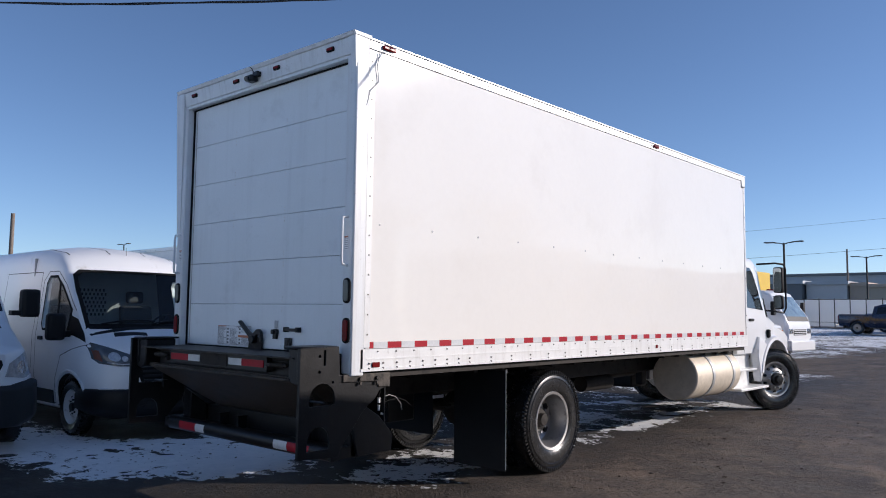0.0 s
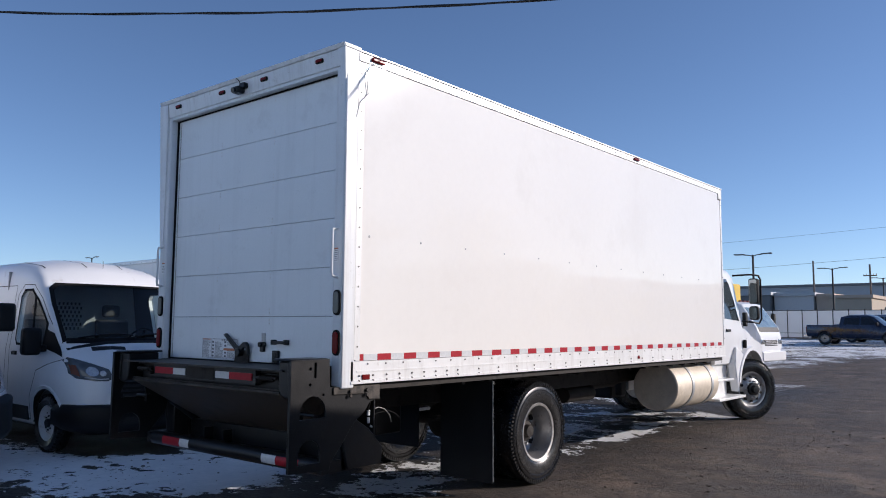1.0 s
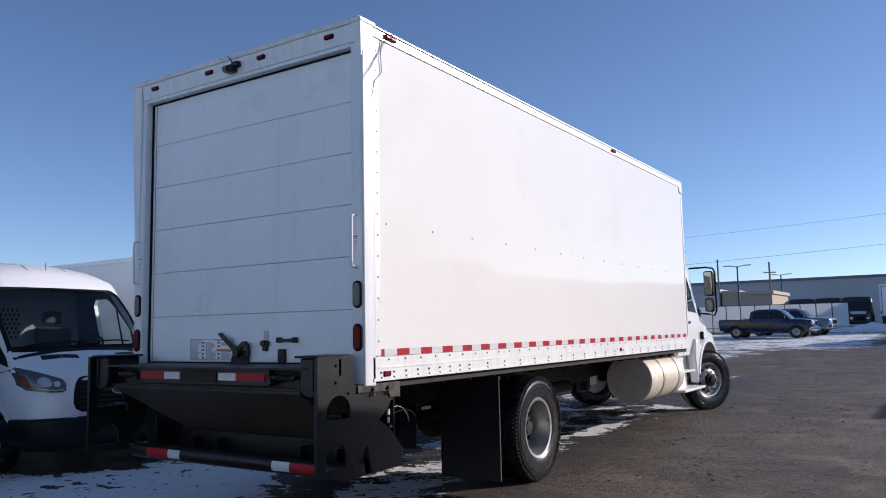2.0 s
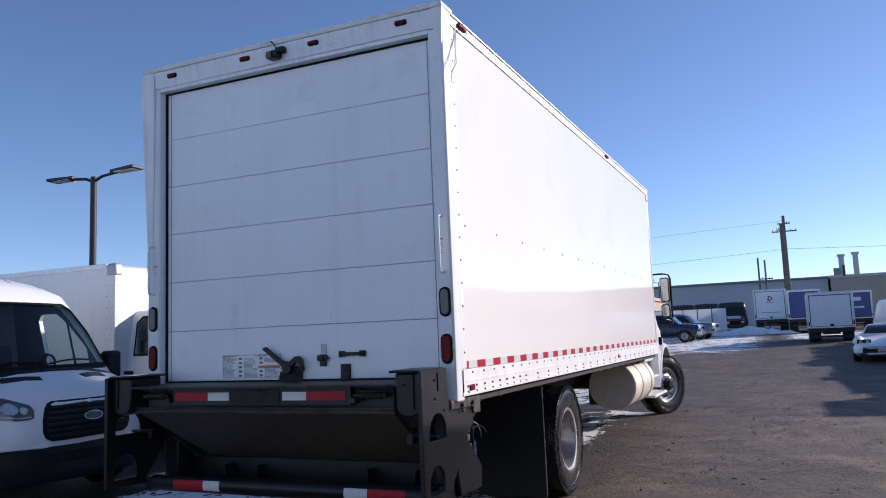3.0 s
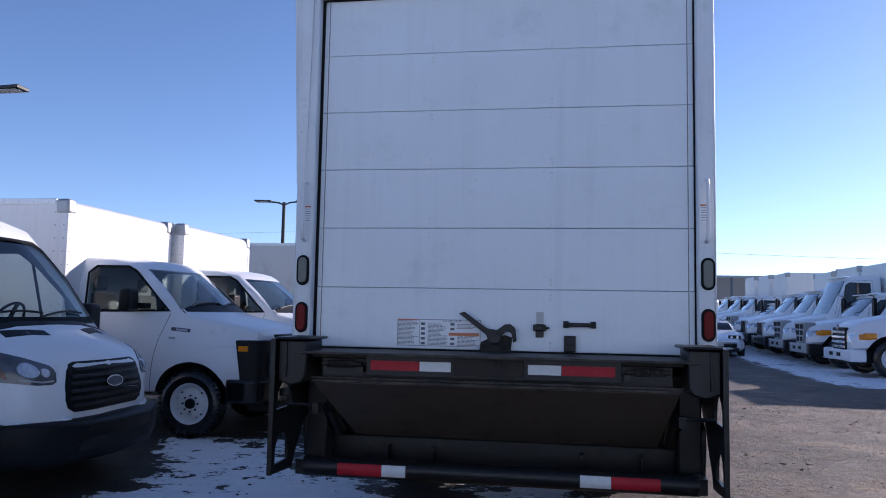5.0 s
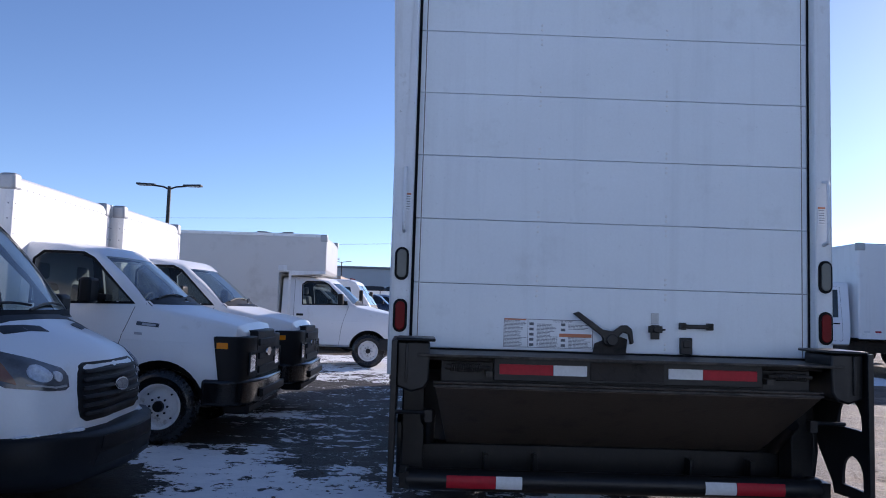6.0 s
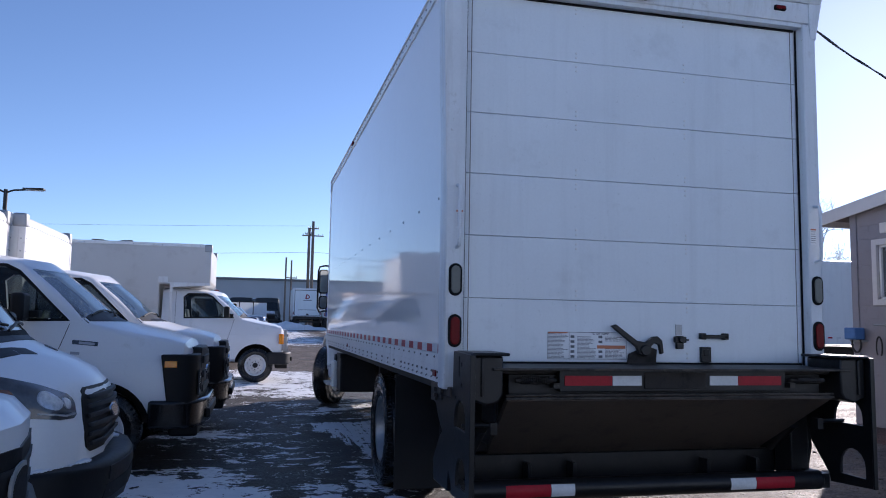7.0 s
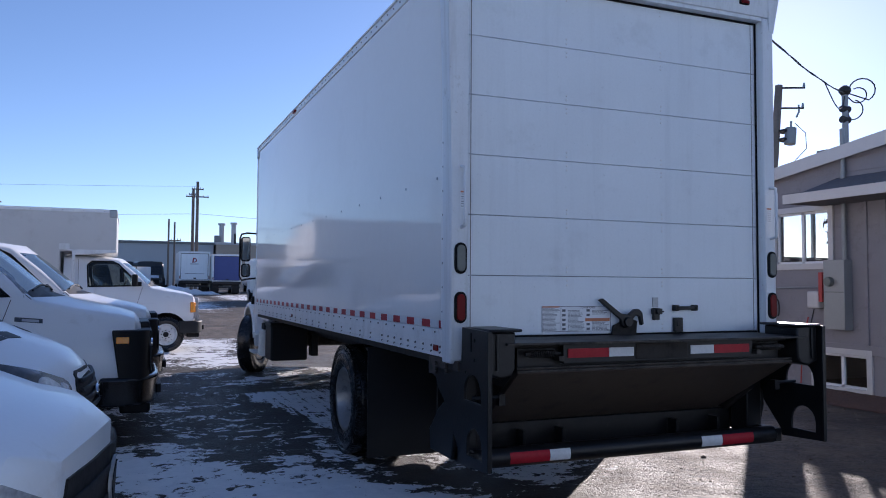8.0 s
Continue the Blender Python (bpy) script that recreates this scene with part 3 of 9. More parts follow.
    drift = tex(0.6, 3, 0.5)
    lump = tex(7.0, 5, 0.65, 0.8)
    small = tex(17.0, 4, 0.6, 0.6)
    f = math2("ADD", math2("MULTIPLY", streak, 0.66), math2("ADD", math2("MULTIPLY", lump, 0.42), math2("MULTIPLY", small, 0.30)))
    f = math2("SUBTRACT", f, 0.19)
    foot = n.new("ShaderNodeTexVoronoi")
    foot.inputs["Scale"].default_value, foot.inputs["Randomness"].default_value = 3.1, 1.0
    l.new(co.outputs["Object"], foot.inputs["Vector"])
    tread = math2("MULTIPLY", span(foot.outputs["Distance"], 0.30, 0.44, 1.0, 0.0), span(tex(1.7, 2, 0.5), 0.47, 0.56))
    f = math2("SUBTRACT", f, math2("MULTIPLY", math2("MULTIPLY", tread, span(small, 0.38, 0.6, 0.25, 1.0)), 0.20))
    f = math2("ADD", f, math2("MULTIPLY", math2("SUBTRACT", drift, 0.5), 0.35))
    f = math2("ADD", math2("MULTIPLY", math2("SUBTRACT", f, 0.46), 1.45), 0.46)
    edge = math2("SUBTRACT", math2("ADD", f, cov), 1.02)
    ta = n.new("ShaderNodeAttribute")
    ta.attribute_name = "track"
    rib = tex(1.0, 5, 0.7, 0.25, (15.0, 0.7, 1.0))
    edge = math2("ADD", edge, math2("MULTIPLY", ta.outputs["Fac"], math2("MULTIPLY", math2("SUBTRACT", rib, 0.50), 1.7)))
    snow = span(edge, -0.003, 0.012)
    wet = span(edge, -0.10, 0.0)
    dirt = mix(math2("MULTIPLY", wet, 0.65), dirt, (0.010, 0.0095, 0.009))
    snowcol = mix(span(lump, 0.35, 0.7), (0.82, 0.84, 0.86), (0.94, 0.95, 0.96))
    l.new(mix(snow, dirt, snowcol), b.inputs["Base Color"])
    dry = span(mid, 0.3, 0.7, 0.56, 0.78)
    rg = math2("SUBTRACT", dry, math2("MAXIMUM", math2("MULTIPLY", wet, 0.20), math2("MULTIPLY", darken, 0.12)))
    l.new(math2("ADD", rg, math2("MULTIPLY", snow, 0.2)), b.inputs["Roughness"])
    hgt = math2("ADD", math2("MULTIPLY", stone, 0.35), math2("ADD", math2("MULTIPLY", fine, 0.5), math2("MULTIPLY", mid, 1.6)))
    hgt = math2("ADD", math2("MULTIPLY", hgt, 0.7), math2("ADD", math2("MULTIPLY", clod, 1.5), math2("MULTIPLY", lumps, 1.0)))
    hgt = math2("MULTIPLY", hgt, math2("SUBTRACT", 1.0, math2("MULTIPLY", snow, 0.75)))
    hgt = math2("ADD", hgt, math2("MULTIPLY", snow, 1.2))
    bp = n.new("ShaderNodeBump")
    bp.inputs["Strength"].default_value, bp.inputs["Distance"].default_value = 0.95, 0.032
    l.new(hgt, bp.inputs["Height"])
    l.new(bp.outputs["Normal"], b.inputs["Normal"])
    b.inputs["Specular IOR Level"].default_value = 0.38
    me.materials.append(m)
    return tagged(new("ground", me), "dark gravelly dirt yard with wet patches and thin snow", "ground", kind="structure")


def loose_stones():
    """Small stones and clods on the dry dirt, as one sheet of loose stuff."""
    rng = random.Random(21)
    ico = bmesh.new()
    bmesh.ops.create_icosphere(ico, subdivisions=1, radius=1.0)
    base = [v.co.copy() for v in ico.verts]
    tris = [[v.index for v in f.verts] for f in ico.faces]
    ico.free()
    verts, faces = [], []
    for k in range(6500):
        u = rng.random()
        x = rng.uniform(1.2, 7.2) if u < 0.75 else rng.uniform(-3.0, 1.2)
        y = -3.2 + 14.0 * rng.random() ** 1.3
        if x > 5.5 and y > 1.5:
            continue
        if noise.noise((x * 0.8, y * 0.8, 2.0)) < rng.uniform(-0.5, 0.35):
            continue
        r = 0.004 + 0.009 * rng.random() ** 4 if k % 12 else 0.010 + 0.016 * rng.random() ** 2
        i0 = len(verts)
        a, sx, sy, sz = rng.uniform(0, 6.3), rng.uniform(0.7, 1.4), rng.uniform(0.7, 1.2), rng.uniform(0.4, 0.8)
        ca, sa = math.cos(a), math.sin(a)
        z = 0.016 * noise.noise((x * 0.9, y * 0.9, 1.0)) + 0.010 * noise.noise((x * 2.6, y * 2.6, 4.0)) - 0.004 + hollow(x, y) + 0.010 * noise.noise((x * 5.1, y * 4.3, 9.0)) * (0.4 + noise.noise((x * 0.6, y * 0.6, 3.0)))
        for c in base:
            j = 1 + rng.uniform(-0.22, 0.22)
            px, py = c.x * sx * r * j, c.y * sy * r * j
            verts.append((x + px * ca - py * sa, y + px * sa + py * ca, z + c.z * sz * r * j + r * sz * 0.35))
        faces += [[i0 + i for i in f] for f in tris]
    me = bpy.data.meshes.new("gravel")
    me.from_pydata(verts, [], faces)
    me.materials.append(mat("dirt_stones", (0.12, 0.098, 0.08), 0.9, vary=0.5, scale=9, fine=120))
    return tagged(new("gravel", me), "loose small stones and dirt clods on the yard", "gravel", kind="stuff")


ground_sheet()
loose_stones()

# ---- the box truck ----


def truck_wheel(parent, m, face, tyre_r=0.515, width=0.27, rim=None, name="wheel"):
    """A tyre with a rim: local x is the axle, +x outwards. face: 'dish' or 'front'."""
    rim = rim or M_RIM
    h, R, r = width / 2, tyre_r, tyre_r * 0.565
    bm = bmesh.new()
    prof = [(-h * 0.82, r), (-h * 0.95, r + 0.03), (-h, (R + r) / 2), (-h * 0.93, R - 0.05), (-h * 0.78, R - 0.012), (-h * 0.6, R),
            (h * 0.6, R), (h * 0.78, R - 0.012), (h * 0.93, R - 0.05), (h, (R + r) / 2), (h * 0.95, r + 0.03), (h * 0.82, r)]
    LATHE(bm, prof, 56, closed=True)
    for g in (-0.32, 0.0, 0.32):
        LATHE(bm, [(g * width - 0.006, R + 0.0005), (g * width + 0.006, R + 0.0005)], 56, caps=False)
    n = 84
    for k in range(n):
        a = 2 * math.pi * k / n
        rot = Matrix.Rotation(a, 4, "X")
        for s in (-1, 1):
            v = BX(bm, s * h * 0.66, s * h * 0.93, -0.009, 0.009, R - 0.044, R - 0.001)
            bmesh.ops.transform(bm, matrix=rot @ Matrix.Shear("XY", 4, (0.0, 0.0)), verts=v)
    for rr in (0.62, 0.80):
        q = r + (R - r) * rr
        LATHE(bm, [(h * 0.97, q - 0.006), (h * 1.015, q), (h * 0.97, q + 0.006)], 56, caps=False)
    w = part(name, bm, M_TYRE, parent, "wet black tyre with a blocky tread")
    w.matrix_local = m
    bm = bmesh.new()
    if face == "dish":
        prof = [(h * 0.80, r + 0.012), (h * 0.88, r + 0.004), (h * 0.84, r - 0.02), (h * 0.2, r - 0.045), (-h * 0.55, r - 0.06),
                (-h * 0.70, r - 0.10), (-h * 0.62, 0.15), (-h * 0.62, 0.001)]
    else:
        prof = [(h * 0.80, r + 0.012), (h * 0.88, r + 0.004), (h * 0.84, r - 0.02), (h * 0.55, r - 0.045), (h * 0.50, r - 0.075),
                (h * 0.86, 0.17), (h * 0.92, 0.13), (h * 0.92, 0.001)]
    LATHE(bm, prof, 40, caps=False)
    LATHE(bm, [(-h * 0.8, r + 0.01), (-h * 0.7, r - 0.03), (-h * 0.75, 0.05)], 32, caps=False)
    part("rim", bm, rim, w, "dirty polished aluminium rim" if rim is M_RIM else "")
    bm = bmesh.new()
    x0 = -h * 0.62 if face == "dish" else h * 0.9
    LATHE(bm, [(x0, 0.11), (x0 + 0.05, 0.105), (x0 + 0.055, 0.07), (x0 + 0.10, 0.06), (x0 + 0.105, 0.0)], 24)
    part("hub", bm, M_DIRTY if face == "dish" else M_BLACK, w)
    bm = bmesh.new()
    for k in range(10):
        a = 2 * math.pi * k / 10
        c, s = math.cos(a) * 0.143, math.sin(a) * 0.143
        CY(bm, (x0 - 0.01, c, s), (x0 + 0.035, c, s), 0.014, seg=6)
    tagged(part("wheel_nuts", bm, M_GREY, w), kind="stuff")
    bm = bmesh.new()
    for k in range(10 if face == "front" else 5):
        a = 2 * math.pi * (k + 0.5) / (10 if face == "front" else 5)
        rr = 0.205 if face == "front" else 0.2
        xx = h * 0.71 if face == "front" else -h * 0.63
        c, s = math.cos(a) * rr, math.sin(a) * rr
        CY(bm, (xx - 0.03, c, s), (xx + 0.008, c, s), 0.023 if face == "front" else 0.035, seg=12)
    tagged(part("hand_holes", bm, M_SEAM, w), kind="stuff")
    return w


def box_truck():
    T = thing("box_truck", pose(0, 0, 0), "white box truck with a long cargo box and black lift gate", "truck")
    W, L, Z0, Z1 = 1.305, 8.09, 1.12, 3.755
    # cargo box skins
    for s in (1, -1):
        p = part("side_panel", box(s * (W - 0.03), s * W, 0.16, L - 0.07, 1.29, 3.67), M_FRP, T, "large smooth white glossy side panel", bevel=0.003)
        br = part("bottom_rail", box(s * (W - 0.03), s * (W + 0.012), 0.10, L - 0.02, Z0, 1.288), M_ALUW, T, "scuffed white metal rail with rows of rivets", bevel=0.003)
        part("rail_foot", box(s * (W - 0.03), s * (W + 0.018), 0.10, L - 0.02, Z0 - 0.006, Z0 + 0.018), M_ALUW, br, bevel=0.003)
        part("rail_bead", box(s * (W + 0.011), s * (W + 0.016), 0.16, L - 0.04, 1.205, 1.215), M_ALUW, br)
        tp = part("top_rail", box(s * (W - 0.04), s * (W + 0.010), 0.14, L - 0.02, 3.672, 3.741), M_ALU, T, bevel=0.004)
        part("drip_edge", box(s * (W - 0.04), s * (W + 0.022), 0.14, L - 0.02, 3.742, 3.757), M_ALU, tp, bevel=0.003)
        bm = bmesh.new()
        BX(bm, s * (W - 0.05), s * (W + (0.012 if s > 0 else 0.026)), 0.006, 0.138, Z0 - 0.035, 3.71)
        part("corner_post", bm, M_POST, T, "plain painted steel corner post", bevel=0.012)
        bm = bmesh.new()
        BX(bm, s * (W - 0.02), s * (W + 0.006), 0.140, 0.20, 1.30, 3.665)
        part("edge_strip", bm, M_ALUW, T)
        bm = bmesh.new()
        BX(bm, s * (W - 0.06), s * (W + 0.008), L - 0.075, L, Z0, 3.70)
        part("front_post", bm, M_ALUW, T, bevel=0.02)
        bm = bmesh.new()
        BX(bm, s * (W - 0.10), s * (W + 0.014), L - 0.16, L + 0.012, 3.56, 3.77)
        part("corner_cap", bm, M_GREY, T, "grey cast corner cap", bevel=0.03, seg=3)
        # fasteners
        bm = bmesh.new()
        x = s * (W + 0.010)
        low = [0.19 + k * 0.152 for k in range(9)] + [1.715 + k * 0.310 for k in range(20)]
        for y in low:
            for z in (1.138, 1.176):
                CY(bm, (x, y, z), (x + s * 0.012, y, z), 0.0095, 0.006, 6)
        for k in range(38):
            y = 0.28 + k * 0.205
            CY(bm, (x, y, 1.266), (x + s * 0.010, y, 1.266), 0.008, 0.005, 6)
        for k in range(52):
            CY(bm, (x, 0.30 + k * 0.15, 3.71), (x + s * 0.006, 0.30 + k * 0.15, 3.71), 0.008, 0.005, 6)
        for k in range(15):
            z = 1.40 + k * 0.155
            for y in (0.172,):
                CY(bm, (s * (W + 0.004), y, z), (s * (W + 0.012), y, z), 0.008, 0.005, 6)
        for k in range(12):
            CY(bm, (s * (W + 0.006), L - 0.05, 1.4 + k * 0.19), (s * (W + 0.013), L - 0.05, 1.4 + k * 0.19), 0.007, 0.005, 6)
        tagged(part("rivets", bm, M_RIVET, T), kind="stuff")
        bm = bmesh.new()
        for k in range(12):
            y = 0.29 + k * 0.6175
            CY(bm, (s * W, y, 2.268), (s * (W + 0.006), y, 2.268), 0.010, 0.008, 8)
        tagged(part("bolt", bm, M_GREY, T), kind="stuff")
        # reflective tape
        red = wht = None
        for k in range(26):
            for i, (mt, y0, y1) in enumerate(((M_RED, 0.40, 0.552), (M_WHT, 0.555, 0.707))):
                mm = Matrix.Translation((0, k * 0.3075 - 0.002 * i - 0.19 * (k == 0) * 0, 0))
                if y1 + k * 0.3075 > L - 0.06:
                    continue
                if k == 0:
                    o = part("reflective_strip", box(s * W, s * (W + 0.003), y0, y1, 1.292, 1.342), mt, T)
                    red, wht = (o, wht) if i == 0 else (red, o)
                else:
                    twin(red if i == 0 else wht, m=mm)
        part("reflective_strip", box(s * W, s * (W + 0.003), 0.245, 0.397, 1.292, 1.342), M_WHT, T)
        part("reflective_strip", box(s * W, s * (W + 0.003), 0.204, 0.243, 1.292, 1.342), M_RED, T)
        part("side_reflector", box(s * (W + 0.012), s * (W + 0.022), 0.22, 0.30, 1.145, 1.185), M_LENS, T, bevel=0.004)
        part("side_reflector", box(s * (W + 0.012), s * (W + 0.022), 5.0, 5.05, 1.17, 1.21), M_LENS, T, bevel=0.004)
        for y in (0.34, 5.06):
            bm = bmesh.new()
            BX(bm, s * (W + 0.008), s * (W + 0.034), y - 0.07, y + 0.07, 3.695, 3.73)
            part("marker_lamp", bm, M_LENS, T, "small red marker lamp", bevel=0.01)
    if True:
        bm = bmesh.new()
        TUBE(bm, [(1.315, 0.25, 3.69), (1.318, 0.22, 3.55), (1.314, 0.24, 3.42), (1.318, 0.15, 3.33), (1.316, 0.11, 3.2)], 0.004, 5)
        part("scratch_seal", bm, M_GREY, T)
    part("roof", box(-W + 0.02, W - 0.02, 0.05, L - 0.02, 3.725, 3.75), M_ALUW, T, "plain white sheet roof")
    part("front_wall", box(-W + 0.03, W - 0.03, L - 0.05, L - 0.006, Z0, 3.72), M_FRP, T, bevel=0.02)
    part("cargo_floor", box(-W + 0.03, W - 0.03, 0.06, L - 0.06, 1.06, 1.12), M_DIRTY, T)
    # inside lining, closes the box behind the door
    # rear frame
    for s in (1, -1):
        part("door_post", box(s * 1.208, s * (1.309 if s > 0 else 1.328), 0.0, 0.137, 1.10, 3.60), M_POST, T, "painted steel door post with lamps", bevel=0.01)
    part("header_lining", box(-1.206, 1.206, 0.006, 0.12, 3.575, 3.62), M_POST, T)
    bm = bmesh.new()
    v = BX(bm, -1.306, 1.306, -0.004, 0.14, 3.602, 3.735)
    for q in v:
        if q.co.y < 0 and q.co.z > 3.65:
            q.co.y = -0.026
    part("header", bm, M_POST, T, "flared header over the door with small lamps", bevel=0.006)
    bm = bmesh.new()
    v = BX(bm, -1.366, 1.338, -0.050, 0.14, 3.736, 3.768)
    for q in v:
        if q.co.y < 0 and q.co.z < 3.75:
            q.co.y = -0.034
    part("rain_lip", bm, M_POST, T, "thin overhanging top edge of the header", bevel=0.004)
    for s in (1, -1):
        bm = bmesh.new()
        e, zl = (0.040, 2.30) if s < 0 else (0.0, 3.49)
        vs = [bm.verts.new(p) for p in ((s * (1.311 + e * 0.4), -0.003, zl), (s * (1.311 + e * 0.4), 0.12, zl + 0.01), (s * (1.332 + e), 0.12, 3.734), (s * (1.336 + e), -0.036, 3.734),
                                        (s * 1.27, -0.003, zl + 0.01), (s * 1.27, 0.12, zl + 0.01), (s * 1.27, 0.12, 3.734), (s * 1.24, -0.030, 3.734))]
        for q in ((0, 1, 2, 3), (7, 6, 5, 4), (0, 4, 5, 1), (1, 5, 6, 2), (2, 6, 7, 3), (3, 7, 4, 0)):
            bm.faces.new([vs[i] for i in q])
        part("header_wing", bm, M_POST, T, "folded gusset at the header end")
    for s in (1, -1):
        part("weather_seal", box(s * (1.201 if s > 0 else 1.190), s * 1.207, 0.066, 0.079, 1.22, 3.574), M_RUBBER, T, "black rubber weather seal")
    part("weather_seal", box(-1.188, 1.188, 0.066, 0.079, 3.562, 3.574), M_RUBBER, T, "black rubber weather seal")
    # roll-up door of six panels
    door = part("roll_up_door", box(-1.207, 1.207, 0.108, 0.13, 1.22, 3.575), M_SEAM, T, "closed white roll-up door of six panels")
    ph = (3.572 - 1.245) / 6
    for k in range(6):
        z0 = 1.245 + k * ph
        bm = bmesh.new()
        BX(bm, -1.200, 1.200, 0.080, 0.106, z0 + 0.0013, z0 + ph - 0.0013)
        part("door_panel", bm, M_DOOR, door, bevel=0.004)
        bm = bmesh.new()
        for x in (-0.45, 0.33):
            for z in (z0 + 0.03, z0 + 0.06, z0 + ph - 0.03, z0 + ph - 0.06):
                CY(bm, (x, 0.081, z), (x, 0.077, z), 0.009, 0.006, 8)
        tagged(part("panel_rivets", bm, M_ALU, door), kind="stuff")
        for x in (-1.160, 1.165):
            part("stile_edge", box(x - 0.0028, x + 0.0028, 0.0788, 0.081, z0 + 0.004, z0 + ph - 0.004), M_RIVET, door)
    bm = bmesh.new()
    BX(bm, -1.18, 1.18, 0.06, 0.11, 1.222, 1.246)
    part("bottom_seal", bm, M_RUBBER, door)
    # label
    lab = part("instruction_label", box(-0.645, -0.105, 0.0765, 0.079, 1.262, 1.436), M_LABEL, door, "white instruction label with small print")
    bm = bmesh.new()
    rng = random.Random(4)
    for col, (u0, u1) in enumerate(((-0.638, -0.505), (-0.445, -0.315), (-0.255, -0.115))):
        for k in range(19):
            z = 1.421 - k * 0.0082
            if col and k < 2:
                continue
            if col == 2 and 6 <= k <= 10:
                continue
            u = u0
            end = u0 + (u1 - u0) * rng.uniform(0.6, 1.0)
            while u < end:
                w = rng.uniform(0.008, 0.026)
                BX(bm, u, min(u + w, end), 0.0755, 0.0764, z - 0.0018, z + 0.0018)
                u += w + 0.004
    for u in (-0.49, -0.30):
        for k in range(5):
            z = 1.405 - k * 0.031
            BX(bm, u, u + 0.026, 0.0755, 0.0764, z - 0.008, z + 0.008)
    BX(bm, -0.500, -0.498, 0.0755, 0.0764, 1.266, 1.432)
    for z in (1.264, 1.431):
        BX(bm, -0.643, -0.107, 0.0755, 0.0764, z, z + 0.003)
    for u in (-0.643, -0.110):
        BX(bm, u, u + 0.003, 0.0755, 0.0764, 1.264, 1.434)
    tagged(part("print", bm, M_INK, lab), kind="stuff")
    part("warning_bar", box(-0.31, -0.115, 0.0752, 0.0764, 1.332, 1.352), M_ORANGE, lab)
    part("warning_bar", box(-0.64, -0.51, 0.0752, 0.0764, 1.425, 1.433), M_ORANGE, lab)
    words("heading", "TO USE RAMP", 0.019, M_INK, lab, pose(-0.29, 0.0758, 1.424, 90, 0, 0))
    # lock hook and handle
    bm = bmesh.new()
    PLATE(bm, [[(-0.115, 1.225), (0.085, 1.225), (0.095, 1.33), (0.05, 1.345), (-0.03, 1.33), (-0.10, 1.30)]], "y", 0.050, 0.068)
    part("lock_plate", bm, M_DIRTY, door, bevel=0.003)
    bm = bmesh.new()
    PLATE(bm, [[(-0.238, 1.475), (-0.205, 1.487), (-0.06, 1.385), (0.0, 1.375), (0.05, 1.412), (0.085, 1.415), (0.115, 1.39), (0.125, 1.31),
                (0.105, 1.30), (0.092, 1.36), (0.06, 1.372), (0.03, 1.34), (0.02, 1.30), (-0.02, 1.285), (-0.05, 1.30), (-0.065, 1.345)]], "y", 0.016, 0.046)
    CY(bm, (-0.005, 0.0, 1.325), (-0.005, 0.06, 1.325), 0.035, seg=16)
    part("lock_lever", bm, M_BLACK, door, "black steel locking lever with a hook", bevel=0.005)
    bm = bmesh.new()
    BX(bm, 0.24, 0.29, 0.055, 0.079, 1.335, 1.42)
    BX(bm, 0.225, 0.305, 0.045, 0.075, 1.375, 1.415)
    CY(bm, (0.265, 0.03, 1.395), (0.265, 0.07, 1.395), 0.02, seg=12)
    BX(bm, 0.30, 0.325, 0.05, 0.06, 1.388, 1.400)
    part("latch", bm, M_BLACK, door, bevel=0.004)
    part("strap_tag", box(0.243, 0.288, 0.072, 0.079, 1.425, 1.492), M_GREY, door)
    bm = bmesh.new()
    BX(bm, 0.415, 0.605, 0.036, 0.050, 1.405, 1.430)
    BX(bm, 0.41, 0.445, 0.036, 0.079, 1.398, 1.440)
    BX(bm, 0.575, 0.61, 0.036, 0.079, 1.398, 1.440)
    part("pull_handle", bm, M_BLACK, door, "black pull handle", bevel=0.005)
    bm = bmesh.new()
    BX(bm, 0.415, 0.487, 0.05, 0.079, 1.25, 1.35)
    BX(bm, 0.43, 0.472, 0.042, 0.052, 1.29, 1.335)
    part("strap_plate", bm, M_BLACK, door, bevel=0.008)
    # lamps in the posts
    for s in (1, -1):
        for z, mt, nm, lb in ((1.737, M_CLEAR, "reverse_lamp", "clear oval reversing lamp in a black rubber ring"), (1.432, M_LENS, "tail_lamp", "red oval tail lamp in a black rubber ring")):
            ring = part(nm, plate([rrect(s * 1.264 - 0.041, s * 1.264 + 0.041, z - 0.098, z + 0.098, 0.0405)], "y", -0.013, 0.002), M_RUBBER, T, lb, bevel=0.004)
            part("lens", plate([rrect(s * 1.264 - 0.028, s * 1.264 + 0.028, z - 0.083, z + 0.083, 0.0275)], "y", -0.021, -0.011), mt, ring, bevel=0.005, seg=3)
        h = part("grab_handle", tube([(s * 1.258, 0.0, 1.93), (s * 1.258, -0.055, 1.94), (s * 1.258, -0.06, 1.98), (s * 1.258, -0.06, 2.26), (s * 1.258, -0.055, 2.30), (s * 1.258, 0.0, 2.31)], 0.011, 10), M_POST, T, "painted steel grab handle")
        sticker = part("safety_label", box(s * 1.222, s * 1.267, -0.004, -0.001, 2.05, 2.16), M_LABEL, T)
        bm = bmesh.new()
        for k in range(6):
            BX(bm, s * 1.227, s * 1.262, -0.005, -0.0041, 2.06 + k * 0.015, 2.0635 + k * 0.015)
        tagged(part("print", bm, M_INK, sticker), kind="stuff")
        part("label_band", box(s * 1.223, s * 1.266, -0.005, -0.0041, 2.147, 2.158), M_ORANGE, sticker)
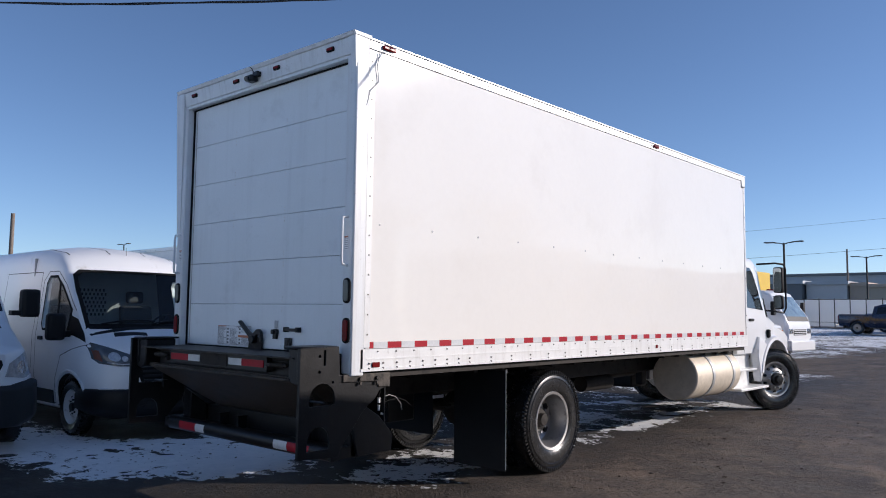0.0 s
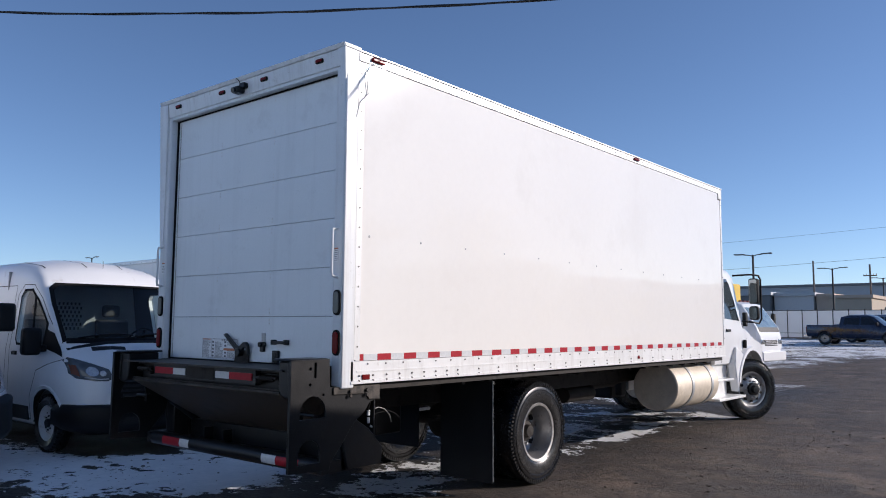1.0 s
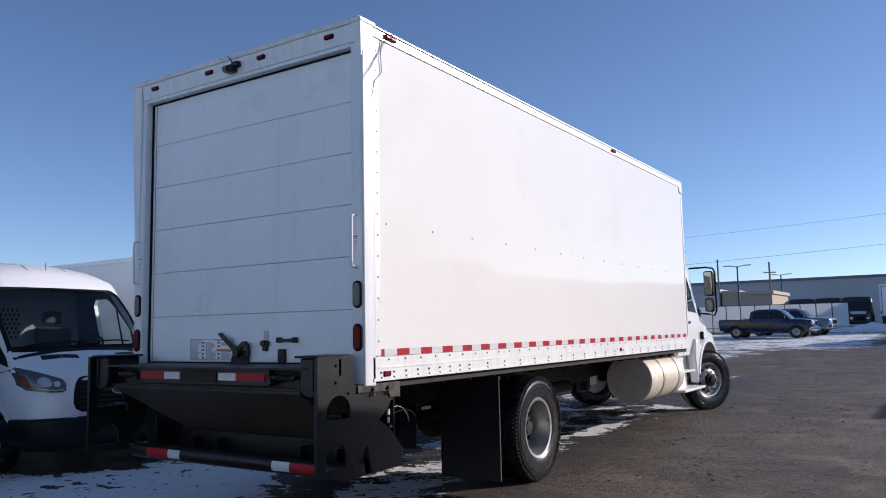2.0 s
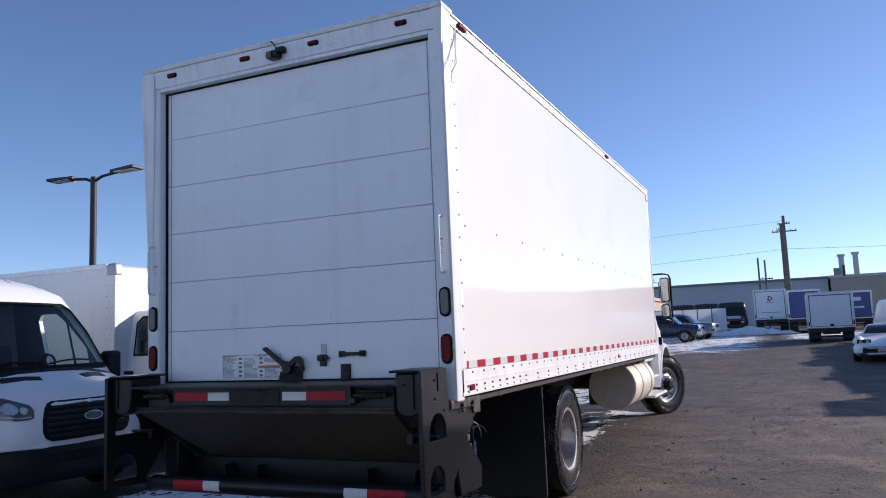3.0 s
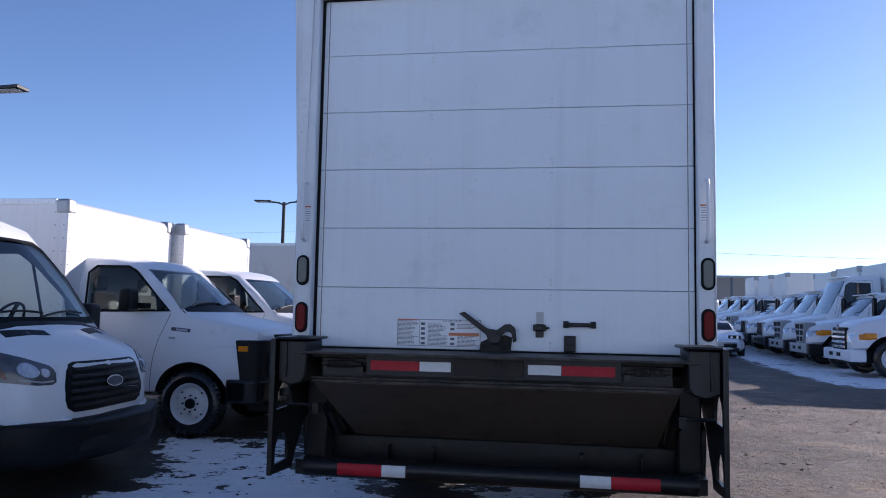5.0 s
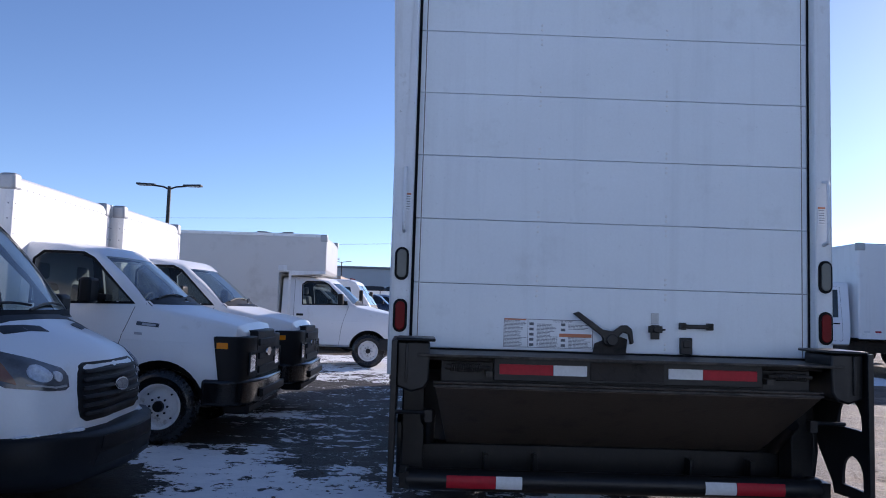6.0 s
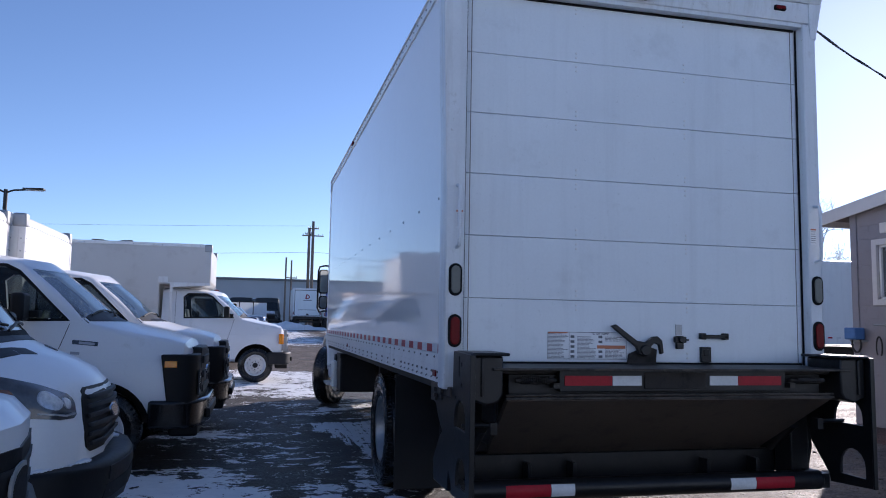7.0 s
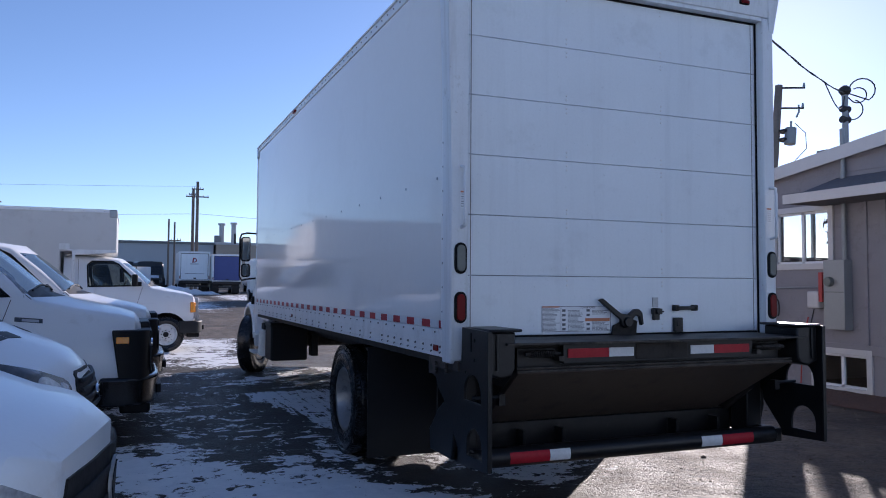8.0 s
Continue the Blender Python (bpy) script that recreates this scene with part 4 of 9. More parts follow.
    for x in (-1.058, -0.330, 0.293, 1.017):
        mk = part("marker_lamp", plate([rrect(x - 0.046, x + 0.046, 3.666, 3.702, 0.012)], "y", -0.030, -0.008), M_RUBBER, T, "small dark red marker lamp in a rubber rim", bevel=0.004)
        part("lens", plate([rrect(x - 0.037, x + 0.037, 3.673, 3.697, 0.010)], "y", -0.038, -0.029), M_LENS, mk, bevel=0.004)
    # rear-view camera on the header
    cam_part = part("rear_camera", box(-0.085, 0.015, -0.095, -0.012, 3.612, 3.672), M_BLACK, T, "small black rear-view camera with a wire", bevel=0.018, seg=3)
    part("camera_lens", cyl((-0.04, -0.112, 3.630), (-0.04, -0.09, 3.636), 0.024), M_DGLASS, cam_part)
    part("bracket", box(-0.02, 0.055, -0.06, -0.012, 3.655, 3.700), M_BLACK, cam_part, bevel=0.006)
    part("wire", tube([(-0.01, -0.05, 3.69), (-0.03, -0.055, 3.73), (-0.06, -0.06, 3.755)], 0.004, 6), M_RUBBER, cam_part)
    # ---- lift gate
    G = part("lift_gate", box(-1.16, 1.16, -0.30, 0.05, 1.196, 1.222), M_DIRTY, T, "black steel lift gate with its platform folded away", bevel=0.004)
    for s in (1, -1):
        out = [(-0.445, 1.305), (-0.085, 1.315), (-0.075, 1.10), (0.42, 1.10), (0.42, 0.99), (0.34, 0.965), (0.29, 0.90), (0.20, 0.84), (0.155, 0.80), (0.08, 0.705), (-0.055, 0.55), (-0.07, 0.495), (-0.44, 0.515)]
        holes = [arch(-0.36, -0.115, 0.885, 1.045), arch(-0.37, -0.16, 0.565, 0.735), disc(-0.27, 1.245, 0.012, 8), disc(-0.27, 1.13, 0.012, 8), rrect(-0.232, -0.212, 1.175, 1.29, 0.008, 2), disc(-0.14, 1.05, 0.010, 8)]
        bm = plate([out] + holes, "x", s * 1.268, s * 1.288)
        BX(bm, s * 1.258, s * 1.288, -0.449, -0.437, 0.515, 1.305)
        part("side_plate", bm, M_BLACK, G, "black side plate with two arched holes", bevel=0.003)
        bm = bmesh.new()
        PLATE(bm, [[(-0.05, 1.045), (0.30, 1.035), (0.32, 0.99), (0.44, 0.985), (0.44, 1.10), (-0.05, 1.10)]], "x", s * 1.268, s * 1.300)
        for y in (0.115, 0.29):
            CY(bm, (s * 1.30, y, 1.062), (s * 1.318, y, 1.062), 0.016, seg=6)
            CY(bm, (s * 1.30, y, 1.028), (s * 1.316, y, 1.028), 0.014, seg=6)
        part("mounting_plate", bm, M_WORN, G, "worn steel mounting plate with bolts", bevel=0.003)
        bm = bmesh.new()
        PLATE(bm, [[(s * 1.085, 1.30), (s * 1.262, 1.30), (s * 1.262, 1.06), (s * 1.18, 1.03), (s * 1.11, 1.05), (s * 1.085, 1.09)]], "y", -0.40, -0.10)
        ch = part("column_head", bm, M_BLACK, G, "black column housing with a worn bright edge", bevel=0.012)
        part("column_cap", box(s * 1.055, s * 1.268, -0.43, -0.08, 1.301, 1.318), M_BLACK, ch, bevel=0.01)
        part("guide_rib", box(s * 1.20, s * 1.215, -0.412, -0.401, 1.08, 1.29), M_BLACK, ch, bevel=0.004)
        bm = bmesh.new()
        BX(bm, s * 1.10, s * 1.235, 0.09, 0.26, 0.46, 1.05)
        part("column", bm, M_BLACK, G, bevel=0.01)
        bm = bmesh.new()
        PLATE(bm, [[(0.10, 0.80), (0.19, 0.86), (0.36, 0.76), (0.52, 0.60), (0.50, 0.47), (0.14, 0.47), (0.085, 0.70)]], "x", s * 1.232, s * 1.262)
        part("lift_arm", bm, M_BLACK, G, bevel=0.006)
        bm = bmesh.new()
        CY(bm, (s * 1.08, 0.05, 0.86), (s * 1.08, 0.30, 0.68), 0.045, seg=14)
        CY(bm, (s * 1.08, 0.20, 0.75), (s * 1.08, 0.48, 0.56), 0.028, seg=12)
        part("cylinder", bm, M_BLACK, G)
        bm = bmesh.new()
        CY(bm, (s * 0.76, -0.352, 1.165), (s * 1.0, -0.352, 1.165), 0.012, seg=8)
        pts = []
        for k in range(14 * 8 + 1):
            a = 2 * math.pi * k / 8
            pts.append((s * (0.80 + 0.17 * k / 112), -0.352 + 0.020 * math.cos(a), 1.165 + 0.020 * math.sin(a)))
        TUBE(bm, pts, 0.0045, 4)
        BX(bm, s * 0.745, s * 0.78, -0.375, -0.31, 1.12, 1.15)
        part("spring", bm, M_WORN, G, "coil spring on a rod")
        bm = bmesh.new()
        CY(bm, (s * 1.06, -0.20, 0.90), (s * 1.266, -0.20, 0.90), 0.012, seg=8)
        BX(bm, s * 1.06, s * 1.10, -0.22, -0.17, 0.85, 0.915)
        part("hinge_pin", bm, M_BLACK, G)
    bm = bmesh.new()
    BX(bm, -0.735, 0.735, -0.345, -0.292, 1.10, 1.222)
    bb = part("bumper_bar", bm, M_BLACK, G, bevel=0.004)
    part("bar_plate", box(-0.21, 0.19, -0.352, -0.346, 1.115, 1.21), M_DIRTY, bb, bevel=0.003)
    part("back_plate", box(-1.02, 1.02, -0.29, -0.25, 1.06, 1.195), M_BLACK, bb, bevel=0.004)
    bm = bmesh.new()
    BX(bm, -1.15, 1.15, -0.42, 0.07, 1.222, 1.236)
    part("dock_plate", bm, M_WORN, G, "worn dock plate below the door", bevel=0.003)
    for x0, x1, mt in ((-0.705, -0.415, M_RED), (-0.412, -0.23, M_WHT), (0.215, 0.402, M_WHT), (0.405, 0.70, M_RED)):
        part("reflective_strip", box(x0, x1, -0.353, -0.3455, 1.135, 1.190), mt, G)
    bm = bmesh.new()
    vs = []
    for x, y, z in ((-1.05, -0.362, 1.052), (1.05, -0.362, 1.052), (1.0, 0.31, 0.652), (-0.96, 0.31, 0.652)):
        vs.append(bm.verts.new((x, y, z)))
    f = bm.faces.new(vs)
    ex = bmesh.ops.extrude_face_region(bm, geom=[f])
    bmesh.ops.translate(bm, verts=[q for q in ex["geom"] if isinstance(q, bmesh.types.BMVert)], vec=(0, 0.02, 0.035))
    part("platform", bm, M_PLAT, G, "brown dirt-filmed folded platform", bevel=0.004)
    bm = bmesh.new()
    BX(bm, -1.06, 1.06, -0.372, -0.33, 1.058, 1.073)
    pe = part("platform_edge", bm, M_WORN, G, "worn metal platform edge", bevel=0.003)
    part("edge_strip", box(-1.06, 1.06, -0.368, -0.345, 1.080, 1.088), M_WORN, pe)
    bm = bmesh.new()
    BX(bm, -1.12, 1.12, 0.288, 0.42, 0.47, 0.654)
    cb = part("cross_beam", bm, M_BLACK, G, bevel=0.01)
    part("beam_flange", box(-1.0, 1.0, 0.17, 0.27, 0.47, 0.495), M_BLACK, cb, bevel=0.004)
    for x in (-0.72, -0.42, 0.53, 0.90):
        part("beam_lug", plate([[(0.17, 0.61), (0.27, 0.61), (0.27, 0.47), (0.20, 0.47), (0.17, 0.54)]], "x", x - 0.012, x + 0.012), M_BLACK, cb, bevel=0.003)
    for s in (1, -1):
        # dark plate added to block the bright gap seen beside the platform
        part("gap_cover", plate([[(s * 1.03, 0.47), (s * 1.235, 0.47), (s * 1.235, 1.02), (s * 1.0, 1.02), (s * 0.985, 0.74)]], "y", 0.44, 0.455), M_BLACK, G, bevel=0.003)
    low = part("under_run_tube", cyl((-1.20, -0.042, 0.503), (1.20, -0.042, 0.503), 0.062, seg=28), M_BLACK, G, "black under-run tube with striped tape", bevel=0.008)
    for x0, x1, mt in ((-0.965, -0.686, M_RED), (-0.684, -0.535, M_WHT), (0.513, 0.692, M_WHT), (0.694, 0.972, M_RED)):
        bm = bmesh.new()
        n = 10
        rows = []
        for k in range(n + 1):
            a = radians(-34 + 68 * k / n)
            rows.append([bm.verts.new((x, -0.042 - math.cos(a) * 0.0635, 0.503 + math.sin(a) * 0.0635)) for x in (x0, x1)])
        for a, b in zip(rows, rows[1:]):
            bm.faces.new((a[0], a[1], b[1], b[0]))
        part("reflective_strip", bm, mt, low)
    for s in (1, -1):
        bm = bmesh.new()
        BX(bm, s * 1.18, s * 1.235, -0.10, 0.24, 0.46, 0.55)
        part("bracket", bm, M_BLACK, low)
    # loose hoses and a hook at the gate
    part("hose", tube([(1.20, 0.42, 0.86), (1.20, 0.45, 0.89), (1.20, 0.53, 0.905), (1.20, 0.60, 0.885), (1.20, 0.66, 0.83), (1.20, 0.68, 0.775)], 0.0045), M_RIVET, G)
    part("hose", tube([(1.20, 0.42, 0.83), (1.20, 0.52, 0.86), (1.20, 0.64, 0.87), (1.20, 0.72, 0.845), (1.20, 0.78, 0.80)], 0.0045), M_RUBBER, G)
    part("hose", tube([(1.22, 0.38, 0.99), (1.22, 0.41, 0.95), (1.22, 0.39, 0.90), (1.22, 0.42, 0.86)], 0.006), M_RUBBER, G)
    bm = bmesh.new()
    BX(bm, 1.205, 1.225, 0.39, 0.41, 0.85, 0.895)
    CY(bm, (1.215, 0.40, 0.79), (1.215, 0.40, 0.835), 0.011, seg=8)
    CY(bm, (1.205, 0.43, 0.765), (1.225, 0.455, 0.755), 0.010, seg=8)
    part("valve", bm, M_ALUW, G, "small bright valve", bevel=0.003)
    # pale strip put in for sunlight on a bit of the frame
    part("sunlit_strip", box(0.585, 0.60, 1.72, 1.87, 0.735, 0.765), M_ALUW, G, bevel=0.003)
    # ---- chassis
    C = part("chassis", box(-0.45, -0.37, 0.2, 10.6, 0.78, 1.02), M_DIRTY, T, "dark road-dirty chassis frame")
    part("frame_rail", box(0.37, 0.45, 0.2, 10.6, 0.78, 1.02), M_DIRTY, C, bevel=0.006)
    for k in range(18):
        y = 0.4 + k * 0.43
        part("cross_member", box(-1.14, 1.14, y, y + 0.05, 1.02, 1.062), M_DIRTY, C)
    for y in (1.2, 3.6, 5.4, 7.2):
        part("frame_brace", box(-0.37, 0.37, y, y + 0.08, 0.84, 0.98), M_DIRTY, C)
    bm = bmesh.new()
    CY(bm, (-0.95, 2.86, 0.51), (0.95, 2.86, 0.51), 0.075, seg=14)
    LATHE(bm, [(-0.16, 0.08), (-0.12, 0.19), (0, 0.22), (0.12, 0.19), (0.16, 0.08)], 20, "y", (0.0, 2.86, 0.51))
    part("rear_axle", bm, M_DIRTY, C)
    bm = bmesh.new()
    CY(bm, (0, 2.9, 0.56), (0, 8.4, 0.80), 0.05, seg=12)
    part("drive_shaft", bm, M_DIRTY, C)
    for s in (1, -1):
        for k in range(5):
            part("spring_leaf", box(s * 0.42, s * 0.50, 2.0 + k * 0.1, 3.4 - k * 0.1, 0.60 + k * 0.025, 0.62 + k * 0.025), M_DIRTY, C)
    bm = bmesh.new()
    CY(bm, (-0.5, 4.3, 0.62), (0.5, 4.3, 0.62), 0.15, seg=20)
    part("air_tank", bm, M_DIRTY, C)
    # added box, hides the far wheel that lies in deep shade
    blocker = part("view_block", box(-0.60, 0.40, 1.30, 1.66, 0.52, 0.98), M_BLACK, C, "black box added under the tail to hide the far wheel", bevel=0.015)
    part("view_block_lid", box(-0.58, 0.38, 1.285, 1.30, 0.66, 0.96), M_BLACK, blocker, bevel=0.004)
    part("exhaust_pipe", cyl((0.15, 5.2, 0.72), (0.15, 6.6, 0.74), 0.06, seg=12), M_DIRTY, C)
    bm = bmesh.new()
    CY(bm, (0.30, 4.9, 0.66), (0.30, 5.6, 0.66), 0.10, seg=16)
    part("exhaust", bm, M_DIRTY, C)
    for s in (1, -1):
        bm = box(s * (0.60 if s > 0 else 0.34), s * 1.245, 2.03, 2.042, 0.085, 1.03)
        part("mudflap", bm, M_FLAP, C, "black rubber mudflap with a white trim edge")
        if s > 0:
            part("flap_edge", tube([(1.25, 2.03, 1.04), (1.25, 2.03, 0.85), (1.252, 2.03, 0.10)], 0.004, 6), M_GREY, C)
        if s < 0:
            # sheet added and sized to cover the shaded far wheel from the camera
            part("wheel_screen", box(-0.338, 0.30, 2.03, 2.042, 0.32, 1.03), M_FLAP, C, "black sheet added to screen the far wheel from view")
        bm = bmesh.new()
        CY(bm, (s * 0.45, 2.05, 1.02), (s * 1.25, 2.05, 1.02), 0.015, seg=8)
        part("flap_hanger", bm, M_BLACK, C)
        truck_wheel(T, Matrix.Translation((s * 1.125, 2.84, 0.480)) @ Matrix.Rotation(0 if s > 0 else math.pi, 4, "Z"), "dish")
        # inner rims take the dark steel colour in place of shade under the box
        truck_wheel(T, Matrix.Translation((s * 0.80, 2.84, 0.480)) @ Matrix.Rotation(math.pi if s > 0 else 0, 4, "Z"), "dish", rim=M_DIRTY)
        truck_wheel(T, Matrix.Translation((s * 1.06, 9.78, 0.515)) @ Matrix.Rotation(radians(-30), 4, "Z") @ Matrix.Rotation(0 if s > 0 else math.pi, 4, "Z"), "front")
    bm = bmesh.new()
    CY(bm, (-0.9, 9.78, 0.50), (0.9, 9.78, 0.50), 0.06, seg=12)
    part("front_axle", bm, M_DIRTY, C)
    part("engine", box(-0.42, 0.42, 8.6, 10.9, 0.55, 1.1), M_DIRTY, C, bevel=0.05)
    # fuel tank
    tk = part("fuel_tank", cyl((0.92, 6.36, 0.725), (0.92, 7.93, 0.725), 0.335, seg=40), M_TANK, T, "stained aluminium fuel tank with two straps", bevel=0.02)
    for y in (6.92, 7.66):
        bm = bmesh.new()
        LATHE(bm, [(-0.035, 0.332), (-0.035, 0.344), (0.035, 0.344), (0.035, 0.332)], 40, "y", (0.92, y, 0.725), closed=True)
        LATHE(bm, [(-0.045, 0.334), (-0.045, 0.339), (0.045, 0.339), (0.045, 0.334)], 40, "y", (0.92, y, 0.725), closed=True)
        part("tank_strap", bm, M_GREY, tk)
        part("tank_bracket", box(0.45, 0.62, y - 0.04, y + 0.04, 0.42, 1.0), M_BLACK, tk)
    part("filler_cap", cyl((1.05, 7.42, 1.02), (1.08, 7.42, 1.075), 0.055), M_BLACK, tk)
    # steps, battery box
    for s in (1, -1):
        ya = 8.02 if s > 0 else 8.62
        st = part("cab_steps", box(s * 0.62, s * 1.0, ya + 0.03, 8.95, 0.45, 0.95), M_ALU, T, "bare aluminium cab steps", bevel=0.006)
        part("step", box(s * 0.8, s * 1.20, ya, 8.75 if s > 0 else 9.1, 0.72, 0.75), M_ALU, st, bevel=0.006)
        part("step", box(s * 0.8, s * 1.24, ya - 0.04, 9.16, 0.42, 0.46), M_ALU, st, bevel=0.006)
    bb = part("battery_box", box(-1.10, -0.52, 7.80, 8.34, 0.37, 0.96), M_FLAP, T, "black battery box under the cargo floor", bevel=0.03)
    part("lid", box(-1.11, -0.51, 7.79, 8.35, 0.90, 0.965), M_FLAP, bb, bevel=0.012)
    part("bracket", box(-0.46, -0.34, 7.82, 8.0, 0.43, 0.80), M_FLAP, bb, bevel=0.02)
    for y in (8.42, 8.58):
        part("air_canister", cyl((-1.10, y, 0.40), (-1.10, y, 0.82), 0.07, seg=16), M_ALU, T, "upright aluminium air canister", bevel=0.015)
    part("valve_bracket", box(-1.12, -0.9, 8.38, 8.62, 0.83, 0.93), M_DIRTY, T, bevel=0.01)
    # ---- cab
    st = [(7.98 + 0.30, sect(0.92, 2.52, 1.06, 1.10, 1.02, 1.55, 0.12)), (8.45, sect(0.92, 2.58, 1.08, 1.12, 1.02, 1.55, 0.14)),
          (9.25, sect(0.92, 2.56, 1.08, 1.12, 1.00, 1.55, 0.14)), (9.45, sect(0.95, 2.48, 1.08, 1.12, 0.98, 1.55, 0.12)),
          (9.95, sect(0.98, 1.72, 1.06, 1.08, 0.92, 1.45, 0.10)), (10.02, sect(0.98, 1.66, 1.0, 1.02, 0.86, 1.42, 0.10)),
          (10.7, sect(0.9, 1.52, 0.98, 1.0, 0.78, 1.3, 0.12)), (11.05, sect(0.85, 1.40, 0.9, 0.94, 0.72, 1.2, 0.14)), (11.15, sect(0.85, 1.25, 0.8, 0.86, 0.66, 1.1, 0.14))]
    bm = bmesh.new()
    HULL(bm, st)
    for v in bm.verts:
        v.co.x, v.co.y = v.co.y, v.co.x
    cut = [cyl((sx * 0.55, 9.75, 0.515), (sx * 1.6, 9.75, 0.515), 0.68, seg=32) for sx in (1, -1)]
    bm = solve_bool(bm, cut)
    tree = BVHTree.FromBMesh(bm)
    cab = part("cab", bm, M_PAINT, T, "white cab behind a short sloping bonnet")
    for s in (1, -1):
        w, st0 = ("-x", 2.0) if s > 0 else ("+x", -2.0)
        part("side_window", patch(tree, [(8.60, 1.72), (9.36, 1.68), (9.32, 1.85), (9.12, 2.30), (9.02, 2.38), (8.62, 2.38)], w, st0, lift=0.006), M_DGLASS, cab)
        bm = bmesh.new()
        for pts in ([(8.52, 1.0), (8.53, 1.0), (8.53, 2.45), (8.52, 2.45)], [(9.70, 1.0), (9.71, 1.0), (9.71, 1.75), (9.70, 1.75)]):
            PATCH(bm, tree, pts, w, st0, lift=0.003, step=0.3)
        part("door_gap", bm, M_SEAM, cab)
        part("door_handle", box(s * 1.11, s * 1.145, 8.66, 8.84, 1.50, 1.54), M_PLASTIC, cab, bevel=0.006)
        # wheel arch lip and fender
        bm = bmesh.new()
        prof = []
        for k in range(13):
            a = radians(12 + 156 * k / 12)
            prof.append((9.75 + math.cos(a) * 0.70, 0.515 + math.sin(a) * 0.70))
        rows = []
        for k in range(13):
            a = radians(12 + 156 * k / 12)
            row = []
            for x, rr in ((0.95, 0.74), (1.13, 0.745), (1.185, 0.72), (1.19, 0.665), (1.17, 0.66)):
                row.append(bm.verts.new((s * x, 9.75 + math.cos(a) * rr, 0.515 + math.sin(a) * rr)))
            rows.append(row)
        for a, b in zip(rows, rows[1:]):
            for i in range(4):
                bm.faces.new((a[i], a[i + 1], b[i + 1], b[i]))
        part("wheel_arch", bm, M_PAINT, cab, "white flared wheel arch")
        # skirt between the steps and the arch
        part("fender_skirt", plate([[(8.92, 0.95), (9.06, 0.50), (9.12, 0.70), (9.22, 0.95), (9.35, 1.12), (9.0, 1.25)]], "x", s * 1.03, s * 1.17), M_PAINT, cab, bevel=0.02)
        # mirrors
        mr = part("mirror", plate([rrect(s * 1.25 - 0.08, s * 1.25 + 0.08, 1.98, 2.42, 0.04)], "y", 9.66, 9.78), M_PLASTIC, cab, "tall black wing mirror on a tube arm", bevel=0.02)
        part("mirror_glass", plate([rrect(s * 1.25 - 0.065, s * 1.25 + 0.065, 2.0, 2.40, 0.03)], "y", 9.652, 9.658), M_MIRROR, mr)
        bm = plate([rrect(s * 1.25 - 0.08, s * 1.25 + 0.08, 1.70, 1.94, 0.05)], "y", 9.66, 9.76)
        part("convex_mirror", bm, M_PLASTIC, mr, bevel=0.02)
        part("mirror_glass", plate([rrect(s * 1.25 - 0.06, s * 1.25 + 0.06, 1.72, 1.92, 0.04)], "y", 9.652, 9.658), M_MIRROR, mr)
        bm = tube([(s * 1.0, 9.38, 2.46), (s * 1.25, 9.55, 2.48), (s * 1.32, 9.74, 2.47), (s * 1.345, 9.77, 2.40), (s * 1.345, 9.77, 1.72), (s * 1.31, 9.75, 1.64), (s * 1.25, 9.62, 1.66), (s * 1.08, 9.55, 1.68)], 0.016)
        part("mirror_arm", bm, M_PLASTIC, mr)
        part("hood_latch", box(s * 1.12, s * 1.17, 9.44, 9.52, 1.22, 1.36), M_RUBBER, cab, bevel=0.015)
    part("windscreen", patch(tree, [(-0.86, 1.78), (0.86, 1.78), (0.86, 2.42), (-0.86, 2.42)], "-y", 13.0, lift=0.006), M_DGLASS, cab)
    part("grille", box(-0.5, 0.5, 11.10, 11.18, 0.85, 1.25), M_CHROME, cab, bevel=0.02)
    part("front_bumper", box(-0.95, 0.95, 10.95, 11.22, 0.45, 0.80), M_CHROME, cab, bevel=0.05)
    part("sleeper_gap", box(-1.0, 1.0, L, 8.30, 0.95, 2.40), M_BLACK, cab)
    return T


box_truck()

# ---- parked vans ----


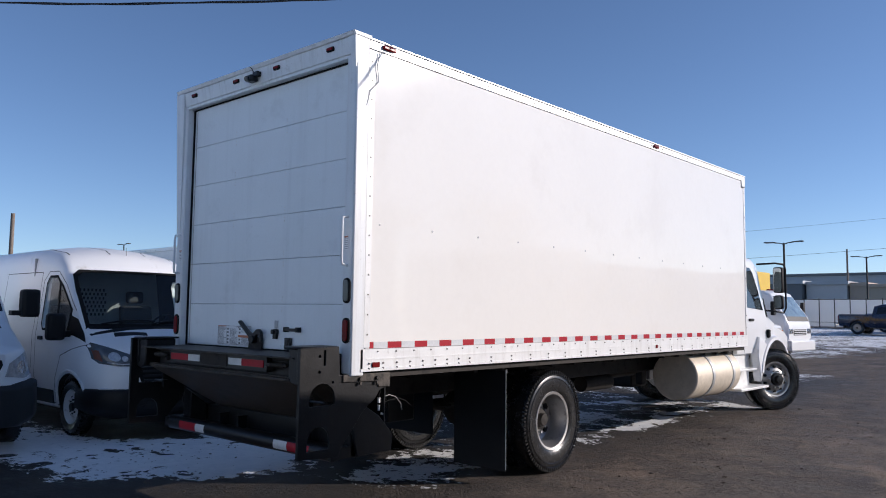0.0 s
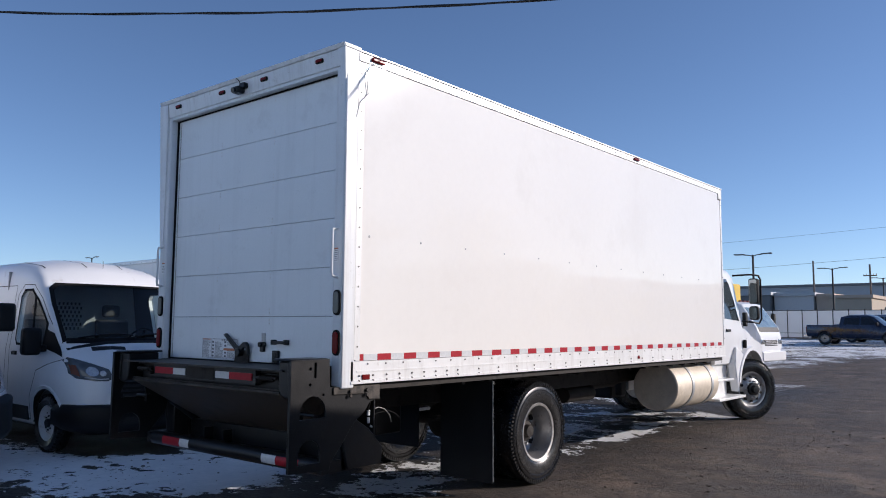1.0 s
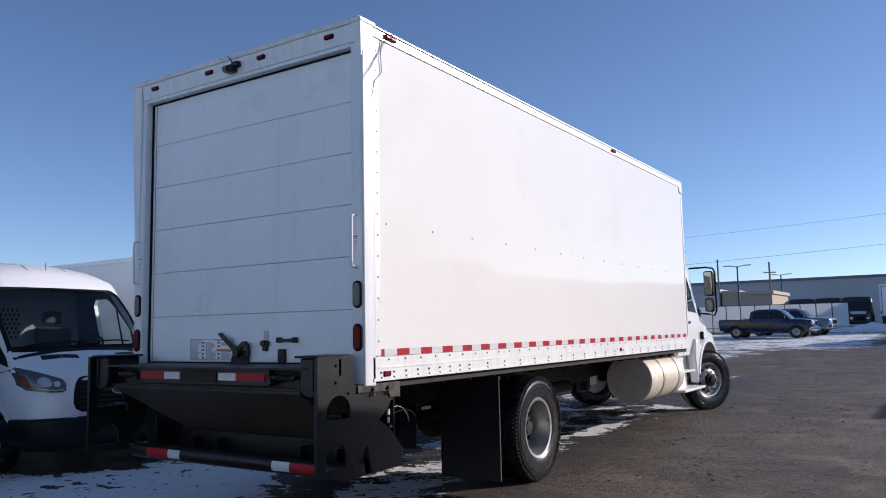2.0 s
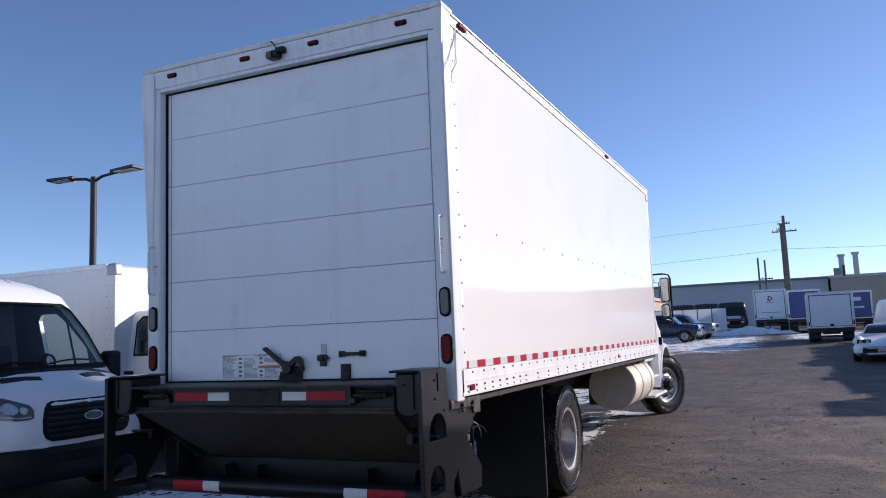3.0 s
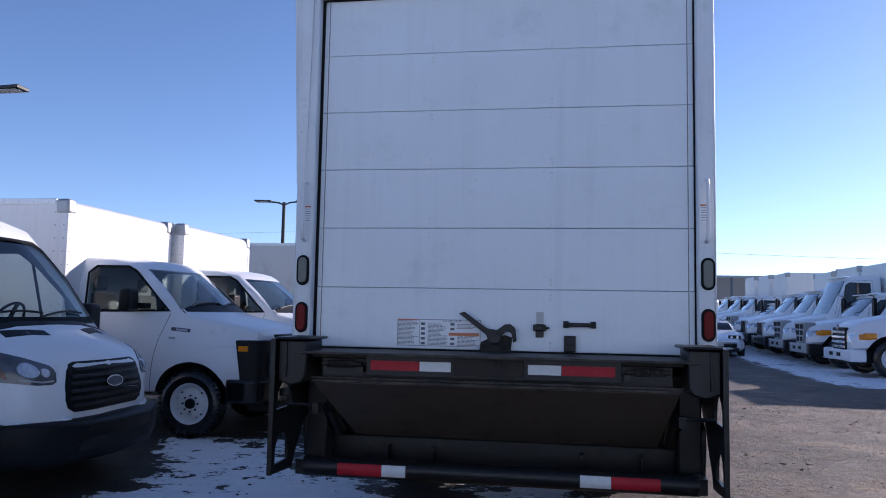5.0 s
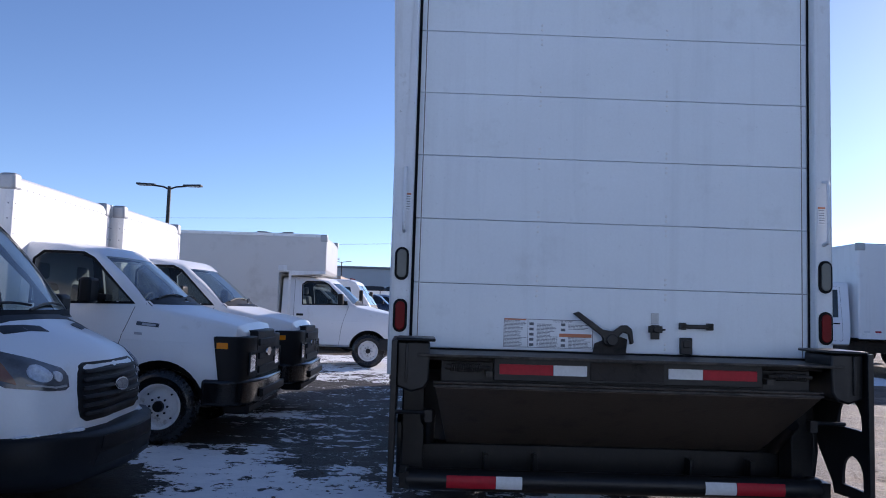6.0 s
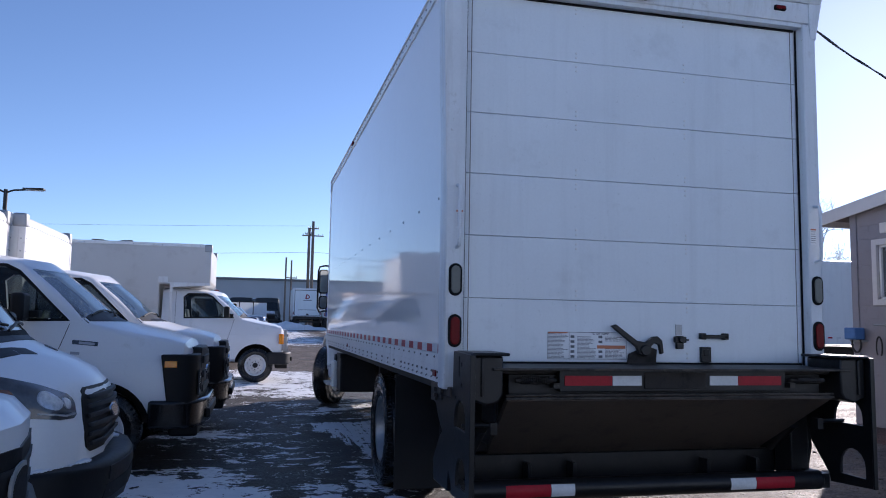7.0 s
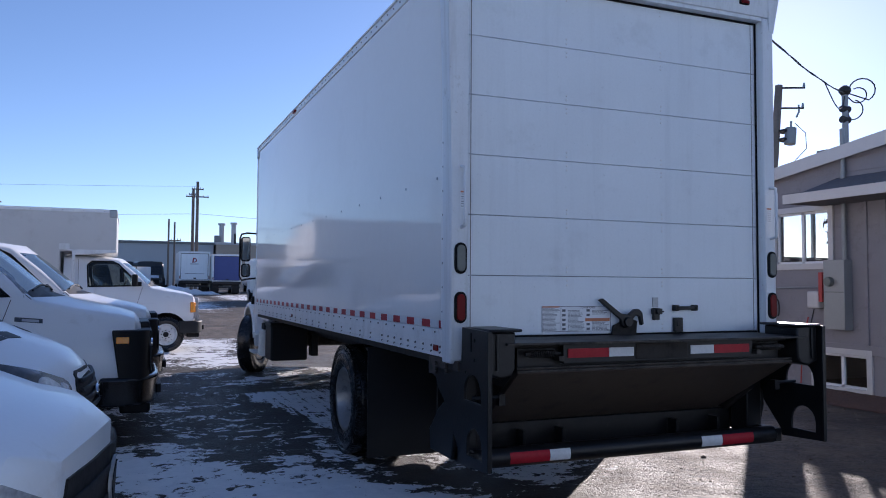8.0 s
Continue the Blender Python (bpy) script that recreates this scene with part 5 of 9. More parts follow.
def car_wheel(parent, m, R=0.36, width=0.22, rim=None, holes=8, style="steel", label=""):
    """A road wheel: local y is the axle, +y outwards."""
    rim = rim or M_STEEL_RIM
    h, r = width / 2, R * 0.60
    bm = bmesh.new()
    prof = [(-h * 0.8, r), (-h, (R + r) / 2), (-h * 0.85, R - 0.03), (-h * 0.6, R), (h * 0.6, R), (h * 0.85, R - 0.03), (h, (R + r) / 2), (h * 0.8, r)]
    LATHE(bm, prof, 44, "y", closed=True)
    n = 40
    for k in range(n):
        v = BX(bm, -0.009, 0.009, h * 0.55, h * 0.9, R - 0.025, R + 0.003)
        bmesh.ops.transform(bm, matrix=Matrix.Rotation(2 * math.pi * k / n, 4, "Y"), verts=v)
    w = part("wheel", bm, M_TYRE, parent, label or "dark tyre")
    w.matrix_local = m
    bm = bmesh.new()
    LATHE(bm, [(h * 0.8, r + 0.008), (h * 0.86, r), (h * 0.80, r - 0.015), (h * 0.25, r - 0.03), (h * 0.20, r * 0.78), (h * 0.5, r * 0.6), (h * 0.55, r * 0.32), (h * 0.62, 0.001)], 36, "y", caps=False)
    if style == "spoke":
        for k in range(6):
            v = BX(bm, -0.035, 0.035, h * 0.35, h * 0.75, 0.03, r - 0.01)
            bmesh.ops.transform(bm, matrix=Matrix.Rotation(2 * math.pi * k / 6, 4, "Y"), verts=v)
    part("rim", bm, rim, w)
    bm = bmesh.new()
    for k in range(4 if style == "steel" else 0):
        a = 2 * math.pi * (k + 0.5) / 4
        c, q = math.cos(a) * r * 0.74, math.sin(a) * r * 0.74
        CY(bm, (c, h * 0.20, q), (c, h * 0.36, q), r * 0.045, seg=8)
    for k in range(8):
        a = 2 * math.pi * k / 8
        c, q = math.cos(a) * r * 0.40, math.sin(a) * r * 0.40
        CY(bm, (c, h * 0.5, q), (c, h * 0.68, q), 0.012, seg=6)
    tagged(part("wheel_bolts", bm, M_BLACK, w), kind="stuff")
    part("hub", cyl((0, h * 0.5, 0), (0, h * 0.85, 0), r * 0.27, r * 0.23, 18), M_BLACK, w)
    return w


def seat(parent, x, y, z, mt):
    bm = bmesh.new()
    BX(bm, x - 0.25, x + 0.25, y - 0.24, y + 0.24, z, z + 0.16)
    v = BX(bm, x - 0.36, x - 0.22, y - 0.24, y + 0.24, z + 0.14, z + 0.78)
    for q in v:
        if q.co.z > z + 0.5:
            q.co.x -= 0.10
    v = BX(bm, x - 0.47, x - 0.37, y - 0.13, y + 0.13, z + 0.82, z + 1.0)
    return part("seat", bm, mt, parent, "upright front seat with a headrest", bevel=0.04, seg=3)


def steering_wheel(parent, x, y, z):
    bm = bmesh.new()
    pts = [(0.19 * math.cos(2 * math.pi * k / 24), 0.19 * math.sin(2 * math.pi * k / 24), 0) for k in range(25)]
    TUBE(bm, pts, 0.014, 6)
    BX(bm, -0.18, 0.18, -0.02, 0.02, -0.02, 0.0)
    CY(bm, (0, 0, -0.02), (0, 0, -0.25), 0.03, seg=8)
    move(bm, Matrix.Translation((x, y, z)) @ Matrix.Rotation(radians(-62), 4, "Y"))
    return part("steering_wheel", bm, M_PLASTIC, parent)


def strip(tree, pts, way, start, w=0.006, mt=None, parent=None, name="panel_gap", lift=0.0025):
    """A narrow line on a skin along a broken line of 2D points."""
    bm = bmesh.new()
    ax = "xyz".index(way[1])
    d = Vector((0, 0, 0))
    d[ax] = 1 if way[0] == "+" else -1
    oth = [i for i in range(3) if i != ax]

    def put(u, v):
        p = Vector((0, 0, 0))
        p[oth[0]], p[oth[1]], p[ax] = u, v, start
        hit = tree.ray_cast(p, d)[0]
        return None if hit is None else hit - d * lift
    for (u0, v0), (u1, v1) in zip(pts, pts[1:]):
        q = Vector((u1 - u0, v1 - v0))
        if q.length < 1e-5:
            continue
        n = Vector((-q.y, q.x)).normalized() * w / 2
        k = max(1, math.ceil(q.length / 0.04))
        row = [(put(u0 + q.x * i / k - n.x, v0 + q.y * i / k - n.y), put(u0 + q.x * i / k + n.x, v0 + q.y * i / k + n.y)) for i in range(k + 1)]
        for e, f in zip(row, row[1:]):
            if None not in e + f and (e[0] - f[0]).length < 0.15:
                bm.faces.new([bm.verts.new(z) for z in (e[0], f[0], f[1], e[1])])
    bmesh.ops.remove_doubles(bm, verts=bm.verts[:], dist=0.0005)
    return part(name, bm, mt or M_SEAM, parent)


def transit_van(m, label):
    V = thing("cargo_van", m, label, "van", "vans in the row")
    st = [(0.0, sect(0.34, 0.78, 0.62, 0.66, 0.62, 0.60, 0.06, 0.02)),
          (-0.05, sect(0.30, 0.985, 0.78, 0.84, 0.80, 0.66, 0.08, 0.04)),
          (-0.16, sect(0.27, 1.085, 0.88, 0.95, 0.88, 0.72, 0.09, 0.06)),
          (-0.30, sect(0.25, 1.155, 0.92, 1.00, 0.93, 0.85, 0.10, 0.06)),
          (-0.46, sect(0.25, 1.205, 0.94, 1.02, 0.95, 0.96, 0.10, 0.06)),
          (-0.70, sect(0.25, 1.29, 0.95, 1.03, 0.93, 1.06, 0.10, 0.05)),
          (-1.14, sect(0.25, 1.76, 0.95, 1.03, 0.93, 1.15, 0.08, 0.05)),
          (-1.58, sect(0.25, 2.22, 0.95, 1.03, 0.92, 1.20, 0.12, 0.06)),
          (-1.91, sect(0.25, 2.36, 0.95, 1.03, 0.90, 1.22, 0.20, 0.07)),
          (-2.46, sect(0.25, 2.43, 0.95, 1.03, 0.92, 1.24, 0.22, 0.07)),
          (-5.71, sect(0.27, 2.43, 0.95, 1.03, 0.92, 1.24, 0.22, 0.07)),
          (-5.81, sect(0.32, 2.38, 0.93, 1.01, 0.88, 1.24, 0.20, 0.06))]
    hull = bmesh.new()
    HULL(hull, st)
    bow(hull, 0.09, -0.35, -0.70, -1.58, -2.40)
    sweep(hull, 0.19, -0.30, -0.95)
    tree = BVHTree.FromBMesh(hull)
    cav = bmesh.new()
    HULL(cav, [(-0.77, sect(0.60, 1.24, 0.86, 0.97, 0.87, 1.08, 0.08, 0.03)), (-1.19, sect(0.40, 1.70, 0.9, 0.98, 0.88, 1.15, 0.07, 0.03)),
               (-1.63, sect(0.40, 2.15, 0.9, 0.98, 0.87, 1.2, 0.10, 0.04)), (-1.96, sect(0.40, 2.29, 0.9, 0.98, 0.85, 1.2, 0.16, 0.05)), (-2.48, sect(0.40, 2.34, 0.9, 0.98, 0.86, 1.2, 0.18, 0.05))])
    bow(cav, 0.09, -0.35, -0.70, -1.58, -2.40)
    ws = [(-0.87, 1.36), (0.87, 1.36), (0.865, 1.80), (0.83, 2.03), (0.74, 2.10), (-0.74, 2.10), (-0.83, 2.03), (-0.865, 1.80)]
    cw = plate([ws], "x", -0.3, -1.86)
    sw = [(-1.12, 1.30), (-1.84, 1.32), (-1.90, 1.38), (-1.97, 1.92), (-1.91, 2.00), (-1.66, 2.00), (-1.45, 1.86), (-1.13, 1.56)]
    cs = plate([sw], "y", -1.3, 1.3)
    arches = [cyl((-0.90, s * 0.72, 0.35), (-0.90, s * 1.3, 0.35), 0.42, seg=32) for s in (1, -1)] + [cyl((-4.75, s * 0.72, 0.35), (-4.75, s * 1.3, 0.35), 0.42, seg=32) for s in (1, -1)]
    body = solve_bool(hull, [(cav, M_LINER), cw, cs] + [(a, M_SEAM) for a in arches], M_PAINT)
    B = part("body", body, list(CUT_MATS), V, "white painted van body with a raised roof", angle=32)
    part("windscreen", patch(tree, [(a * 1.025, b + (0.012 if b > 1.7 else -0.012)) for a, b in ws], "-x", 2.0, lift=-0.004, depth=0, step=0.06), M_GLASS, B)
    bm = bmesh.new()
    RING(bm, tree, [(y * 1.025, z + (0.008 if z > 1.7 else -0.02)) for y, z in ws], [(y * 0.97, z - (0.025 if z > 1.7 else -0.03)) for y, z in ws], "-x", 2.0, lift=0.009, n=14)
    part("windscreen_seal", bm, M_RUBBER, B)
    part("windscreen_border", patch(tree, [(-0.90, 1.325), (0.90, 1.325), (0.88, 1.365), (-0.88, 1.365)], "-x", 2.0, lift=0.003, step=0.06), M_PLASTIC, B)
    for s in (1, -1):
        w, s0 = ("-y", 2.0) if s > 0 else ("+y", -2.0)
        part("door_window", patch(tree, [(a, b) for a, b in sw], w, s0, lift=-0.006, depth=0, step=0.08), M_GLASS, B)
        bm = bmesh.new()
        PATCH(bm, tree, [(-0.68, 1.16), (-1.10, 1.27), (-1.11, 1.50), (-0.95, 1.45)], w, s0, lift=0.004)
        part("mirror_base", bm, M_PLASTIC, B)
        bm = bmesh.new()
        RING(bm, tree, [(-1.08, 1.275), (-1.85, 1.29), (-1.93, 1.37), (-2.00, 1.93), (-1.93, 2.03), (-1.64, 2.03), (-1.42, 1.88), (-1.09, 1.57)], sw, w, s0)
        part("window_seal", bm, M_RUBBER, B)
        part("quarter_pillar", patch(tree, [(-1.42, 1.31), (-1.45, 1.31), (-1.56, 1.95), (-1.53, 1.93)], w, s0, lift=0.002), M_RUBBER, B)
        strip(tree, [(-0.66, 1.13), (-1.20, 0.98), (-1.36, 0.62), (-1.42, 0.36), (-2.03, 0.34), (-2.05, 1.20), (-2.09, 1.96), (-1.96, 2.09), (-1.62, 2.08), (-1.36, 1.90), (-1.02, 1.56)], w, s0, w=0.009, parent=B)
        strip(tree, [(-2.17, 0.36), (-2.17, 2.08), (-3.45, 2.08), (-3.45, 0.36)], w, s0, w=0.009, parent=B)
        RW = bmesh.new()
        pts = [tree.ray_cast(Vector((-0.90 + 0.455 * math.cos(radians(a)), s0, 0.35 + 0.455 * math.sin(radians(a)))), Vector((0, -s, 0)))[0] for a in range(20, 171, 10)]
        TUBE(RW, [q + Vector((0, s * 0.004, 0)) for q in pts if q is not None], 0.016, 6)
        part("arch_lip", RW, M_PAINT, B)
        strip(tree, [(-2.5, 1.05), (-5.9, 1.05)], w, s0, w=0.012, parent=B, name="body_crease", mt=M_PAINT, lift=0.006)
        part("sill_trim", patch(tree, [(-1.48, 0.34), (-4.28, 0.34), (-4.28, 0.52), (-1.44, 0.52)], w, s0, lift=0.012), M_GPLASTIC, B)
        part("door_handle", box(-1.94, -1.80, s * 1.02, s * 1.055, 1.16, 1.21), M_PLASTIC, B, bevel=0.012)
        mr = part("wing_mirror", box(-1.12, -0.97, s * 1.06, s * 1.28, 1.18, 1.52), M_PLASTIC, V, "tall black wing mirror", bevel=0.045, seg=3)
        part("mirror_stalk", box(-1.14, -1.02, s * 0.98, s * 1.08, 1.22, 1.30), M_PLASTIC, mr, bevel=0.01)
        part("mirror_glass", box(-1.126, -1.12, s * 1.08, s * 1.26, 1.23, 1.49), M_MIRROR, mr)
        # headlamps wrap round the corner
        hl = [(s * 0.600, 0.900), (s * 0.592, 0.965), (s * 0.615, 1.025), (s * 0.78, 1.10), (s * 0.925, 1.165), (s * 0.950, 1.13), (s * 0.950, 0.975), (s * 0.91, 0.915), (s * 0.76, 0.885), (s * 0.64, 0.882)]
        H = part("headlamp", patch(tree, hl, "-x", 2.0, lift=0.010, step=0.022), M_HEADDARK, V, "large swept headlamp with a clear cover")
        for cy, cz, rr in ((0.785, 1.00, 0.056), (0.685, 0.975, 0.034)):
            part("reflector", patch(tree, disc(s * cy, cz, rr, 18), "-x", 2.0, lift=0.018, depth=0.010, step=0.022), M_HEADCLEAR, H, "bright round reflector")
        part("indicator", patch(tree, [(s * 0.885, 0.935), (s * 0.935, 0.97), (s * 0.938, 1.08), (s * 0.90, 1.07)], "-x", 2.0, lift=0.018, depth=0.010, step=0.022), M_DULLAMBER, H, "dull amber indicator")
        part("lamp_trim", patch(tree, [(s * 0.63, 0.905), (s * 0.72, 0.900), (s * 0.85, 0.925), (s * 0.85, 0.935), (s * 0.72, 0.912), (s * 0.63, 0.917)], "-x", 2.0, lift=0.020, step=0.022), M_GREY, H)
        part("hood_vent", patch(tree, [(-0.50, s * 0.24), (-0.62, s * 0.62), (-0.53, s * 0.64), (-0.42, s * 0.26)], "-z", 3.0, lift=0.004), M_PLASTIC, B)
    # front
    gr = part("grille", patch(tree, [(-0.44, 0.655), (0.44, 0.655), (0.505, 0.69), (0.535, 0.76), (0.525, 0.86), (0.49, 0.98), (0.455, 1.025), (0.40, 1.045), (-0.40, 1.045), (-0.455, 1.025), (-0.49, 0.98), (-0.525, 0.86), (-0.535, 0.76), (-0.505, 0.69)], "-x", 2.0, lift=0.008, step=0.07), M_PLASTIC, V, "black grille of horizontal slats")
    for k in range(6):
        z = 0.695 + k * 0.056
        bm = bmesh.new()
        hw = (0.475, 0.495, 0.49, 0.475, 0.46, 0.435)[k]
        PATCH(bm, tree, [(-hw, z), (hw, z), (hw, z + 0.026), (-hw, z + 0.026)], "-x", 2.0, lift=0.030, depth=0.02, step=0.07)
        part("slat", bm, M_GPLASTIC, gr, bevel=0.004)
    bm = bmesh.new()
    PATCH(bm, tree, [(0.115 * math.cos(2 * math.pi * k / 24), 0.872 + 0.047 * math.sin(2 * math.pi * k / 24)) for k in range(24)], "-x", 2.0, lift=0.040, depth=0.012)
    part("badge", bm, M_CHROME, gr, "plain oval badge")
    bm = bmesh.new()
    PATCH(bm, tree, [(0.103 * math.cos(2 * math.pi * k / 24), 0.872 + 0.037 * math.sin(2 * math.pi * k / 24)) for k in range(24)], "-x", 2.0, lift=0.043, depth=0.004)
    part("badge_field", bm, M_HEADDARK, gr)
    bm = bmesh.new()
    HULL(bm, [(0.125, sect(0.38, 0.56, 0.46, 0.52, 0.50, 0.48, 0.03, 0.0)), (0.105, sect(0.31, 0.59, 0.66, 0.72, 0.70, 0.50, 0.04, 0.0)), (0.05, sect(0.27, 0.605, 0.82, 0.89, 0.87, 0.52, 0.04, 0.0)), (-0.06, sect(0.25, 0.61, 0.92, 1.00, 0.98, 0.54, 0.04, 0.0)),
              (-0.30, sect(0.25, 0.61, 0.97, 1.045, 1.02, 0.54, 0.04, 0.0)), (-0.60, sect(0.25, 0.60, 0.97, 1.045, 1.02, 0.54, 0.04, 0.0))])
    sweep(bm, 0.19, -0.30, -0.75)
    bt = BVHTree.FromBMesh(bm)
    bp = part("front_bumper", bm, M_PLASTIC, V, "dark grey plastic bumper with a dusting of snow", angle=50)
    part("intake", patch(bt, [(-0.52, 0.37), (0.52, 0.37), (0.48, 0.46), (-0.48, 0.46)], "-x", 2.0, lift=0.004, step=0.06), M_SEAM, bp)
    part("plate_panel", patch(bt, [(-0.46, 0.485), (0.46, 0.485), (0.44, 0.562), (-0.44, 0.562)], "-x", 2.0, lift=0.008, step=0.06), M_PLASTIC, bp)
    rng = random.Random(11)
    bm = bmesh.new()
    for s in (1, -1):
        for k in range(16):
            y = s * (0.52 + 0.026 * k)
            r = rng.uniform(0.008, 0.030)
            bmesh.ops.create_icosphere(bm, subdivisions=1, radius=r, matrix=Matrix.Translation((0.03 - 0.26 * (y / 0.95) ** 2 - 0.06 * (k / 16) ** 2, y, 0.612)) @ Matrix.Diagonal((1.4, 1.5, 0.55, 1)))
    tagged(part("bumper_snow", bm, M_SNOW, bp, "thin ridge of snow"), kind="stuff")
    bm = bmesh.new()
    for a, b in (((-0.92, -0.10), (-1.14, 0.62)), ((-0.92, -0.72), (-1.12, -0.04))):
        hit = [tree.ray_cast(Vector((1.0, a[1] + (b[1] - a[1]) * k / 6, 1.39 + 0.05 * math.sin(k / 6 * 2.4))), Vector((-1, 0, 0)))[0] for k in range(7)]
        TUBE(bm, [h + Vector((0.022, 0, 0)) for h in hit], 0.010, 6)
    part("wipers", bm, M_PLASTIC, B)
    part("cowl", patch(tree, [(-0.67, -0.88), (-0.62, -0.5), (-0.58, 0.0), (-0.62, 0.5), (-0.67, 0.88), (-0.72, 0.88), (-0.63, 0.0), (-0.72, -0.88)], "-z", 3.0, lift=0.005), M_PLASTIC, B)
    # inside
    part("dashboard", box(-1.30, -0.84, -0.86, 0.86, 0.95, 1.28), M_PLASTIC, B, bevel=0.05)
    for y in (-0.50, 0.50):
        seat(B, -1.95, y, 0.85, M_CLOTH)
    steering_wheel(B, -1.42, 0.48, 1.34)
    bh = part("bulkhead", box(-2.46, -2.43, -0.94, 0.94, 0.45, 2.28), M_BULKHEAD, B)
    bm = bmesh.new()
    for i in range(9):
        for j in range(7):
            y, z = -0.42 + i * 0.058 + (j % 2) * 0.029, 1.50 + j * 0.06
            BX(bm, -2.429, -2.426, y - 0.013, y + 0.013, z - 0.02, z + 0.02)
    tagged(part("perforations", bm, M_SEAM, bh), kind="stuff")
    part("sheet_of_paper", box(-1.20, -0.95, -0.35, -0.08, 1.282, 1.286), M_LABEL, B)
    bm = bmesh.new()
    BX(bm, -5.7, -0.5, -0.80, 0.80, 0.24, 0.34)
    part("underbody", bm, M_BLACK, V)
    for x in (-0.90, -4.75):
        for s in (1, -1):
            car_wheel(V, Matrix.Translation((x, s * 0.90, 0.35)) @ Matrix.Rotation(0 if s > 0 else math.pi, 4, "Z"), 0.35, 0.22, M_STEEL_RIM)
    for y in (-0.74, -0.22, 0.30, 0.74):
        strip(tree, [(-1.66 - 0.16 * abs(y), y), (-1.95, y), (-2.4, y), (-5.6, y)], "-z", 4.0, w=0.014, parent=B, name="roof_seam", mt=M_RUBBER)
    part("antenna", tube([(-1.66, 0.0, 2.30), (-1.68, 0.0, 2.46)], 0.004, 5), M_PLASTIC, B)
    return V


def tall_van(m, label):
    """A long van with a steep bonnet and a wide dark grille."""
    V = thing("cargo_van", m, label, "van", "vans in the row")
    st = [(0.0, sect(0.36, 1.07, 0.58, 0.64, 0.60, 0.66, 0.05, 0.02)), (-0.07, sect(0.30, 1.125, 0.80, 0.86, 0.78, 0.70, 0.08, 0.03)),
          (-0.20, sect(0.27, 1.15, 0.90, 0.95, 0.86, 0.78, 0.09, 0.04)), (-0.55, sect(0.26, 1.27, 0.94, 0.99, 0.88, 1.0, 0.10, 0.06)),
          (-0.95, sect(0.26, 1.42, 0.95, 1.0, 0.88, 1.10, 0.10, 0.07)), (-1.50, sect(0.26, 2.05, 0.95, 1.0, 0.84, 1.15, 0.10, 0.08)),
          (-1.95, sect(0.26, 2.48, 0.95, 1.0, 0.82, 1.2, 0.14, 0.06)), (-2.5, sect(0.26, 2.62, 0.95, 1.0, 0.84, 1.2, 0.18, 0.05)), (-5.9, sect(0.28, 2.62, 0.95, 1.0, 0.84, 1.2, 0.18, 0.05))]
    hull = bmesh.new()
    HULL(hull, st)
    sweep(hull, 0.22, -0.30, -0.95, 1.25)
    tree = BVHTree.FromBMesh(hull)
    arches = [cyl((x, s * 0.72, 0.35), (x, s * 1.3, 0.35), 0.42, seg=32) for s in (1, -1) for x in (-1.0, -4.7)]
    body = solve_bool(hull, [(a, M_SEAM) for a in arches], M_PAINT)
    B = part("body", body, list(CUT_MATS), V, "white painted tall van body", angle=32)
    part("windscreen", patch(tree, [(-0.88, 1.53), (0.88, 1.53), (0.76, 2.25), (-0.76, 2.25)], "-x", 2.0, lift=0.005, step=0.06), M_DGLASS, B)
    for s in (1, -1):
        w, s0 = ("-y", 2.0) if s > 0 else ("+y", -2.0)
        part("door_window", patch(tree, [(-1.30, 1.42), (-2.30, 1.38), (-2.32, 1.98), (-1.90, 2.0)], w, s0, lift=0.005), M_DGLASS, B)
        strip(tree, [(-1.25, 1.25), (-1.32, 0.5), (-2.40, 0.36), (-2.42, 2.1)], w, s0, parent=B)
        part("hood_vent", patch(tree, [(-0.80, s * 0.42), (-0.84, s * 0.72), (-0.76, s * 0.72), (-0.72, s * 0.42)], "-z", 3.0, lift=0.004), M_PLASTIC, B)
        mr = part("wing_mirror", box(-1.22, -1.06, s * 1.04, s * 1.25, 1.46, 1.80), M_PLASTIC, V, "black wing mirror", bevel=0.04, seg=3)
        part("mirror_stalk", box(-1.22, -1.12, s * 0.94, s * 1.06, 1.48, 1.54), M_PLASTIC, mr)
        hl = [(s * 0.57, 0.83), (s * 0.61, 0.97), (s * 0.78, 1.07), (s * 0.93, 1.11), (s * 0.948, 1.0), (s * 0.935, 0.84), (s * 0.80, 0.80)]
        H = part("headlamp", patch(tree, hl, "-x", 2.0, lift=0.010, step=0.022), M_HEADCLEAR, V, "upright headlamp with a clear cover")
        bm = bmesh.new()
        PATCH(bm, tree, disc(s * 0.78, 0.92, 0.075, 14), "-x", 2.0, lift=0.018, step=0.03)
        part("reflector", bm, M_HEAD, H)
    G = part("grille", patch(tree, [(-0.42, 0.70), (0.42, 0.70), (0.54, 0.96), (0.52, 1.01), (-0.52, 1.01), (-0.54, 0.96)], "-x", 2.0, lift=0.008, step=0.06), M_PLASTIC, V, "wide dark grille with thick bars")
    for k in range(3):
        z = 0.75 + k * 0.088
        part("bar", patch(tree, [(-0.44 - k * 0.03, z), (0.44 + k * 0.03, z), (0.45 + k * 0.03, z + 0.02), (-0.45 - k * 0.03, z + 0.02)], "-x", 2.0, lift=0.016, depth=0.010, step=0.06), M_GPLASTIC, G)
    bd = part("badge", patch(tree, disc(0, 0.87, 0.095, 24), "-x", 2.0, lift=0.024, depth=0.010, step=0.1), M_GREY, G, "plain round badge")
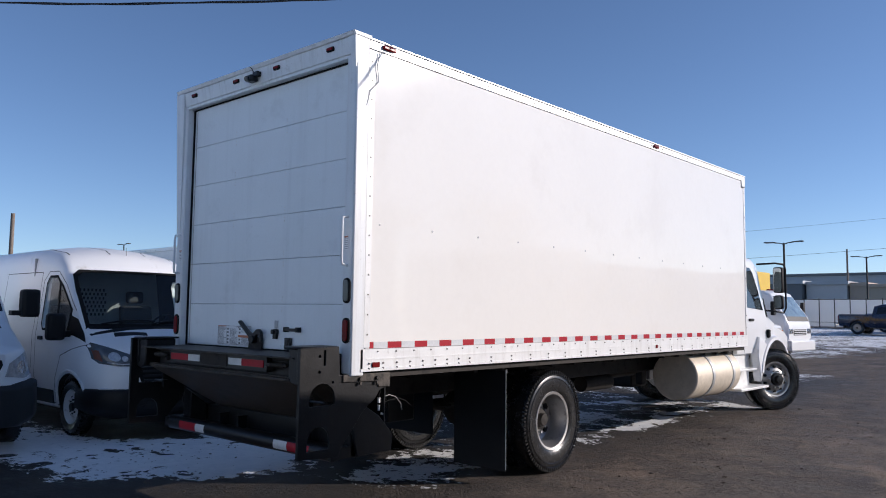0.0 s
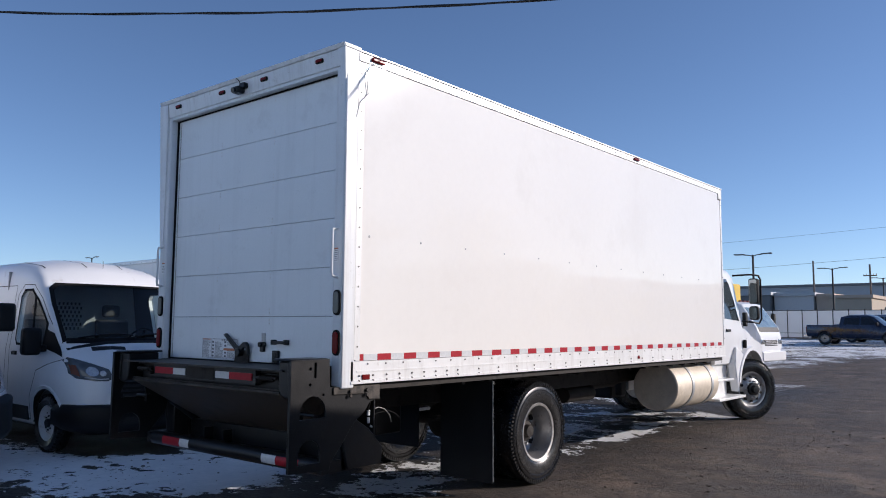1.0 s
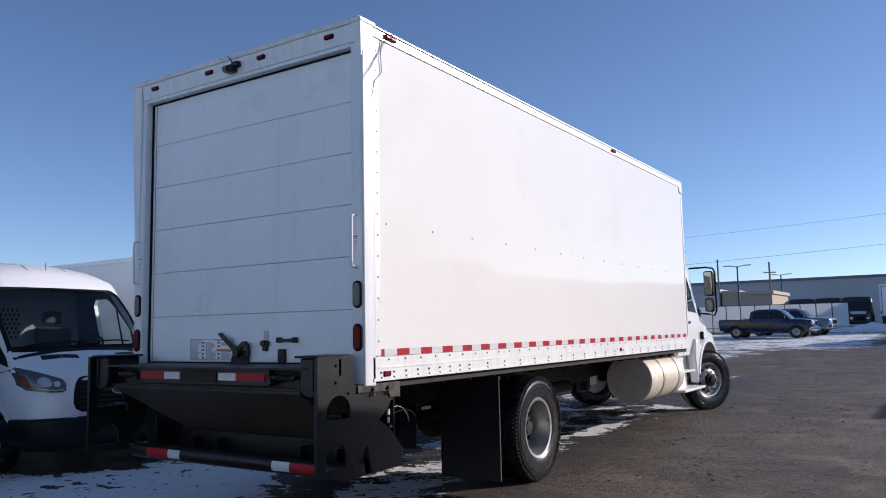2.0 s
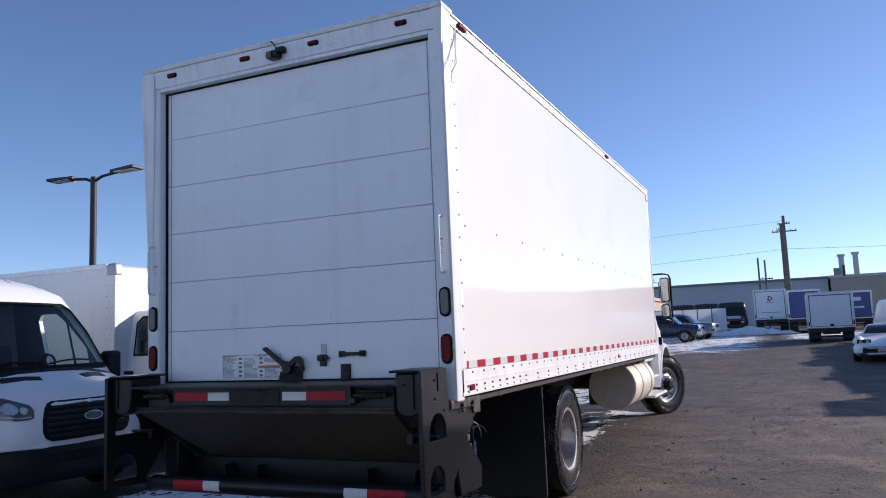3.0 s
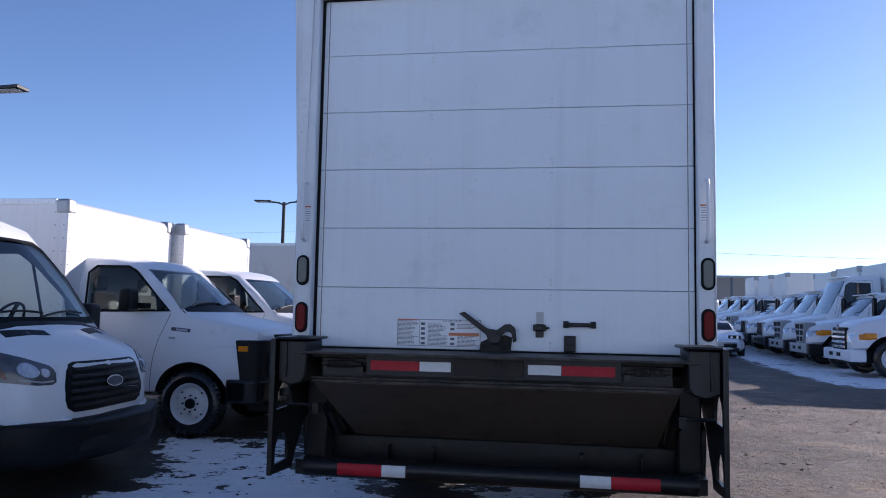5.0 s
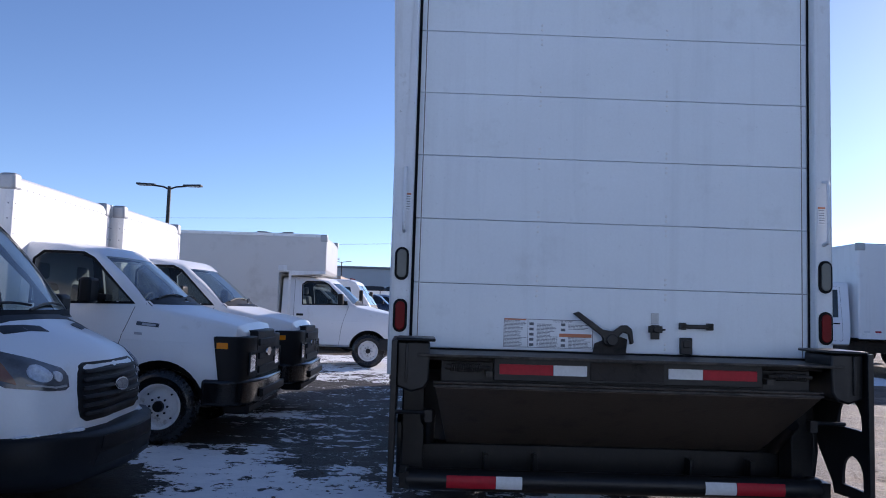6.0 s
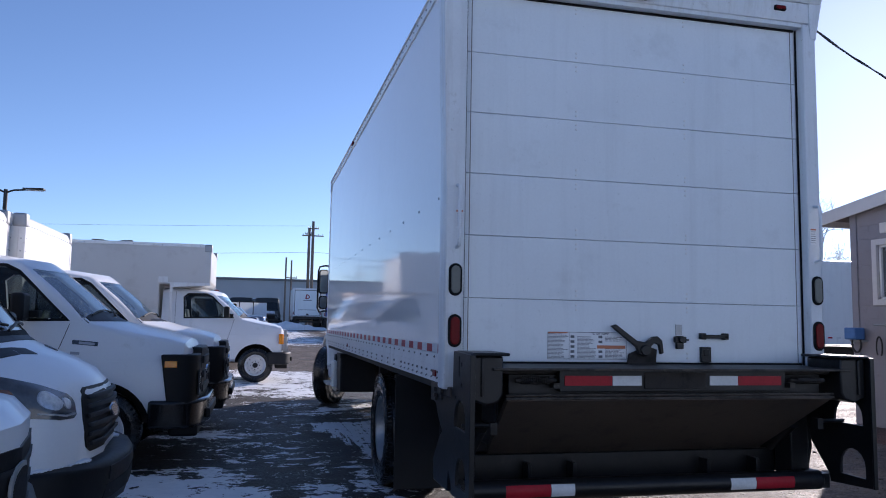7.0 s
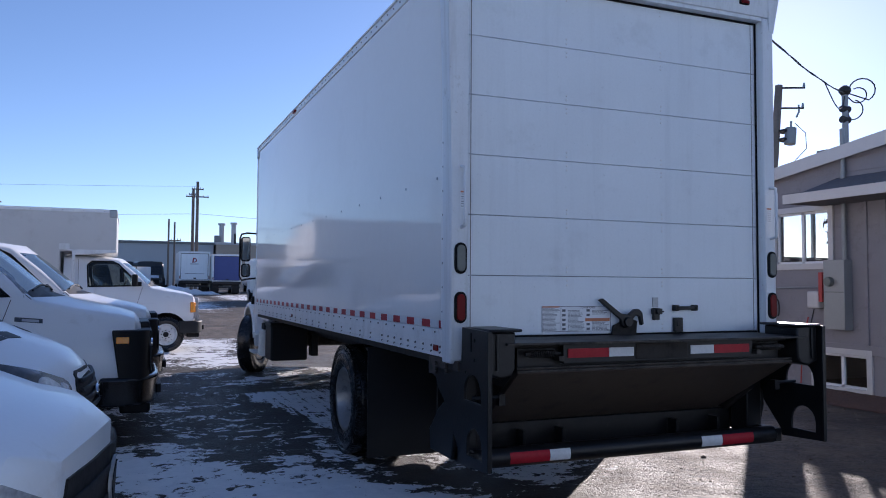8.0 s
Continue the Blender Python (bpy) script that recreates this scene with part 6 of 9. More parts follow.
    part("badge_field", patch(tree, disc(0, 0.87, 0.078, 24), "-x", 2.0, lift=0.027, depth=0.004, step=0.1), M_PLASTIC, bd)
    bm = bmesh.new()
    HULL(bm, [(0.06, sect(0.36, 0.68, 0.5, 0.56, 0.54, 0.5, 0.03, 0.0)), (0.03, sect(0.30, 0.72, 0.80, 0.88, 0.86, 0.52, 0.04, 0.0)), (-0.08, sect(0.27, 0.78, 0.92, 0.98, 0.97, 0.54, 0.04, 0.0)), (-0.56, sect(0.27, 0.78, 0.95, 1.01, 1.0, 0.54, 0.04, 0.0))])
    sweep(bm, 0.22, -0.30, -0.60, 1.25)
    part("front_bumper", bm, M_GPLASTIC, V, "dark grey plastic bumper", angle=50)
    for x in (-1.0, -4.7):
        for s in (1, -1):
            car_wheel(V, Matrix.Translation((x, s * 0.88, 0.35)) @ Matrix.Rotation(0 if s > 0 else math.pi, 4, "Z"), 0.35, 0.22, M_GREY)
    part("underbody", box(-5.6, -0.4, -0.80, 0.80, 0.26, 0.36), M_BLACK, V)
    return V


def cutaway(m, label, old=False, box_len=4.2, box_top=2.73, attic=False, half=1.20):
    """A box van on a bonneted van chassis."""
    V = thing("box_van", m, label, "truck", "box vans in the row")
    st = [(-0.10, sect(0.62, 1.15, 0.66, 0.72, 0.68, 0.8, 0.06, 0.02)), (-0.16, sect(0.56, 1.23, 0.86, 0.92, 0.84, 0.82, 0.08, 0.03)),
          (-0.30, sect(0.50, 1.27, 0.93, 0.98, 0.88, 0.90, 0.09, 0.04)), (-0.70, sect(0.48, 1.335, 0.95, 1.0, 0.89, 1.0, 0.10, 0.05)),
          (-1.06, sect(0.45, 1.41, 0.96, 1.01, 0.90, 1.1, 0.10, 0.06)), (-1.42, sect(0.45, 1.73, 0.96, 1.01, 0.88, 1.15, 0.09, 0.06)),
          (-1.76, sect(0.45, 2.00, 0.96, 1.01, 0.84, 1.18, 0.10, 0.05)), (-2.10, sect(0.45, 2.06, 0.96, 1.01, 0.85, 1.18, 0.12, 0.05)),
          (-2.50, sect(0.45, 2.08, 0.96, 1.01, 0.86, 1.18, 0.12, 0.05)), (-2.78, sect(0.48, 2.06, 0.96, 1.0, 0.86, 1.18, 0.12, 0.05))]
    hull = bmesh.new()
    HULL(hull, st)
    bow(hull, 0.12, -0.5, -1.06, -1.76, -2.2)
    tree = BVHTree.FromBMesh(hull)
    cav = bmesh.new()
    HULL(cav, [(-1.13, sect(0.65, 1.34, 0.88, 0.95, 0.85, 1.1, 0.08, 0.04)), (-1.46, sect(0.55, 1.68, 0.9, 0.96, 0.83, 1.15, 0.08, 0.04)),
               (-1.80, sect(0.55, 1.93, 0.9, 0.96, 0.79, 1.18, 0.08, 0.04)), (-2.70, sect(0.55, 2.01, 0.9, 0.96, 0.81, 1.18, 0.10, 0.03))])
    bow(cav, 0.12, -0.5, -1.06, -1.76, -2.2)
    ws = [(-0.86, 1.47), (0.86, 1.47), (0.74, 1.94), (-0.74, 1.94)]
    cw = plate([ws], "x", -0.8, -2.1)
    sw = [(-1.27, 1.46), (-2.28, 1.44), (-2.31, 1.88), (-2.22, 1.95), (-1.84, 1.95), (-1.73, 1.90)]
    cs = plate([sw], "y", -1.3, 1.3)
    wx = -0.72 if old else -0.90
    arches = [cyl((wx, s * 0.66, 0.40), (wx, s * 1.3, 0.40), 0.46, seg=32) for s in (1, -1)]
    body = solve_bool(hull, [(cav, M_LINER), cw, cs] + [(a, M_SEAM) for a in arches], M_PAINT)
    B = part("cab", body, list(CUT_MATS), V, "white bonneted van cab", angle=32)
    part("windscreen", patch(tree, ws, "-x", 2.0, lift=-0.004, depth=0, step=0.06), M_SCREEN, B)
    part("windscreen_border", patch(tree, [(-0.88, 1.435), (0.88, 1.435), (0.86, 1.475), (-0.86, 1.475)], "-x", 2.0, lift=0.003, step=0.06), M_PLASTIC, B)
    for s in (1, -1):
        w, s0 = ("-y", 2.0) if s > 0 else ("+y", -2.0)
        part("door_window", patch(tree, sw, w, s0, lift=-0.006, depth=0, step=0.08), M_SIDEGLASS, B)
        bm = bmesh.new()
        ring = [(-1.22, 1.435), (-2.31, 1.41), (-2.34, 1.89), (-2.24, 1.98), (-1.83, 1.98), (-1.705, 1.92)]
        RING(bm, tree, ring, sw, w, s0)
        part("window_seal", bm, M_RUBBER, B)
        strip(tree, [(-1.22, 1.41), (-1.36, 0.92), (-1.42, 0.48), (-2.48, 0.48), (-2.50, 2.0)], w, s0, parent=B)
        strip(tree, [(-0.35, 1.04), (-2.48, 1.10)], w, s0, w=0.008, parent=B, mt=M_PAINT, name="body_crease", lift=0.005)
        part("door_handle", box(-2.42, -2.26, s * 1.0, s * 1.03, 1.16, 1.21), M_PLASTIC, B, bevel=0.008)
        # fender badge as plain bars
        if not old:
            bm = bmesh.new()
            PATCH(bm, tree, [(-0.95, 1.195), (-1.18, 1.215), (-1.18, 1.255), (-0.95, 1.235)], w, s0, lift=0.005)
            part("fender_vent", bm, M_HEADDARK, B)
            bm = bmesh.new()
            PATCH(bm, tree, [(-0.98, 1.205), (-1.12, 1.217), (-1.12, 1.24), (-0.98, 1.228)], w, s0, lift=0.008)
            PATCH(bm, tree, [(-1.10, 1.115), (-1.18, 1.12), (-1.18, 1.145), (-1.10, 1.14)], w, s0, lift=0.006)
            tagged(part("badge_bars", bm, M_GREY, B), kind="stuff")
        ox = 0.22 if old else 0.0
        mr = part("wing_mirror", box(ox - 1.66, ox - 1.54, s * 1.06, s * 1.29, 1.43, 1.69), M_PLASTIC, V, "square black wing mirror", bevel=0.03)
        part("mirror_stalk", box(ox - 1.60, ox - 1.46, s * 0.93, s * 1.08, 1.46, 1.53), M_PLASTIC, mr, bevel=0.01)
        part("mirror_glass", box(ox - 1.666, ox - 1.661, s * 1.08, s * 1.27, 1.45, 1.67), M_MIRROR, mr)
        if not old:
            ol = [(-0.015, s * 0.45), (-0.015, s * 0.84), (-0.06, s * 0.93), (-0.15, s * 0.985), (-0.40, s * 1.006), (-0.40, s * 0.90), (-0.16, s * 0.84), (-0.12, s * 0.45)]
            bm = plate([ol], "z", 0.64, 1.12)
            for v in bm.verts:
                if v.co.x < -0.14:
                    v.co.x *= 0.90 if v.co.z > 0.9 else 0.72
            H = part("headlamp_block", bm, M_PLASTIC, V, "black headlamp block wrapping the corner", bevel=0.012)
            L = part("headlamp", box(-0.05, -0.006, s * 0.50, s * 0.83, 0.73, 0.94), M_HEAD, H, "square clear headlamp", bevel=0.02)
            part("lamp_bezel", plate([rrect(min(s * 0.48, s * 0.85), max(s * 0.48, s * 0.85), 0.71, 0.96, 0.02), rrect(min(s * 0.515, s * 0.815), max(s * 0.515, s * 0.815), 0.745, 0.925, 0.02)], "x", -0.012, 0.002), M_GPLASTIC, H)
            am = [(-0.205, s * 1.006), (-0.32, s * 1.014), (-0.32, s * 0.95), (-0.205, s * 0.93)]
            part("indicator", plate([am], "z", 0.995, 1.058), M_AMBER, H, "amber wrap-round indicator", bevel=0.005)
        else:
            H = part("headlamp", box(-0.22, -0.07, s * 0.56, s * 0.84, 0.76, 0.98), M_HEAD, V, "square clear headlamp", bevel=0.02)
            part("lamp_bezel", plate([rrect(min(s * 0.52, s * 0.86), max(s * 0.52, s * 0.86), 0.72, 1.02, 0.02), rrect(min(s * 0.575, s * 0.825), max(s * 0.575, s * 0.825), 0.775, 0.965, 0.02)], "x", -0.20, -0.062), M_GREY, H)
            am = [(-0.095, s * 0.862), (-0.11, s * 0.90), (-0.13, s * 0.952), (-0.22, s * 0.985), (-0.22, s * 0.90), (-0.16, s * 0.862)]
            part("indicator", plate([am], "z", 0.86, 1.09), M_AMBER, H, "amber wrap-round indicator", bevel=0.012)
    G = part("grille", box(-0.14, -0.01, -0.47, 0.47, 0.66, 1.18), M_PLASTIC if not old else M_GREY, V, "black grille with an oval badge" if not old else "grey grille", bevel=0.02)
    for k in range(3):
        part("bar", box(-0.01, 0.015, -0.43, 0.43, 0.71 + k * 0.15, 0.785 + k * 0.15), M_GPLASTIC if not old else M_CHROME, G, bevel=0.008)
    bm = bmesh.new()
    LATHE(bm, [(0.0, 1.0), (0.018, 0.96)], 24, "x")
    move(bm, Matrix.Translation((0.012, 0, 0.93)) @ Matrix.Diagonal((1, 0.12, 0.052, 1)))
    part("badge", bm, M_CHROME, G, "plain oval badge")
    bm = bmesh.new()
    fo = [(0.09, 0.0), (0.085, 0.45), (0.05, 0.72), (-0.02, 0.90), (-0.12, 0.99), (-0.24, 1.02), (-0.46, 1.02)]
    ol = fo + [(-0.46, 0.92), (-0.2, 0.86), (-0.14, 0.5)]
    PLATE(bm, [ol + [(x, -y) for x, y in ol[:0:-1]]], "z", 0.40, 0.675)
    bp = part("front_bumper", bm, M_GLOSSBLACK if not old else M_GPLASTIC, V, "glossy black bumper wrapping the corners", bevel=0.035, seg=4)
    part("bumper_step", box(0.06, 0.105, -0.62, 0.62, 0.47, 0.56), M_PLASTIC, bp, bevel=0.01)
    part("air_dam", box(-0.28, 0.0, -0.80, 0.80, 0.30, 0.41), M_PLASTIC, bp, bevel=0.03)
    bm = bmesh.new()
    for a, b in ((-0.05, 0.58), (-0.68, -0.06)):
        hit = [tree.ray_cast(Vector((1.0, a + (b - a) * k / 6, 1.50 + 0.05 * math.sin(k / 6 * 2.4))), Vector((-1, 0, 0)))[0] for k in range(7)]
        TUBE(bm, [h + Vector((0.022, 0, 0)) for h in hit], 0.010, 6)
    part("wipers", bm, M_PLASTIC, B)
    part("cowl", patch(tree, [(-1.06, -0.86), (-0.96, -0.4), (-0.96, 0.4), (-1.06, 0.86), (-1.11, 0.86), (-1.00, 0.0), (-1.11, -0.86)], "-z", 3.0, lift=0.005), M_PLASTIC, B)
    part("dashboard", box(-1.52, -1.18, -0.88, 0.88, 0.95, 1.39), M_PLASTIC, B, bevel=0.05)
    for y in (-0.48, 0.48):
        seat(B, -2.02, y, 0.86, M_BEIGE)
    steering_wheel(B, -1.64, 0.46, 1.40)
    # cargo box
    x0 = -2.56 if attic else -2.42
    x1 = x0 - box_len
    zb = 0.78
    bm = bmesh.new()
    if attic:
        prof = [(x1, zb), (x0 - 0.28, zb), (x0 - 0.28, 2.16), (x0 + 0.74, 2.16), (x0 + 0.80, 2.22), (x0 + 0.80, box_top - 0.12), (x0 + 0.70, box_top), (x1, box_top)]
    else:
        prof = [(x1, zb), (x0, zb), (x0, box_top - 0.10), (x0 - 0.03, box_top - 0.03), (x0 - 0.10, box_top), (x1, box_top)]
    PLATE(bm, [prof], "y", -half, half)
    C = part("cargo_box", bm, M_OLDBOX if attic else M_BOX, V, "white cargo box with grey corner caps", bevel=0.02)
    xf = x0 + (0.80 if attic else 0.0)
    for s in (1, -1):
        bm = bmesh.new()
        BX(bm, xf - 0.16, xf + 0.012, s * (half - 0.14), s * (half + 0.012), box_top - 0.17, box_top + 0.012)
        part("corner_cap", bm, M_GREY, C, bevel=0.035, seg=3)
        part("top_rail", box(x1, xf - 0.16, s * (half - 0.03), s * (half + 0.010), box_top - 0.06, box_top + 0.012), M_ALU, C, bevel=0.01)
        part("bottom_rail", box(x1, x0 - (0.28 if attic else 0.0), s * (half - 0.03), s * (half + 0.012), zb - 0.02, zb + 0.14), M_ALUW, C, bevel=0.006)
        if not attic:
            part("corner_post", box(x0 - 0.08, x0 + 0.008, s * (half - 0.07), s * (half + 0.008), zb, box_top - 0.17), M_ALUW, C, bevel=0.012)
        else:
            part("attic_frame", plate([[(x0 - 0.05, zb), (x0 + 0.01, zb), (x0 + 0.01, 2.09), (x0 + 0.80, 2.14), (x0 + 0.80, 2.20), (x0 - 0.10, 2.20), (x0 - 0.10, 2.32), (x0 - 0.30, 2.32), (x0 - 0.30, 2.20), (x0 - 0.05, 2.18)]], "y", s * (half - 0.02), s * (half + 0.010)), M_ALUW, C, bevel=0.006)
        bm = bmesh.new()
        if not attic:
            for k in range(11):
                z = zb + 0.25 + k * 0.155
                CY(bm, (x0 - 0.04, s * (half + 0.006), z), (x0 - 0.04, s * (half + 0.016), z), 0.010, 0.007, 6)
                CY(bm, (x0 - 0.16, s * (half - 0.002), z), (x0 - 0.16, s * (half + 0.008), z), 0.010, 0.007, 6)
                CY(bm, (x0 + 0.006, s * (half - 0.035), z), (x0 + 0.014, s * (half - 0.035), z), 0.009, 0.006, 6)
        for k in range(20):
            x = xf - 0.25 - k * 0.2
            CY(bm, (x, s * (half + 0.006), box_top - 0.03), (x, s * (half + 0.014), box_top - 0.03), 0.009, 0.006, 6)
        if not attic:
            for k in range(9):
                y = s * (0.06 + k * 0.125)
                CY(bm, (x0 - 0.004, y, box_top - 0.14), (x0 + 0.008, y, box_top - 0.14), 0.009, 0.006, 6)
        tagged(part("rivets", bm, M_GREY, C), kind="stuff")
    for x in (wx, x0 - box_len * 0.62):
        for s in (1, -1):
            car_wheel(V, Matrix.Translation((x, s * 0.885, 0.38)) @ Matrix.Rotation(0 if s > 0 else math.pi, 4, "Z"), 0.385, 0.24, M_STEEL_RIM, label="dark tyre on a white steel rim")
    bm = bmesh.new()
    BX(bm, x1 + 0.1, -0.5, -0.45, -0.36, 0.50, 0.70)
    BX(bm, x1 + 0.1, -0.5, 0.36, 0.45, 0.50, 0.70)
    BX(bm, x1 + 0.1, x0 - 0.3, -1.0, 1.0, 0.70, 0.78)
    BX(bm, -1.9, -0.4, -0.62, 0.62, 0.42, 0.95)
    part("chassis", bm, M_DIRTY, V)
    return V


transit_van(pose(-3.35, 1.25, -0.012), "white cargo van with black grille and dark grey bumper")
tall_van(pose(-3.21, -1.40, 0), "white tall van with wide dark grille beside another van")
cutaway(pose(-2.95, 4.56, 0), "white box van with black grille and riveted cargo box")
cutaway(pose(-2.80, 7.05, 0), "white box van with black grille parked beside its twin")
cutaway(pose(-1.69, 14.52, 0.08), "older white moving van with a cab-over attic box", old=True, box_len=5.6, box_top=3.05, attic=True, half=1.15)

# ---- the office hut beside the truck ----
M_SIDING = mat("grey_painted_siding", (0.27, 0.255, 0.275), 0.6, vary=0.08, scale=3, bump=0.15, dirt=(0.22, 0.205, 0.22), dirt_at=0.62)
M_TRIM = mat("pale_painted_trim", (0.62, 0.60, 0.59), 0.5, vary=0.06, scale=5)
M_SHINGLE = mat("grey_shingles", (0.16, 0.15, 0.155), 0.85, vary=0.25, scale=12, bump=0.5)
M_BOXGREY = mat("grey_meter_box", (0.30, 0.31, 0.31), 0.4, 0.3, vary=0.06, scale=6)
M_REDBOX = mat("red_painted_box", (0.45, 0.05, 0.045), 0.45, vary=0.08, scale=8)
M_WOOD = mat("weathered_pole_wood", (0.22, 0.18, 0.15), 0.85, vary=0.3, scale=3, bump=0.5, fine=30)
M_BARK = mat("bare_tree_bark", (0.12, 0.10, 0.085), 0.9, vary=0.3, scale=4)
M_WIRE = mat("cable_black", (0.02, 0.02, 0.022), 0.6, vary=0.1)
M_POLE = mat("dark_lamp_post_paint", (0.028, 0.026, 0.025), 0.5, vary=0.15, scale=6)
M_LEDGLASS = mat("lamp_diffuser", (0.72, 0.72, 0.70), 0.3, vary=0.05)
M_MULCH = mat("brown_mulch", (0.13, 0.07, 0.05), 0.95, vary=0.5, scale=25, bump=1.0, fine=90, dirt=(0.05, 0.03, 0.025), dirt_at=0.55)
M_BLUEPLASTIC = mat("blue_plastic", (0.06, 0.17, 0.40), 0.5, vary=0.1)


def hut():
    X0, X1, Y0, Y1, RY = 6.5, 13.5, -1.3, 5.55, 2.1
    def roof_z(y):
        return 3.84 - 0.13 * abs(y - RY)
    H = thing("office_hut", pose(0, 0, 0), "grey sided office hut with pale trim and shingle roof", "building")
    # front wall with openings
    wins = [(4.05, 5.05, 1.94, 2.74), (3.44, 4.30, 0.12, 0.60)]
    outline = [(Y0, -0.02), (Y1, -0.02), (Y1, roof_z(Y1) - 0.10), (RY, roof_z(RY) - 0.10), (Y0, roof_z(Y0) - 0.10)]
    holes = [[(a, c), (b, c), (b, d), (a, d)] for a, b, c, d in wins]
    W = part("wall", plate([outline] + holes, "x", X0 + 0.02, X0 + 0.16), M_SIDING, H, "grey lapped siding wall")
    z = 0.06
    while z < 3.7:
        segs = [(Y0, Y1)]
        for w0, w1, c, d in wins:
            if c - 0.10 < z < d + 0.10:
                segs = [q for s0, s1 in segs for q in ((s0, min(s1, w0 - 0.09)), (max(s0, w1 + 0.09), s1)) if q[1] - q[0] > 0.02]
        for s0, s1 in segs:
            lim = max(3.74 - z, 0) / 0.13
            s0, s1 = max(s0, RY - lim), min(s1, RY + lim)
            if s1 - s0 > 0.1:
                bd = bmesh.new()
                v = BX(bd, X0 + 0.006, X0 + 0.03, s0, s1, z, z + 0.196)
                for q in v:
                    if q.co.z > z + 0.1 and q.co.x < X0 + 0.02:
                        q.co.x += 0.010
                part("siding_board", bd, M_SIDING, W)
        z += 0.2
    fw = [(X0 + 0.45, X0 + 2.1, 2.05, 3.05)]
    part("far_wall", plate([[(X0 + 0.17, -0.02), (X1, -0.02), (X1, roof_z(Y1) - 0.10), (X0 + 0.17, roof_z(Y1) - 0.10)]] + [[(a, c), (b, c), (b, d), (a, d)] for a, b, c, d in fw], "y", Y1 - 0.14, Y1), M_SIDING, H)
    for a, b, c, d in fw:
        bm = bmesh.new()
        m = (a + b) / 2
        for q in ((a, a + 0.04, c, d), (b - 0.04, b, c, d), (m - 0.03, m + 0.03, c, d), (a, b, c, c + 0.04), (a, b, d - 0.04, d)):
            BX(bm, q[0], q[1], Y1 - 0.10, Y1 - 0.05, q[2], q[3])
        F = part("far_window", bm, M_LABEL, H, "window in the far wall of the hut")
        for q in ((a, m), (m, b)):
            pn = part("pane", box(q[0], q[1], Y1 - 0.08, Y1 - 0.075, c, d), M_WINGLASS, F)
            pn.visible_shadow = False
    part("near_wall", box(X0 + 0.02, X1, Y0, Y0 + 0.14, -0.02, roof_z(Y0) - 0.10), M_SIDING, H)
    part("back_wall", plate([outline], "x", X1 - 0.14, X1), M_SIDING, H)
    part("corner_board", box(X0 - 0.012, X0 + 0.02, Y1 - 0.11, Y1 + 0.012, 0.0, roof_z(Y1) - 0.10), M_SIDING, H, bevel=0.004)
    part("corner_board", box(X0 - 0.012, X0 + 0.02, 3.10, 3.20, 0.60, 2.86), M_SIDING, H, bevel=0.004)
    part("corner_board", box(X0 - 0.016, X0 + 0.02, 3.40, 3.44, 0.60, 2.86), M_SIDING, H, bevel=0.004)
    part("band_board", box(X0 - 0.02, X0 + 0.02, Y0, 4.9, 0.62, 0.76), M_SIDING, H, bevel=0.004)
    for s, ye in ((1, Y1 + 0.5), (-1, Y0 - 0.5)):
        bm = bmesh.new()
        za, zb = roof_z(RY), roof_z(ye)
        v = BX(bm, X0 - 0.13, X1 + 0.4, min(RY, ye), max(RY, ye), 0, 0.10)
        for q in v:
            q.co.z += za - 0.10 if abs(q.co.y - RY) < 0.01 else zb - 0.10
        part("roof", bm, M_SHINGLE, H, "low grey shingle roof")
        bm = bmesh.new()
        v = BX(bm, X0 - 0.155, X0 - 0.13, min(RY, ye), max(RY, ye), 0, 0.20)
        for q in v:
            q.co.z += za - 0.19 if abs(q.co.y - RY) < 0.01 else zb - 0.19
        part("fascia", bm, M_TRIM, H, "pale roof edge board", bevel=0.004)
        part("eave_board", box(X0 - 0.15, X1 + 0.4, min(ye, ye + s * 0.02), max(ye, ye + s * 0.02), roof_z(ye) - 0.2, roof_z(ye) + 0.01), M_TRIM, H)
    # porch hood
    bm = bmesh.new()
    v = BX(bm, X0 - 0.75, X0 + 0.02, 0.9, 4.16, 2.80, 2.92)
    for q in v:
        if q.co.x > X0 and q.co.z > 2.9:
            q.co.z = 3.20
        if q.co.y > 4 and q.co.z > 2.9:
            q.co.y -= 0.25
    part("porch_hood", bm, M_SHINGLE, H, "small shingle hood over the door")
    part("hood_fascia", box(X0 - 0.775, X0 - 0.75, 0.9, 4.17, 2.79, 2.93), M_TRIM, H, bevel=0.004)
    part("hood_end", box(X0 - 0.77, X0 + 0.0, 4.155, 4.175, 2.80, 2.925), M_TRIM, H)
    # windows
    for (a, b, c, d), nm in zip(wins, ("window", "basement_window")):
        bm = bmesh.new()
        t = 0.09
        for q in ((a - t, a, c - t, d + t), (b, b + t, c - t, d + t), (a, b, d, d + t), (a, b, c - t, c)):
            BX(bm, X0 - 0.022, X0 + 0.03, *q)
        F = part(nm, bm, M_TRIM, H, "pale framed sliding window", bevel=0.004)
        bm = bmesh.new()
        m = (a + b) / 2
        for q in ((a, a + 0.035, c, d), (b - 0.035, b, c, d), (m - 0.025, m + 0.025, c, d), (a, b, c, c + 0.035), (a, b, d - 0.035, d)):
            BX(bm, X0 + 0.03, X0 + 0.07, *q)
        part("window_frame", bm, M_LABEL, F)
        for q in ((a, m), (m, b)):
            pn = part("pane", box(X0 + 0.055, X0 + 0.060, q[0], q[1], c, d), M_WINGLASS, F)
            pn.visible_shadow = False
    part("room_back", box(X0 + 2.6, X0 + 2.62, 3.0, 5.4, 1.6, 3.4), M_BEIGE, H)
